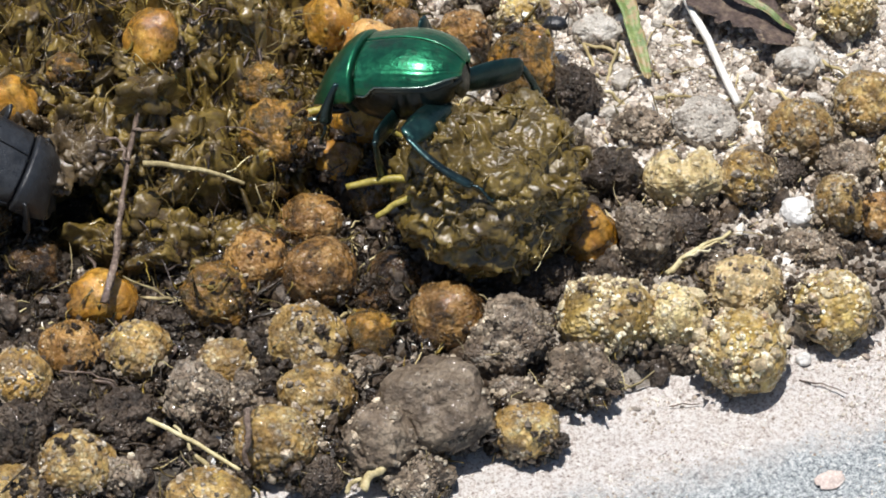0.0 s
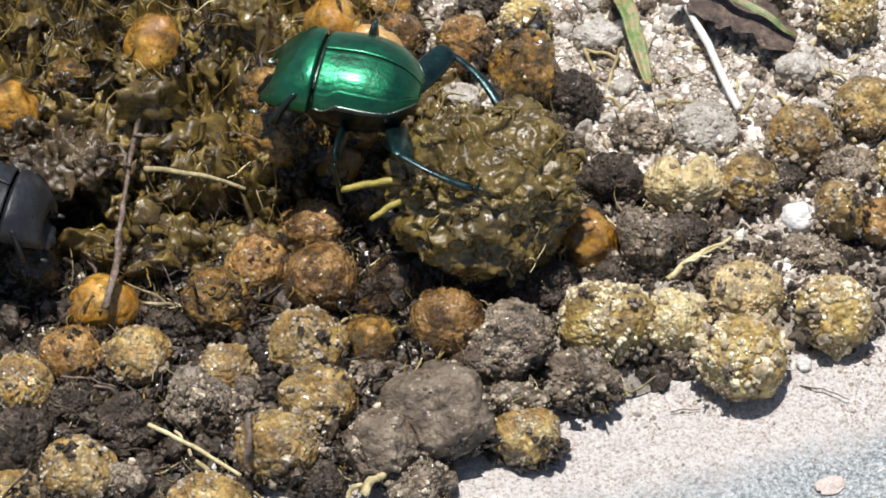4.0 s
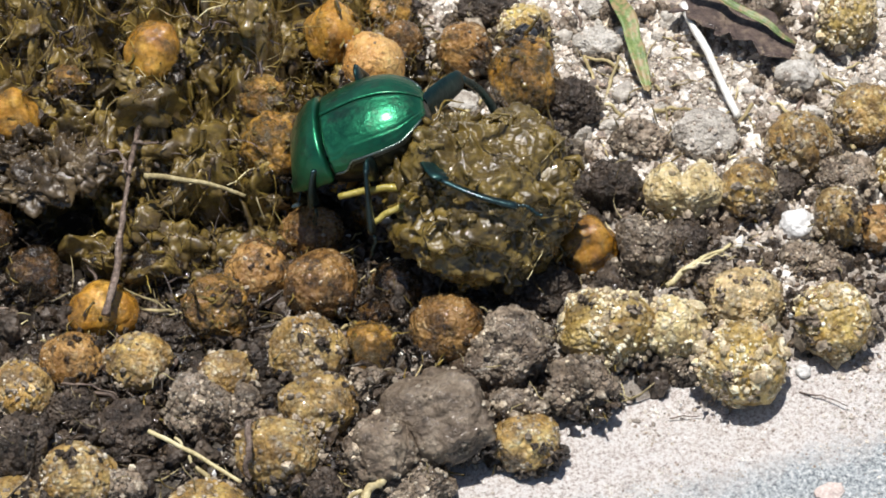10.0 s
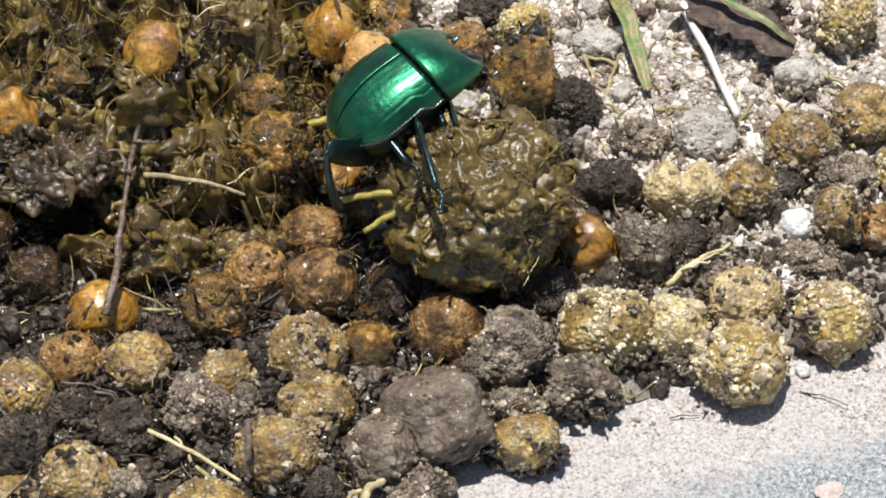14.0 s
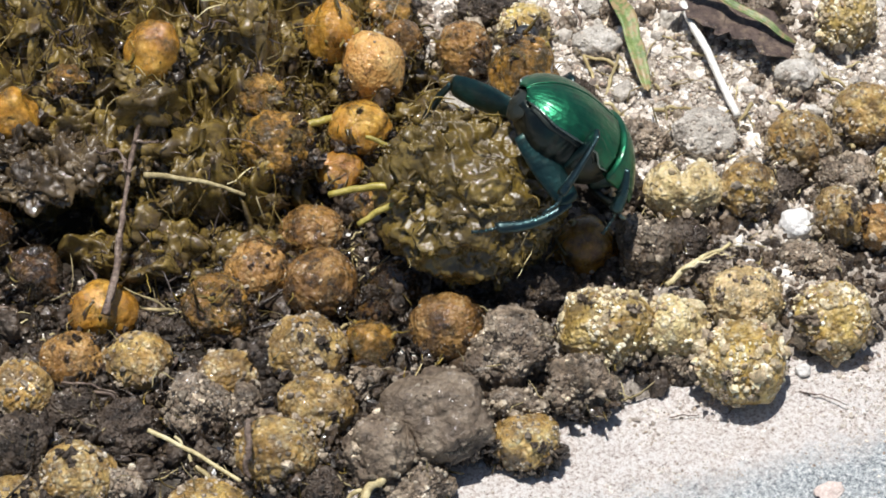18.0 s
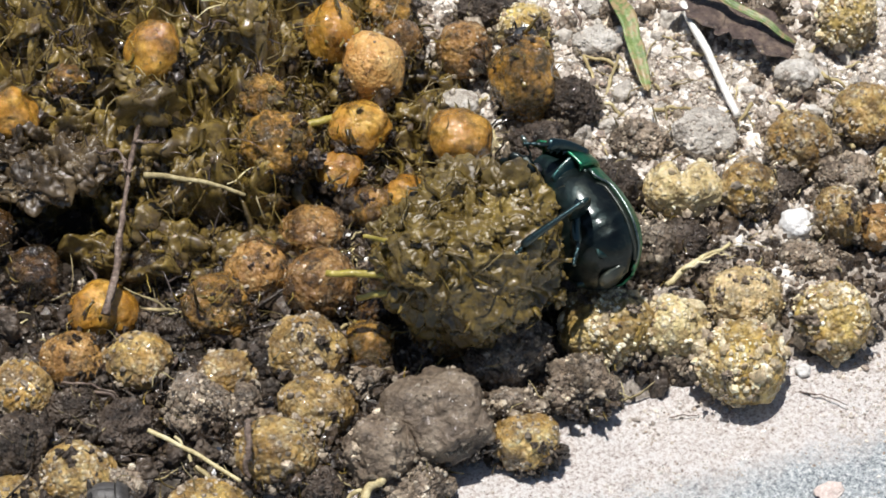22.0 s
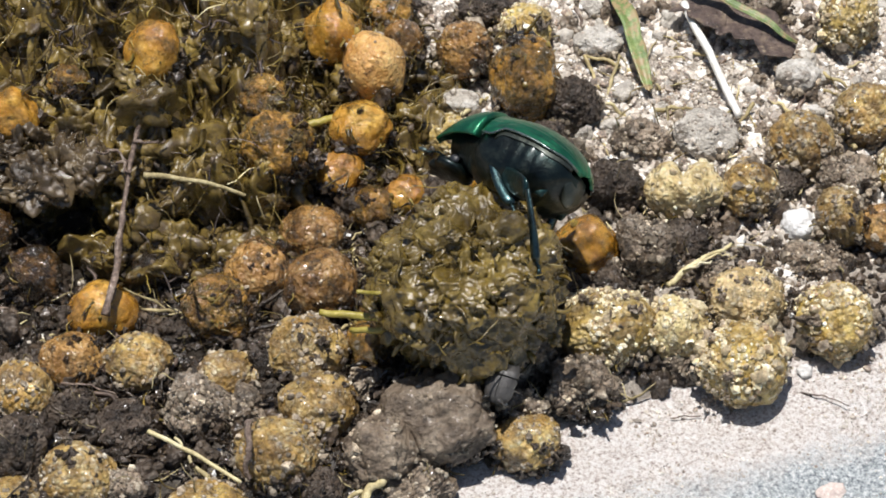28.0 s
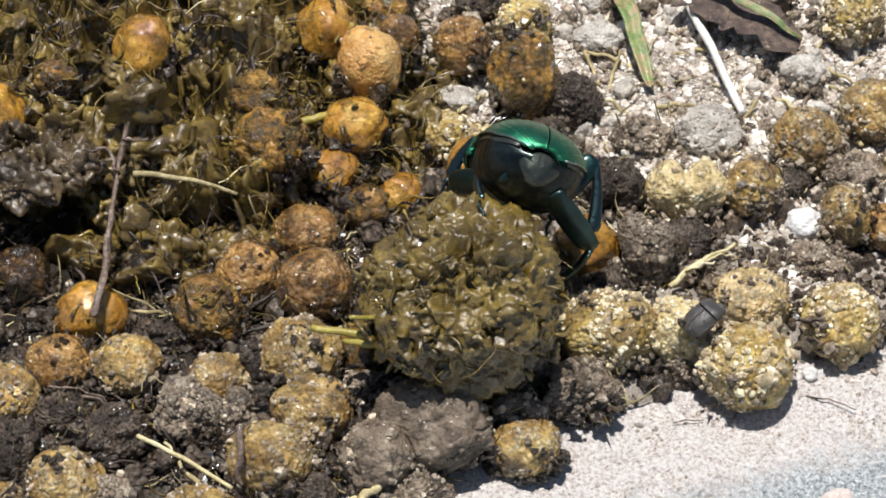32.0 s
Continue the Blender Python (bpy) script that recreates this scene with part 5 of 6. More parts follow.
def bent_leg(hip, a, b, foot, sgn, back, bend=None):
    """Poses of thigh and shin that bring a two-jointed leg from hip to foot (millimetres, in the beetle's space)."""
    d = foot - hip
    far = min(max(d.length, abs(a - b) + 0.6), (a + b) * 0.985)
    d = d.normalized()
    along = (a * a - b * b + far * far) / (2 * far)
    out = math.sqrt(max(a * a - along * along, 0.05))
    pole = Vector((back, 0.75 * sgn, 0.9))
    if bend is not None:
        pole = Vector(bend)
    pole = (pole - d * pole.dot(d)).normalized()
    knee = hip + d * along + pole * out
    end = hip + d * far
    return facing(hip, knee - hip, pole), facing(knee, end - knee, pole)


def step_rows(legs, keys):
    """Rows for every thigh and shin; keys: (seconds, body pose, feet in millimetres by leg)."""
    rows = {leg: ([], []) for leg in legs}
    for t, body, feet, bends in keys:
        for leg, (thigh, shin, hip, a, b) in legs.items():
            m1, m2 = bent_leg(hip, a, b, Vector(feet[leg]), leg[1], {"hind": -0.5, "middle": -0.1, "front": 0.5}[leg[0]],
                              bends.get(leg))
            rows[leg][0].append((t, m1))
            rows[leg][1].append((t, m2))
    return rows


ball = dung_ball()
loose_stone = lump("orange", 0, 0, 0, 4.3, 4.0, 4.9, label="wet orange fruit stone rolling behind the dung ball")
green_beetle, green_legs = beetle("green_beetle", "shiny metallic green dung beetle clinging to the dung ball", GREEN, TEAL, BELLY, RIM)
black_beetle, black_legs = beetle("black_beetle", "dull black dung beetle crawling through the dung heap", BLACK, BLACK, BLACK, BLACK, 0.84)
small_beetle, small_legs = beetle("small_beetle", "small dull grey beetle crawling over the seeds", GREYBUG, GREYBUG, GREYBUG, GREYBUG, 0.27)

tiny_beetle, tiny_legs = beetle("tiny_beetle", "tiny black beetle sitting on a crusted yellow seed", BLACK, BLACK, BLACK, BLACK, 0.16)

GREEN_KEYS, BLACK_KEYS, SMALL_KEYS, TINY_KEYS = [], [], [], []


def stance(keys, t, place, turn, hl, hr, ml, mr, fl, fr, bends={}):
    """A moment of a beetle: its place and turn, and where its six feet stand (and which way a knee points) in its own space."""
    keys.append((t, pose(*[c * MM for c in place], *turn),
                 {("hind", 1): hl, ("hind", -1): hr, ("middle", 1): ml, ("middle", -1): mr, ("front", 1): fl, ("front", -1): fr}, bends))


stance(GREEN_KEYS, 0, (-3.1, 6.6, 24.8), (13.6, 14.7, 163.6), (-13.0, 14.4, -9.9), (-10.4, -14.1, -18.7), (3.8, 8.3, -13.7), (1.5, -11.5, -7.0), (12.5, 7.5, -6.0), (12.5, -7.5, -6.0), {("hind", 1): (0.18, 0.97, 0.17), ("hind", -1): (-0.45, -0.85, -0.28), ("middle", 1): (0.02, 1.00, 0.08)})
stance(GREEN_KEYS, 0.5, (-6.4, 4.1, 22.0), (14.0, 22.8, -177.5), (-12.0, 16.1, -9.0), (-14.1, -8.9, -19.1), (7.7, 4.6, -13.5), (1.5, -11.5, -7.0), (12.5, 7.5, -6.0), (12.5, -7.5, -6.0), {("hind", -1): (-0.62, -0.74, -0.27), ("middle", 1): (0.61, 0.78, 0.14), ("hind", 1): (0.18, 0.90, 0.39)})
stance(GREEN_KEYS, 1, (-6.3, 4.2, 21.9), (2.6, 11.4, 168.0), (-18.1, 13.7, -3.9), (-16.9, -7.5, -14.9), (5.8, 7.6, -18.3), (1.5, -11.5, -7.0), (12.5, 7.5, -6.0), (12.5, -7.5, -6.0), {("hind", 1): (-0.01, 0.85, 0.52), ("hind", -1): (-0.23, -0.96, -0.15), ("middle", 1): (0.49, 0.78, -0.40)})
stance(GREEN_KEYS, 1.5, (-7.8, 4.6, 22.2), (9.4, 12.4, 169.6), (-18.0, 14.3, -5.7), (-16.9, -9.2, -13.6), (5.5, 6.4, -15.8), (1.5, -11.5, -7.0), (12.5, 7.5, -6.0), (12.5, -7.5, -6.0), {("hind", -1): (-0.28, -0.96, -0.04), ("middle", 1): (0.53, 0.83, -0.16), ("hind", 1): (-0.09, 0.89, 0.44)})
stance(GREEN_KEYS, 2, (-8.9, 5.2, 22.8), (15.9, 11.8, 168.8), (-18.2, 14.2, -7.4), (-16.7, -11.1, -11.6), (4.7, 6.3, -13.8), (1.5, -11.5, -7.0), (12.5, 7.5, -6.0), (12.5, -7.5, -6.0), {("hind", 1): (-0.18, 0.92, 0.34), ("hind", -1): (-0.25, -0.96, 0.08), ("middle", 1): (0.47, 0.88, 0.03)})
stance(GREEN_KEYS, 2.5, (-9.1, 5.4, 22.9), (10.5, 6.2, 169.9), (-18.7, 14.7, -5.1), (-17.8, -8.2, -9.4), (3.4, 7.5, -13.6), (1.5, -11.5, -7.0), (12.5, 7.5, -6.0), (12.5, -7.5, -6.0), {("hind", -1): (-0.27, -0.96, -0.06), ("middle", 1): (0.38, 0.92, 0.11), ("hind", 1): (-0.04, 0.90, 0.43)})
stance(GREEN_KEYS, 3, (-9.5, 6.0, 23.3), (1.3, -3.3, 166.7), (-20.7, 13.8, -0.4), (-18.6, -6.5, -5.9), (0.1, 10.2, -12.8), (1.5, -11.5, -7.0), (12.5, 7.5, -6.0), (12.5, -7.5, -6.0), {("hind", 1): (-0.01, 0.83, 0.56), ("hind", -1): (-0.28, -0.92, -0.26), ("middle", 1): (0.10, 0.96, 0.24)})
stance(GREEN_KEYS, 3.5, (-9.5, 6.1, 23.5), (2.0, -5.8, 166.1), (-20.4, 13.9, 0.2), (-18.6, -7.4, -6.3), (-0.5, 10.0, -13.2), (1.5, -11.5, -7.0), (12.5, 7.5, -6.0), (12.5, -7.5, -6.0), {("hind", -1): (-0.33, -0.93, -0.18), ("middle", 1): (-0.02, 0.99, 0.17), ("hind", 1): (-0.01, 0.86, 0.51)})
stance(GREEN_KEYS, 5.5, (-9.7, 7.3, 25.1), (11.0, -1.5, -177.7), (-14.1, 19.2, -5.7), (-19.3, -7.0, -12.4), (3.2, 7.4, -16.1), (1.5, -11.5, -7.0), (12.5, 7.5, -6.0), (12.5, -7.5, -6.0), {("hind", -1): (-0.81, -0.59, 0.02), ("middle", 1): (0.08, 0.96, -0.27), ("hind", 1): (0.29, 0.96, 0.01)})
stance(GREEN_KEYS, 6, (-8.6, 5.5, 24.1), (14.4, 29.2, 167.8), (-14.1, 11.6, -12.4), (-6.5, -16.1, -16.3), (8.6, 6.3, -12.4), (1.5, -11.5, -7.0), (12.5, 7.5, -6.0), (12.5, -7.5, -6.0), {("hind", 1): (0.10, 0.99, -0.11), ("hind", -1): (-0.17, -0.98, -0.06), ("middle", 1): (-0.10, 0.97, -0.24)})
stance(GREEN_KEYS, 6.5, (-7.0, 5.1, 23.0), (-5.9, 25.8, 163.6), (-14.3, 14.9, -4.8), (-11.8, 0.0, -16.3), (5.3, 11.6, -4.1), (1.5, -11.5, -7.0), (12.5, 7.5, -6.0), (12.5, -7.5, -6.0), {("hind", -1): (-0.87, -0.35, -0.34), ("hind", 1): (0.17, 0.94, 0.28)})
stance(GREEN_KEYS, 7, (-4.4, 4.7, 22.0), (-9.4, 5.5, 139.9), (-18.0, 9.3, 1.8), (-21.6, 1.9, -6.9), (-0.2, 10.8, -4.7), (1.5, -11.5, -7.0), (12.5, 7.5, -6.0), (12.5, -7.5, -6.0), {("hind", 1): (-0.12, 0.94, 0.30), ("hind", -1): (-0.90, -0.20, 0.38)})
stance(GREEN_KEYS, 7.5, (-5.0, 3.8, 21.2), (-10.1, 3.2, 129.5), (-20.9, 6.7, 0.4), (-21.2, -3.0, -5.4), (-1.0, 8.9, -4.7), (1.5, -11.5, -7.0), (12.5, 7.5, -6.0), (12.5, -7.5, -6.0), {("hind", -1): (-0.70, -0.51, 0.51), ("hind", 1): (-0.47, 0.86, 0.18)})
stance(GREEN_KEYS, 8, (-4.9, 4.2, 21.6), (-21.8, 7.1, 130.3), (-22.3, 10.3, -1.6), (-21.0, -0.4, -6.7), (0.2, 9.8, -3.5), (1.5, -11.5, -7.0), (12.5, 7.5, -6.0), (12.5, -7.5, -6.0), {("hind", 1): (-0.47, 0.88, 0.08), ("hind", -1): (-0.78, -0.52, 0.36)})
stance(GREEN_KEYS, 8.5, (-5.8, 4.2, 22.0), (-21.8, 15.7, 148.6), (-19.9, 15.0, -1.5), (-11.1, -2.4, -14.6), (3.4, 12.4, -11.4), (1.5, -11.5, -7.0), (12.5, 7.5, -6.0), (12.5, -7.5, -6.0), {("hind", -1): (-0.66, -0.72, -0.23), ("middle", 1): (-0.34, 0.91, 0.24), ("hind", 1): (-0.25, 0.94, 0.24)})
stance(GREEN_KEYS, 9, (-7.3, 4.0, 22.8), (9.4, 24.0, 175.8), (-14.7, 18.6, -10.4), (-7.9, -17.5, -17.8), (7.6, 4.1, -15.4), (1.5, -11.5, -7.0), (12.5, 7.5, -6.0), (12.5, -7.5, -6.0), {("hind", 1): (0.06, 0.97, -0.24), ("hind", -1): (-0.36, -0.90, -0.26), ("middle", 1): (0.21, 0.88, -0.42)})
stance(GREEN_KEYS, 9.5, (-7.6, 3.5, 21.9), (3.0, 27.1, 178.6), (-16.0, 17.9, -8.9), (-7.6, -15.1, -20.1), (7.2, 7.8, -10.0), (1.5, -11.5, -7.0), (12.5, 7.5, -6.0), (12.5, -7.5, -6.0), {("hind", -1): (-0.32, -0.85, -0.42), ("hind", 1): (0.00, 0.99, 0.13)})
stance(GREEN_KEYS, 10, (-8.3, 3.2, 21.2), (2.2, 22.6, -175.7), (-17.9, 17.8, -7.3), (-10.9, -13.2, -20.3), (5.1, 14.2, -8.0), (1.5, -11.5, -7.0), (12.5, 7.5, -6.0), (12.5, -7.5, -6.0), {("hind", 1): (-0.03, 0.91, 0.41), ("hind", -1): (-0.45, -0.78, -0.43)})
stance(GREEN_KEYS, 10.5, (-8.4, 3.7, 21.8), (1.8, 17.2, -162.8), (-10.7, 22.9, -4.0), (-15.0, -7.2, -19.6), (8.6, 4.7, -11.2), (1.5, -11.5, -7.0), (12.5, 7.5, -6.0), (12.5, -7.5, -6.0), {("hind", -1): (-0.84, -0.40, -0.37), ("middle", 1): (0.85, 0.20, 0.48), ("hind", 1): (0.35, 0.90, 0.28)})
stance(GREEN_KEYS, 11, (-7.1, 4.9, 24.3), (7.5, 29.6, 161.3), (-15.7, 14.3, -13.9), (-2.8, -17.3, -17.9), (9.3, 6.9, -13.7), (1.5, -11.5, -7.0), (12.5, 7.5, -6.0), (12.5, -7.5, -6.0), {("hind", 1): (0.03, 0.87, -0.49), ("hind", -1): (-0.10, -0.96, -0.27), ("middle", 1): (0.52, 0.85, 0.05)})
stance(GREEN_KEYS, 11.5, (-6.5, 6.0, 25.6), (17.5, 30.9, 167.2), (-13.7, 14.7, -16.8), (-4.7, -16.3, -17.6), (10.6, 3.8, -14.2), (1.5, -11.5, -7.0), (12.5, 7.5, -6.0), (12.5, -7.5, -6.0), {("hind", -1): (-0.17, -0.96, -0.24), ("middle", 1): (0.62, 0.76, -0.20), ("hind", 1): (0.10, 0.81, -0.58)})
stance(GREEN_KEYS, 12, (-5.3, 6.1, 25.9), (25.2, 31.8, 170.1), (-12.4, 14.0, -18.0), (-5.7, -15.7, -16.6), (11.4, 0.9, -12.8), (1.5, -11.5, -7.0), (12.5, 7.5, -6.0), (12.5, -7.5, -6.0), {("hind", 1): (0.13, 0.80, -0.59), ("hind", -1): (-0.17, -0.98, -0.08), ("middle", 1): (0.70, 0.66, -0.27)})
stance(GREEN_KEYS, 12.5, (-5.9, 6.1, 25.6), (43.6, 29.4, -161.3), (3.3, 13.8, -18.9), (-5.8, -15.4, -17.0), (8.2, 5.9, -6.9), (1.5, -11.5, -7.0), (12.5, 7.5, -6.0), (12.5, -7.5, -6.0), {("hind", -1): (-0.40, -0.88, -0.23), ("hind", 1): (0.86, 0.36, -0.36)})
stance(GREEN_KEYS, 13, (-8.6, 5.5, 24.3), (-3.2, 36.5, 166.3), (-2.2, 20.0, -9.5), (-0.8, -8.2, -23.3), (1.5, 8.4, 2.1), (1.5, -11.5, -7.0), (12.5, 7.5, -6.0), (12.5, -7.5, -6.0), {("hind", 1): (0.72, 0.69, -0.00), ("hind", -1): (0.10, -0.68, -0.73)})
stance(GREEN_KEYS, 13.5, (-8.1, 4.2, 24.3), (-29.3, 7.8, 81.8), (-3.5, 4.5, -8.5), (-0.6, 1.6, -14.8), (-7.7, -9.2, -2.5), (-19.4, -9.1, -5.8), (12.5, 7.5, -6.0), (-10.6, -10.1, -11.5), {("hind", -1): (0.88, 0.45, 0.13), ("front", -1): (-0.88, -0.47, 0.07), ("middle", -1): (-0.93, -0.24, 0.28), ("hind", 1): (0.78, 0.34, -0.52)})
stance(GREEN_KEYS, 14, (-8.3, 2.7, 24.4), (-10.6, -23.0, 36.0), (-3.5, 4.5, -8.5), (-13.6, -6.4, -5.7), (-2.5, -12.0, -2.7), (-3.5, -20.6, -0.2), (2.2, -15.3, -2.8), (1.9, -15.9, -7.9), {("hind", -1): (-0.45, -0.27, 0.85), ("middle", -1): (-0.08, -0.70, 0.70), ("front", -1): (-0.23, -0.87, 0.43), ("hind", 1): (0.78, 0.34, -0.52)})
stance(GREEN_KEYS, 14.5, (-6.5, 2.9, 25.8), (-2.8, -18.9, 26.8), (-3.5, 4.5, -8.5), (-11.7, -10.4, -6.6), (-0.2, -12.1, -3.0), (-2.7, -20.2, 0.5), (4.9, -13.7, -2.9), (2.7, -15.2, -7.1), {("hind", -1): (-0.30, -0.68, 0.67), ("front", -1): (-0.43, -0.68, 0.59), ("middle", -1): (-0.20, -0.60, 0.77), ("hind", 1): (0.78, 0.34, -0.52)})
stance(GREEN_KEYS, 15.5, (3.7, 0.2, 27.4), (3.5, 8.1, 39.9), (-7.4, -1.1, -3.7), (-13.3, -5.8, -10.2), (1.5, 11.5, -7.0), (1.5, -11.5, -7.0), (12.5, 7.5, -6.0), (12.5, -7.5, -6.0), {("hind", -1): (-0.73, -0.67, 0.11), ("hind", 1): (-0.05, -0.35, 0.93)})
stance(GREEN_KEYS, 16.5, (13.3, 0.4, 27.5), (25.9, 24.2, 68.4), (-8.8, 7.6, -11.5), (-15.0, -1.2, -14.2), (1.5, 11.5, -7.0), (1.5, -11.5, -7.0), (12.5, 7.5, -6.0), (12.5, -7.5, -6.0), {("hind", -1): (-0.84, -0.45, -0.30), ("hind", 1): (-0.63, 0.69, 0.36)})
stance(GREEN_KEYS, 17, (14.8, -0.2, 26.7), (11.9, 54.9, 43.4), (-7.3, 4.5, -15.2), (-7.6, -8.4, -16.3), (1.5, 11.5, -7.0), (1.5, -11.5, -7.0), (12.5, 7.5, -6.0), (12.5, -7.5, -6.0), {("hind", -1): (0.12, -0.97, -0.23), ("hind", 1): (-0.96, 0.20, -0.17)})
stance(GREEN_KEYS, 17.5, (15.0, 0.2, 27.0), (-3.3, 54.6, 15.4), (-2.8, 6.2, -18.8), (-4.1, -12.2, -15.7), (1.5, 11.5, -7.0), (1.5, -11.5, -7.0), (12.5, 7.5, -6.0), (12.5, -7.5, -6.0), {("hind", -1): (0.54, -0.83, -0.14), ("hind", 1): (-0.67, 0.38, -0.64)})
stance(GREEN_KEYS, 18, (14.7, -0.9, 25.7), (-19.3, 42.1, -1.3), (-4.7, 14.3, -19.6), (-3.9, -10.9, -15.0), (1.5, 11.5, -7.0), (1.5, -11.5, -7.0), (12.5, 7.5, -6.0), (12.5, -7.5, -6.0), {("hind", -1): (0.79, -0.57, -0.23), ("hind", 1): (-0.39, 0.82, -0.42)})
stance(GREEN_KEYS, 18.5, (15.7, -0.5, 25.6), (-13.9, 49.1, 7.7), (-1.7, 16.9, -17.2), (-5.4, -8.8, -15.9), (1.5, 11.5, -7.0), (12.9, 3.7, -13.8), (12.5, 7.5, -6.0), (12.5, -7.5, -6.0), {("hind", -1): (0.50, -0.83, -0.25), ("hind", 1): (-0.20, 0.94, -0.29), ("middle", -1): (0.90, -0.16, -0.41)})
stance(GREEN_KEYS, 19, (16.9, -0.3, 25.3), (-14.0, 60.5, 8.7), (1.2, 19.2, -14.6), (-4.2, -6.8, -17.5), (1.5, 11.5, -7.0), (14.6, 3.3, -12.0), (12.5, 7.5, -6.0), (12.5, -7.5, -6.0), {("hind", -1): (0.22, -0.92, -0.32), ("hind", 1): (-0.10, 0.98, -0.19), ("middle", -1): (0.93, -0.20, -0.32)})
stance(GREEN_KEYS, 19.5, (17.3, 1.0, 23.3), (-33.8, 62.3, -13.9), (-6.5, 12.3, -15.6), (-5.9, -10.5, -16.8), (1.5, 11.5, -7.0), (9.7, -2.3, -13.9), (12.5, 7.5, -6.0), (12.5, -7.5, -6.0), {("hind", -1): (0.36, -0.87, -0.33), ("hind", 1): (-0.25, 0.91, -0.34), ("middle", -1): (0.94, -0.14, -0.30)})
stance(GREEN_KEYS, 20, (17.5, 1.1, 20.3), (-52.6, 64.6, -38.6), (-11.6, 3.7, -17.9), (-7.5, -15.0, -15.6), (1.5, 11.5, -7.0), (7.0, -9.8, -14.9), (12.5, 7.5, -6.0), (12.5, -7.5, -6.0), {("hind", -1): (0.41, -0.88, -0.23), ("hind", 1): (-0.34, 0.80, -0.50), ("middle", -1): (0.99, -0.11, -0.13)})
stance(GREEN_KEYS, 20.4, (19.9, -8.0, 19.2), (68.1, 46.3, 98.2), (-16.7, 4.3, -15.8), (8.8, -6.9, -15.1), (-7.7, 4.6, -12.3), (1.5, -11.5, -7.0), (-5.6, 7.4, -11.3), (12.5, -7.5, -6.0), {("hind", 1): (-0.58, 0.74, -0.34), ("hind", -1): (0.49, -0.81, -0.32)})
stance(GREEN_KEYS, 21, (19.0, -8.0, 19.2), (68.1, 46.3, 98.2), (-16.7, 4.3, -15.8), (8.8, -6.9, -15.1), (-8.2, 7.5, -15.6), (1.5, -11.5, -7.0), (-5.4, 8.8, -10.5), (12.5, -7.5, -6.0), {("hind", 1): (-0.58, 0.74, -0.34), ("hind", -1): (0.49, -0.81, -0.32)})
stance(GREEN_KEYS, 22, (19.5, -13.8, 17.3), (105.8, -16.3, 123.4), (-3.5, 4.5, -8.5), (-3.5, -4.5, -8.5), (0.4, 3.0, -16.4), (1.5, -11.5, -7.0), (12.5, 7.5, -6.0), (12.5, -7.5, -6.0), {("middle", 1): (-0.16, 0.97, -0.17), ("hind", 1): (0.78, 0.34, -0.52), ("hind", -1): (0.78, -0.34, -0.52)})
stance(GREEN_KEYS, 22.5, (20.3, -13.4, 17.9), (107.2, -14.5, 124.6), (-3.5, 4.5, -8.5), (-3.5, -4.5, -8.5), (-0.1, 0.9, -18.2), (1.5, -11.5, -7.0), (12.5, 7.5, -6.0), (12.5, -7.5, -6.0), {("middle", 1): (-0.03, 0.85, -0.53), ("hind", 1): (0.78, 0.34, -0.52), ("hind", -1): (0.78, -0.34, -0.52)})
stance(GREEN_KEYS, 23, (20.0, -12.4, 18.8), (104.0, -10.3, 127.6), (-3.5, 4.5, -8.5), (-3.5, -4.5, -8.5), (-1.5, 0.3, -19.4), (1.5, -11.5, -7.0), (12.5, 7.5, -6.0), (12.5, -7.5, -6.0), {("middle", 1): (-0.07, 0.74, -0.67), ("hind", 1): (0.78, 0.34, -0.52), ("hind", -1): (0.78, -0.34, -0.52)})
stance(GREEN_KEYS, 23.4, (18.4, -9.9, 21.1), (89.7, -10.1, 138.8), (-3.5, 4.5, -8.5), (-3.5, -4.5, -8.5), (-3.0, 3.2, -18.8), (1.5, -11.5, -7.0), (12.5, 7.5, -6.0), (12.5, -7.5, -6.0), {("middle", 1): (-0.23, 0.76, -0.60), ("hind", 1): (0.78, 0.34, -0.52), ("hind", -1): (0.78, -0.34, -0.52)})
stance(GREEN_KEYS, 23.8, (14.1, -9.4, 22.6), (73.3, 1.7, 144.5), (-3.5, 4.5, -8.5), (-3.5, -4.5, -8.5), (-7.5, 5.7, -15.3), (1.5, -11.5, -7.0), (3.8, 11.2, -11.6), (12.5, -7.5, -6.0), {("front", 1): (-0.02, 0.99, -0.12), ("middle", 1): (-0.71, 0.69, -0.14), ("hind", 1): (0.78, 0.34, -0.52), ("hind", -1): (0.78, -0.34, -0.52)})
stance(GREEN_KEYS, 24, (14.4, -8.9, 23.1), (70.9, 4.3, 142.9), (-3.5, 4.5, -8.5), (-3.5, -4.5, -8.5), (-9.1, 5.6, -15.3), (1.5, -11.5, -7.0), (3.0, 11.6, -11.8), (12.5, -7.5, -6.0), {("middle", 1): (-0.72, 0.66, -0.22), ("front", 1): (-0.12, 0.98, -0.17), ("hind", 1): (0.78, 0.34, -0.52), ("hind", -1): (0.78, -0.34, -0.52)})
stance(GREEN_KEYS, 24.5, (13.3, -9.0, 24.0), (74.2, 8.8, 140.4), (-11.2, -3.0, -14.3), (-3.5, -4.5, -8.5), (-9.5, 8.4, -15.9), (1.5, -11.5, -7.0), (12.5, 7.5, -6.0), (12.5, -7.5, -6.0), {("hind", 1): (-0.68, 0.50, -0.54), ("middle", 1): (-0.66, 0.59, -0.45), ("hind", -1): (0.78, -0.34, -0.52)})
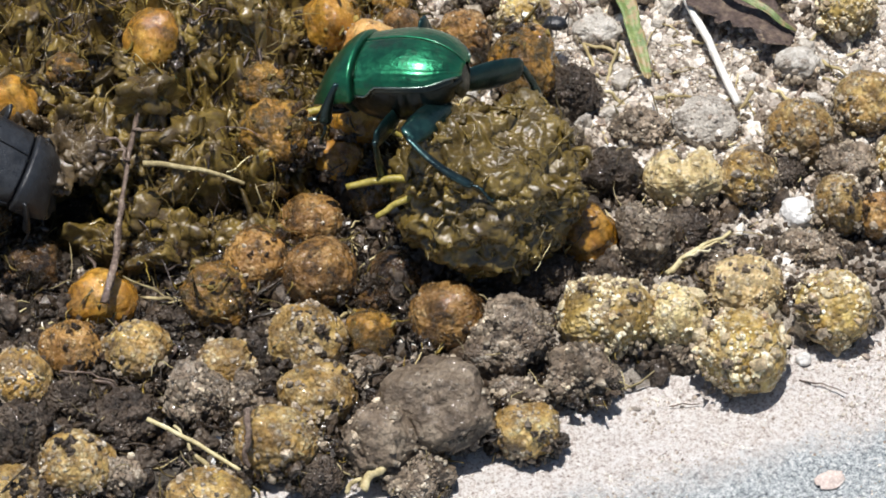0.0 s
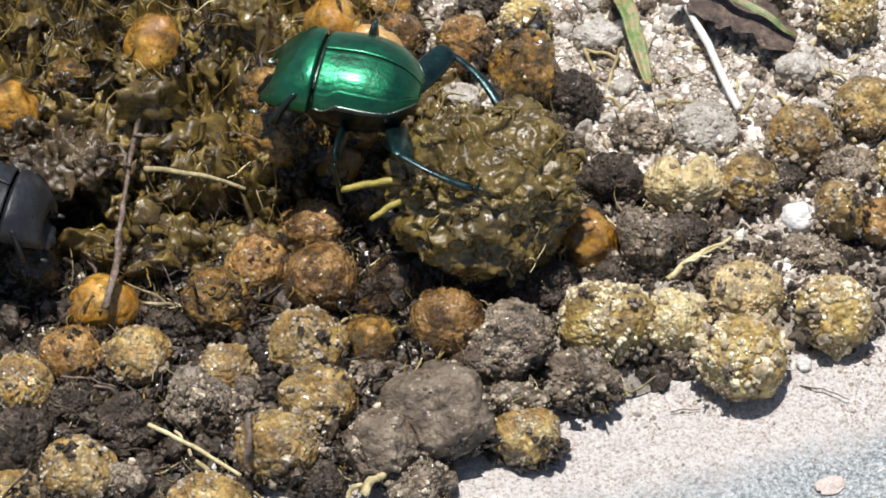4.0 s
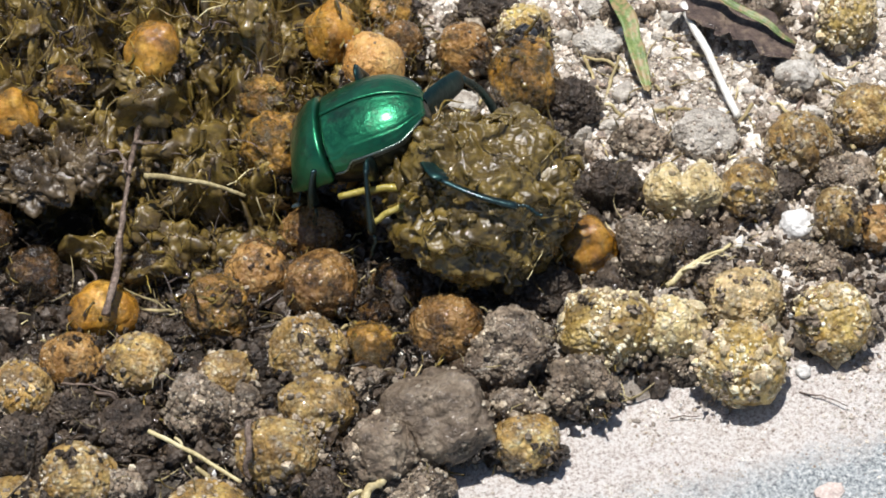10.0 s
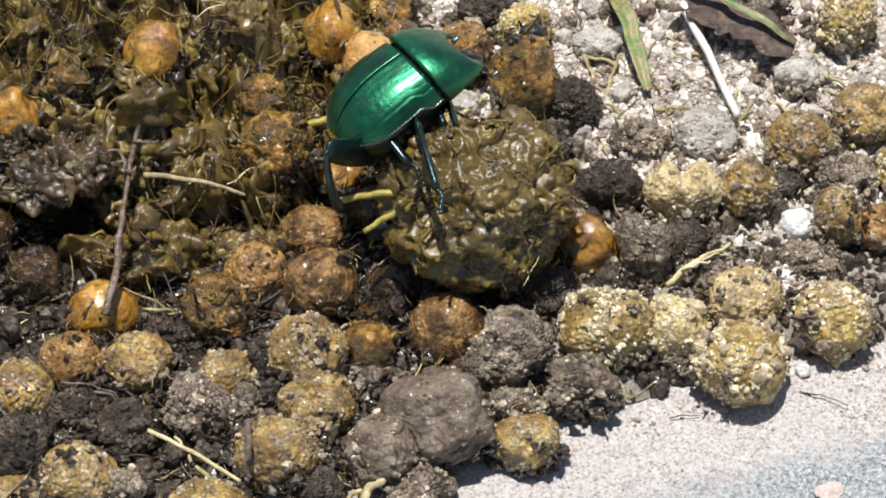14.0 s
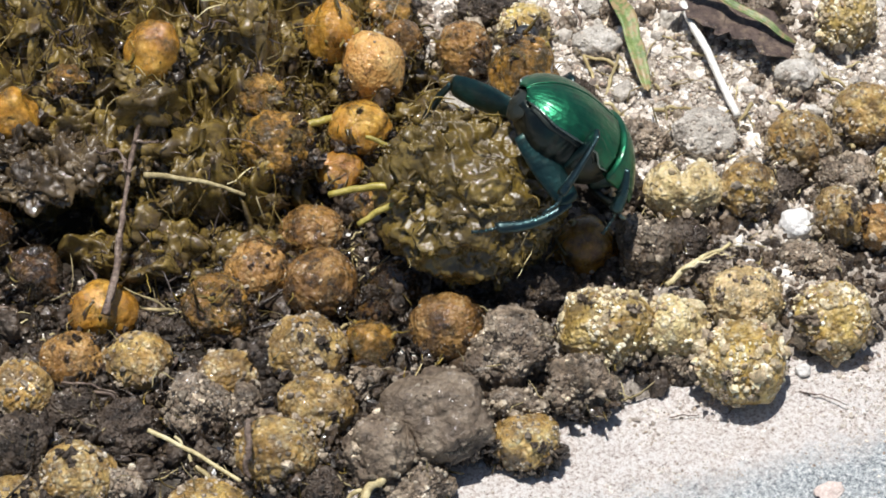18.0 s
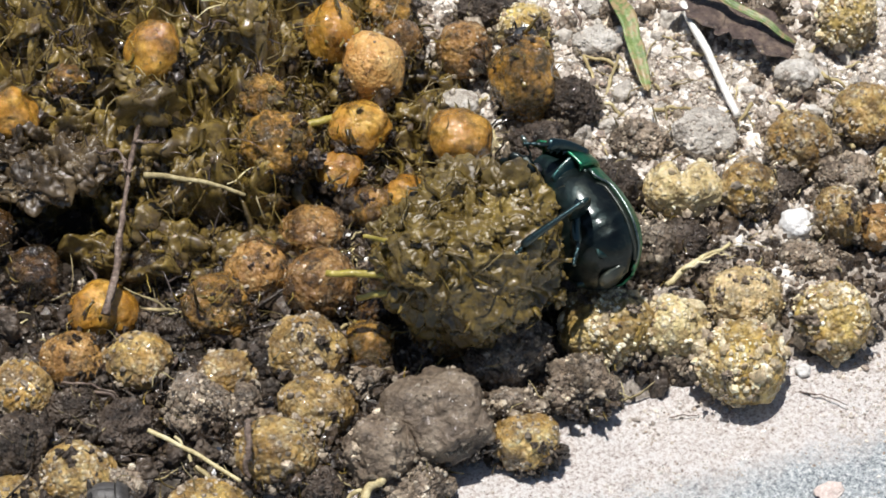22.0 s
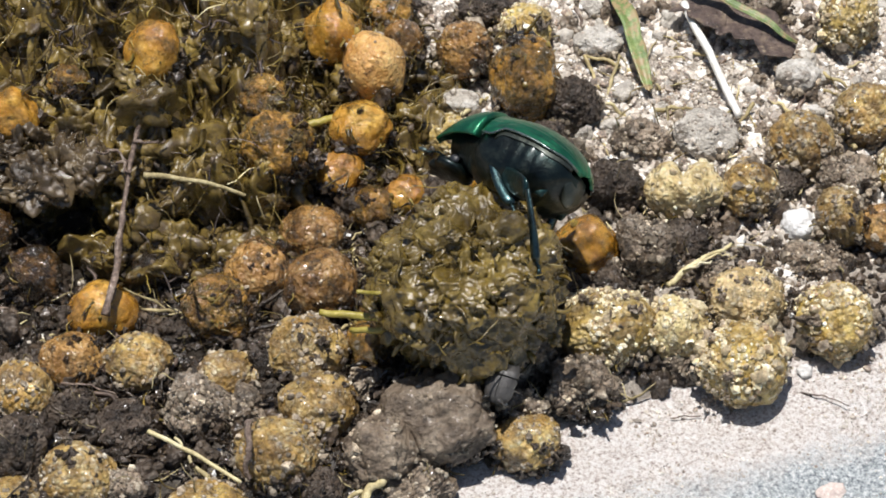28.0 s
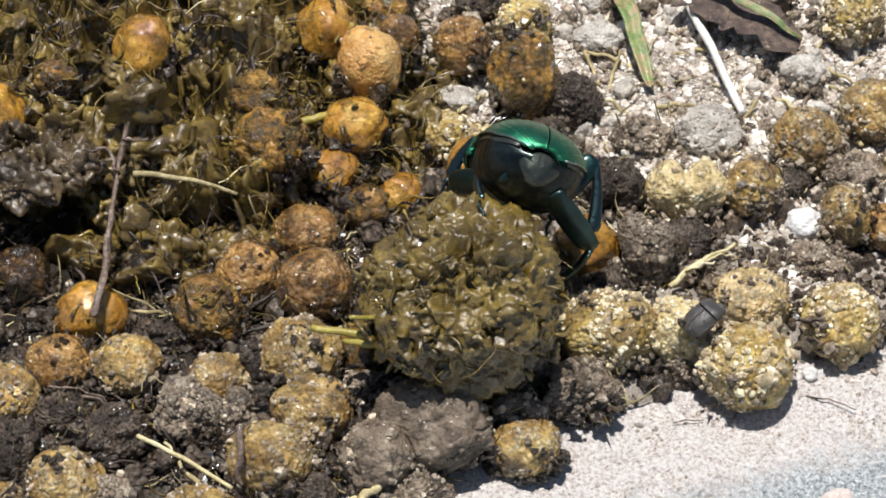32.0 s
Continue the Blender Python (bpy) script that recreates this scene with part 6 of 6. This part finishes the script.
stance(GREEN_KEYS, 25, (14.1, -10.1, 23.4), (77.4, 13.5, 138.0), (-9.9, -4.0, -13.3), (-3.5, -4.5, -8.5), (-8.9, 13.2, -17.0), (1.5, -11.5, -7.0), (12.5, 7.5, -6.0), (12.5, -7.5, -6.0), {("hind", 1): (-0.69, 0.46, -0.56), ("middle", 1): (-0.32, 0.70, -0.63), ("hind", -1): (0.78, -0.34, -0.52)})
stance(GREEN_KEYS, 25.5, (14.1, -10.3, 23.6), (78.3, 13.3, 138.1), (-9.8, -4.5, -13.2), (-3.5, -4.5, -8.5), (-8.8, 10.7, -16.6), (1.5, -11.5, -7.0), (12.5, 7.5, -6.0), (12.5, -7.5, -6.0), {("hind", 1): (-0.70, 0.43, -0.57), ("middle", 1): (-0.40, 0.68, -0.62), ("hind", -1): (0.78, -0.34, -0.52)})
stance(GREEN_KEYS, 27.5, (12.9, -9.7, 24.2), (66.6, 11.3, 141.6), (-3.5, 4.5, -8.5), (-3.5, -4.5, -8.5), (-9.3, 5.4, -14.0), (1.5, -11.5, -7.0), (12.8, -7.4, -6.6), (12.5, -7.5, -6.0), {("front", 1): (0.73, -0.63, 0.27), ("middle", 1): (-0.72, 0.67, -0.14), ("hind", 1): (0.78, 0.34, -0.52), ("hind", -1): (0.78, -0.34, -0.52)})
stance(GREEN_KEYS, 28, (12.5, -9.0, 24.7), (65.7, 11.1, 141.7), (-3.5, 4.5, -8.5), (-3.5, -4.5, -8.5), (-10.1, 3.1, -14.4), (1.5, -11.5, -7.0), (12.1, -7.8, -7.3), (12.5, -7.5, -6.0), {("middle", 1): (-0.82, 0.56, -0.13), ("front", 1): (0.65, -0.73, 0.20), ("hind", 1): (0.78, 0.34, -0.52), ("hind", -1): (0.78, -0.34, -0.52)})
stance(GREEN_KEYS, 29, (10.0, -7.8, 24.5), (69.2, 8.9, 142.8), (-3.5, 4.5, -8.5), (-3.5, -4.5, -8.5), (-10.8, 2.4, -12.3), (1.5, -11.5, -7.0), (-1.7, 9.3, -10.9), (12.5, -7.5, -6.0), {("middle", 1): (-0.85, 0.52, 0.03), ("front", 1): (-0.61, 0.77, -0.18), ("hind", 1): (0.78, 0.34, -0.52), ("hind", -1): (0.78, -0.34, -0.52)})
stance(GREEN_KEYS, 29.5, (10.0, -7.9, 24.7), (60.9, 10.7, 142.2), (-10.6, -7.2, -10.7), (-3.5, -4.5, -8.5), (-10.4, 4.1, -10.6), (1.5, -11.5, -7.0), (4.5, 2.2, -9.4), (12.5, -7.5, -6.0), {("middle", 1): (-0.73, 0.66, 0.19), ("hind", 1): (-0.99, 0.04, -0.14), ("front", 1): (0.52, 0.80, 0.30), ("hind", -1): (0.78, -0.34, -0.52)})
stance(GREEN_KEYS, 30, (8.9, -6.8, 25.8), (47.1, 10.2, 148.8), (-11.3, -4.0, -14.2), (-3.5, -4.5, -8.5), (-10.1, 7.0, -9.7), (1.5, -11.5, -7.0), (10.1, -5.0, -10.9), (12.5, -7.5, -6.0), {("hind", 1): (-0.96, 0.17, -0.24), ("middle", 1): (-0.59, 0.72, 0.37), ("front", 1): (0.61, -0.79, 0.03), ("hind", -1): (0.78, -0.34, -0.52)})
stance(GREEN_KEYS, 30.25, (4.7, -6.4, 27.2), (25.5, 50.9, 103.0), (-3.5, 4.5, -8.5), (9.7, -11.6, -14.1), (8.9, -4.3, -14.7), (1.5, -11.5, -7.0), (12.5, 7.5, -6.0), (12.5, -7.5, -6.0), {("hind", -1): (0.39, -0.90, -0.21), ("middle", 1): (0.97, 0.23, -0.05), ("hind", 1): (0.78, 0.34, -0.52)})
stance(GREEN_KEYS, 30.8, (7.3, -6.5, 27.1), (25.5, 50.9, 103.0), (-3.5, 4.5, -8.5), (9.9, -9.8, -14.5), (9.2, -2.5, -15.0), (1.5, -11.5, -7.0), (12.5, 7.5, -6.0), (12.5, -7.5, -6.0), {("hind", -1): (0.44, -0.86, -0.25), ("middle", 1): (0.92, 0.37, -0.08), ("hind", 1): (0.78, 0.34, -0.52)})
stance(GREEN_KEYS, 31, (9.1, -7.5, 26.2), (25.5, 50.9, 103.0), (-3.5, 4.5, -8.5), (10.0, -8.4, -13.9), (9.3, -1.1, -14.5), (1.5, -11.5, -7.0), (12.5, 7.5, -6.0), (12.5, -7.5, -6.0), {("hind", -1): (0.48, -0.84, -0.23), ("middle", 1): (0.88, 0.47, -0.03), ("hind", 1): (0.78, 0.34, -0.52)})
stance(GREEN_KEYS, 32, (11.3, -9.1, 25.8), (34.8, 49.8, 107.4), (-3.5, 4.5, -8.5), (12.2, -8.3, -13.8), (9.3, -0.3, -13.6), (1.5, -11.5, -7.0), (12.5, 7.5, -6.0), (12.5, -7.5, -6.0), {("hind", -1): (0.57, -0.75, -0.35), ("middle", 1): (0.89, 0.46, 0.06), ("hind", 1): (0.78, 0.34, -0.52)})
stance(BLACK_KEYS, 0, (-60.7, -1.4, 18.0), (5.9, 26.7, -9.6), (-7.6, 7.1, -5), (-7.6, -7.1, -5), (1.3, 9.7, -5.9), (1.3, -9.7, -5.9), (10.5, 6.3, -5), (10.5, -6.3, -5))
stance(BLACK_KEYS, 0.5, (-54.9, -3.9, 18.0), (-3, 4, -4.5), (-7.6, 7.1, -5), (-7.6, -7.1, -5), (1.3, 9.7, -5.9), (1.3, -9.7, -5.9), (10.5, 6.3, -5), (10.5, -6.3, -5))
stance(BLACK_KEYS, 1, (-55.5, -5.6, 18.0), (-7.2, 19, -32.7), (-7.6, 7.1, -5), (-7.6, -7.1, -5), (1.3, 9.7, -5.9), (1.3, -9.7, -5.9), (10.5, 6.3, -5), (10.5, -6.3, -5))
stance(BLACK_KEYS, 1.5, (-54.0, -7.2, 18.0), (-5.2, 19.8, -23.6), (-7.6, 7.1, -5), (-7.6, -7.1, -5), (1.3, 9.7, -5.9), (1.3, -9.7, -5.9), (10.5, 6.3, -5), (10.5, -6.3, -5))
stance(BLACK_KEYS, 2, (-51.7, -8.8, 18.0), (-5.2, 19.8, -23.6), (-7.6, 7.1, -5), (-7.6, -7.1, -5), (1.3, 9.7, -5.9), (1.3, -9.7, -5.9), (10.5, 6.3, -5), (10.5, -6.3, -5))
stance(BLACK_KEYS, 2.5, (-52.6, -8.2, 18.0), (-5.3, 20.2, -24.1), (-7.6, 7.1, -5), (-7.6, -7.1, -5), (1.3, 9.7, -5.9), (1.3, -9.7, -5.9), (10.5, 6.3, -5), (10.5, -6.3, -5))
stance(BLACK_KEYS, 3, (-54.7, -7.6, 18.0), (-4.9, 17.4, -20.4), (-7.6, 7.1, -5), (-7.6, -7.1, -5), (1.3, 9.7, -5.9), (1.3, -9.7, -5.9), (10.5, 6.3, -5), (10.5, -6.3, -5))
stance(BLACK_KEYS, 3.5, (-58.0, -8.0, 18.0), (-3.5, 13.6, -15.6), (-7.6, 7.1, -5), (-7.6, -7.1, -5), (1.3, 9.7, -5.9), (1.3, -9.7, -5.9), (10.5, 6.3, -5), (10.5, -6.3, -5))
stance(BLACK_KEYS, 5.5, (-73.0, -4.0, 16.0), (-0.3, 4.8, -5.3), (-7.6, 7.1, -5), (-7.6, -7.1, -5), (1.3, 9.7, -5.9), (1.3, -9.7, -5.9), (10.5, 6.3, -5), (10.5, -6.3, -5))
stance(BLACK_KEYS, 8, (-76.0, -2.0, 15.0), (0.2, 4.8, -5.3), (-7.6, 7.1, -5), (-7.6, -7.1, -5), (1.3, 9.7, -5.9), (1.3, -9.7, -5.9), (10.5, 6.3, -5), (10.5, -6.3, -5))
stance(BLACK_KEYS, 32, (-76.0, -2.0, 15.0), (0.2, 4.8, -5.3), (-7.6, 7.1, -5), (-7.6, -7.1, -5), (1.3, 9.7, -5.9), (1.3, -9.7, -5.9), (10.5, 6.3, -5), (10.5, -6.3, -5))
stance(SMALL_KEYS, 0, (-59.7, -49.3, 3.5), (-3, -3.8, 4.3), (-1.8, 1.7, -1.2), (-1.8, -1.7, -1.2), (0.3, 2.3, -1.4), (0.3, -2.3, -1.4), (2.5, 1.5, -1.2), (2.5, -1.5, -1.2))
stance(SMALL_KEYS, 20, (-59.4, -47.1, 3.5), (-3, -3.8, 4.3), (-1.8, 1.7, -1.2), (-1.8, -1.7, -1.2), (0.3, 2.3, -1.4), (0.3, -2.3, -1.4), (2.5, 1.5, -1.2), (2.5, -1.5, -1.2))
stance(SMALL_KEYS, 22, (-42.6, -48.8, 8), (-3, -3.8, 4.3), (-1.8, 1.7, -1.2), (-1.8, -1.7, -1.2), (0.3, 2.3, -1.4), (0.3, -2.3, -1.4), (2.5, 1.5, -1.2), (2.5, -1.5, -1.2))
stance(SMALL_KEYS, 23, (-33.3, -47.2, 8), (-3, -1.9, 2.1), (-1.8, 1.7, -1.2), (-1.8, -1.7, -1.2), (0.3, 2.3, -1.4), (0.3, -2.3, -1.4), (2.5, 1.5, -1.2), (2.5, -1.5, -1.2))
stance(SMALL_KEYS, 24.5, (-20.7, -47.2, 9.5), (-3, -3.8, 4.3), (-1.8, 1.7, -1.2), (-1.8, -1.7, -1.2), (0.3, 2.3, -1.4), (0.3, -2.3, -1.4), (2.5, 1.5, -1.2), (2.5, -1.5, -1.2))
stance(SMALL_KEYS, 25, (-13, -45.4, 8), (-3, -5.7, 6.4), (-1.8, 1.7, -1.2), (-1.8, -1.7, -1.2), (0.3, 2.3, -1.4), (0.3, -2.3, -1.4), (2.5, 1.5, -1.2), (2.5, -1.5, -1.2))
stance(SMALL_KEYS, 25.5, (-10.6, -46.5, 10), (-3, -7.5, 8.5), (-1.8, 1.7, -1.2), (-1.8, -1.7, -1.2), (0.3, 2.3, -1.4), (0.3, -2.3, -1.4), (2.5, 1.5, -1.2), (2.5, -1.5, -1.2))
stance(SMALL_KEYS, 27.5, (4.7, -35.8, 11), (-3.4, -35.7, 24), (-1.8, 1.7, -1.2), (-1.8, -1.7, -1.2), (0.3, 2.3, -1.4), (0.3, -2.3, -1.4), (2.5, 1.5, -1.2), (2.5, -1.5, -1.2))
stance(SMALL_KEYS, 28, (7.1, -33.8, 11), (-1.7, -39.4, 65.8), (-1.8, 1.7, -1.2), (-1.8, -1.7, -1.2), (0.3, 2.3, -1.4), (0.3, -2.3, -1.4), (2.5, 1.5, -1.2), (2.5, -1.5, -1.2))
stance(SMALL_KEYS, 28.5, (8.5, -32.6, 10.5), (-2.8, -28.2, 36.6), (-1.8, 1.7, -1.2), (-1.8, -1.7, -1.2), (0.3, 2.3, -1.4), (0.3, -2.3, -1.4), (2.5, 1.5, -1.2), (2.5, -1.5, -1.2))
stance(SMALL_KEYS, 29, (10.2, -30.9, 10), (-3, -13.6, 15.6), (-1.8, 1.7, -1.2), (-1.8, -1.7, -1.2), (0.3, 2.3, -1.4), (0.3, -2.3, -1.4), (2.5, 1.5, -1.2), (2.5, -1.5, -1.2))
stance(SMALL_KEYS, 29.5, (11.1, -30.1, 10), (-3, -9.3, 10.5), (-1.8, 1.7, -1.2), (-1.8, -1.7, -1.2), (0.3, 2.3, -1.4), (0.3, -2.3, -1.4), (2.5, 1.5, -1.2), (2.5, -1.5, -1.2))
stance(SMALL_KEYS, 30, (15, -29.8, 9), (-3, -0, 0), (-1.8, 1.7, -1.2), (-1.8, -1.7, -1.2), (0.3, 2.3, -1.4), (0.3, -2.3, -1.4), (2.5, 1.5, -1.2), (2.5, -1.5, -1.2))
stance(SMALL_KEYS, 30.5, (18.9, -31.5, 7.5), (-3, 7.5, -8.5), (-1.8, 1.7, -1.2), (-1.8, -1.7, -1.2), (0.3, 2.3, -1.4), (0.3, -2.3, -1.4), (2.5, 1.5, -1.2), (2.5, -1.5, -1.2))
stance(SMALL_KEYS, 31, (22.5, -27.2, 5), (-3, -15.8, 18.3), (-1.8, 1.7, -1.2), (-1.8, -1.7, -1.2), (0.3, 2.3, -1.4), (0.3, -2.3, -1.4), (2.5, 1.5, -1.2), (2.5, -1.5, -1.2))
stance(SMALL_KEYS, 31.5, (25.1, -25.9, 5), (-2.9, -20.8, 24.9), (-1.8, 1.7, -1.2), (-1.8, -1.7, -1.2), (0.3, 2.3, -1.4), (0.3, -2.3, -1.4), (2.5, 1.5, -1.2), (2.5, -1.5, -1.2))
stance(SMALL_KEYS, 32, (32.4, -21.5, 10), (-2.8, -28.2, 36.6), (-1.8, 1.7, -1.2), (-1.8, -1.7, -1.2), (0.3, 2.3, -1.4), (0.3, -2.3, -1.4), (2.5, 1.5, -1.2), (2.5, -1.5, -1.2))
stance(TINY_KEYS, 0, (16.2, 33.7, 7.3), (3, -3.8, 175.7), (-1.4, 1.4, -1), (-1.4, -1.4, -1), (0.2, 1.8, -1.1), (0.2, -1.8, -1.1), (2, 1.2, -1), (2, -1.2, -1))
stance(TINY_KEYS, 2, (13.4, 34.4, 7.3), (3, 12.2, -166.1), (-1.4, 1.4, -1), (-1.4, -1.4, -1), (0.2, 1.8, -1.1), (0.2, -1.8, -1.1), (2, 1.2, -1), (2, -1.2, -1))
stance(TINY_KEYS, 6, (12.6, 33.8, 7.3), (3, 12.2, -166.1), (-1.4, 1.4, -1), (-1.4, -1.4, -1), (0.2, 1.8, -1.1), (0.2, -1.8, -1.1), (2, 1.2, -1), (2, -1.2, -1))
stance(TINY_KEYS, 9, (12.2, 34.1, 7.3), (3, -3.8, 175.7), (-1.4, 1.4, -1), (-1.4, -1.4, -1), (0.2, 1.8, -1.1), (0.2, -1.8, -1.1), (2, 1.2, -1), (2, -1.2, -1))
stance(TINY_KEYS, 13, (12, 34.6, 7.3), (-3, -3.8, 4.3), (-1.4, 1.4, -1), (-1.4, -1.4, -1), (0.2, 1.8, -1.1), (0.2, -1.8, -1.1), (2, 1.2, -1), (2, -1.2, -1))
stance(TINY_KEYS, 19, (11.2, 34.3, 7.3), (-3, 3.8, -4.3), (-1.4, 1.4, -1), (-1.4, -1.4, -1), (0.2, 1.8, -1.1), (0.2, -1.8, -1.1), (2, 1.2, -1), (2, -1.2, -1))
stance(TINY_KEYS, 32, (11, 32.9, 7.3), (-3, 3.8, -4.3), (-1.4, 1.4, -1), (-1.4, -1.4, -1), (0.2, 1.8, -1.1), (0.2, -1.8, -1.1), (2, 1.2, -1), (2, -1.2, -1))


def motions():
    walk(ball, [
        (0, pose(0.0064, -0.0032, 0.0135, 0, 0, 0)),
        (1, pose(0.0069, -0.0030, 0.0135, 0, 0, 0)),
        (2, pose(0.0061, -0.0030, 0.0135, 0, 0, 0)),
        (3, pose(0.0058, -0.0030, 0.0135, -2, 0, 0)),
        (5.5, pose(0.0050, -0.0033, 0.0135, -4, 0, 0)),
        (6, pose(0.0048, -0.0032, 0.0135, -4, 0, 0)),
        (7, pose(0.0047, -0.0029, 0.0135, -5, 0, 0)),
        (9, pose(0.0052, -0.0030, 0.0135, -4, 0, 0)),
        (10, pose(0.0053, -0.0031, 0.0135, -4, 0, 0)),
        (12, pose(0.0048, -0.0035, 0.0135, -4, 0, 0)),
        (13, pose(0.0046, -0.0035, 0.0135, -3, 0, 0)),
        (14, pose(0.0048, -0.0040, 0.0135, -2, 0, 0)),
        (14.5, pose(0.0048, -0.0040, 0.0135, -2, 0, 0)),
        (16.5, pose(0.0048, -0.0032, 0.0135, 0, 0, 0)),
        (17, pose(0.0048, -0.0030, 0.0135, 0, 0, 0)),
        (18, pose(0.0040, -0.0025, 0.0135, 0, 0, 0)),
        (19, pose(0.0028, -0.0015, 0.0135, 0, 0, 0)),
        (20, pose(0.0027, -0.0005, 0.0135, 4, 0, 0)),
        (20.2, pose(0.0031, -0.0033, 0.0143, 12, 0, 0)),
        (20.4, pose(0.0038, -0.0074, 0.0152, 26, 0, 0)),
        (20.6, pose(0.0041, -0.0098, 0.0160, 34, 0, 0)),
        (21, pose(0.0036, -0.0116, 0.0163, 42, 0, 0)),
        (21.5, pose(0.0038, -0.0134, 0.0166, 48, 0, 0)),
        (22, pose(0.0040, -0.0152, 0.0170, 52, 0, 0)),
        (22.5, pose(0.0041, -0.0160, 0.0170, 55, 0, 0)),
        (23, pose(0.0041, -0.0163, 0.0169, 56, 0, 0)),
        (23.8, pose(0.0035, -0.0176, 0.0169, 60, 0, 0)),
        (24.5, pose(0.0028, -0.0190, 0.0169, 64, 0, 0)),
        (25.5, pose(0.0029, -0.0199, 0.0168, 67, 0, 0)),
        (27.5, pose(0.0035, -0.0208, 0.0167, 70, 0, 0)),
        (28, pose(0.0032, -0.0207, 0.0167, 70, 0, 0)),
        (29, pose(0.0036, -0.0194, 0.0166, 70, 0, 0)),
        (30, pose(0.0033, -0.0202, 0.0166, 72, 0, 0)),
        (31, pose(0.0027, -0.0215, 0.0166, 76, 0, 0)),
        (32, pose(0.0030, -0.0226, 0.0165, 80, 0, 0)),
    ])
    walk(loose_stone, [
        (0, pose(0.0054, -0.0002, 0.0145, 0, 20, 0)),
        (20, pose(0.0017, 0.0025, 0.0145, 10, 20, 0)),
        (20.4, pose(0.0016, 0.0124, 0.0130, 25, 20, 0)),
        (21.2, pose(0.0009, 0.0127, 0.0120, 40, 20, 0)),
        (21.8, pose(0.0015, 0.0128, 0.0100, 60, 20, 0)),
        (22.2, pose(0.0039, 0.0130, 0.0070, 80, 20, 0)),
        (22.6, pose(0.0051, 0.0096, 0.0055, 110, 20, 0)),
        (32, pose(0.0053, 0.0093, 0.0055, 110, 20, 0)),
    ])
    for thing, legs, keys in ((green_beetle, green_legs, GREEN_KEYS), (black_beetle, black_legs, BLACK_KEYS), (small_beetle, small_legs, SMALL_KEYS), (tiny_beetle, tiny_legs, TINY_KEYS)):
        walk(thing, [(t, body) for t, body, feet, bends in keys])
        for leg, (thigh_rows, shin_rows) in step_rows(legs, keys).items():
            walk(legs[leg][0], thigh_rows)
            walk(legs[leg][1], shin_rows)


motions()
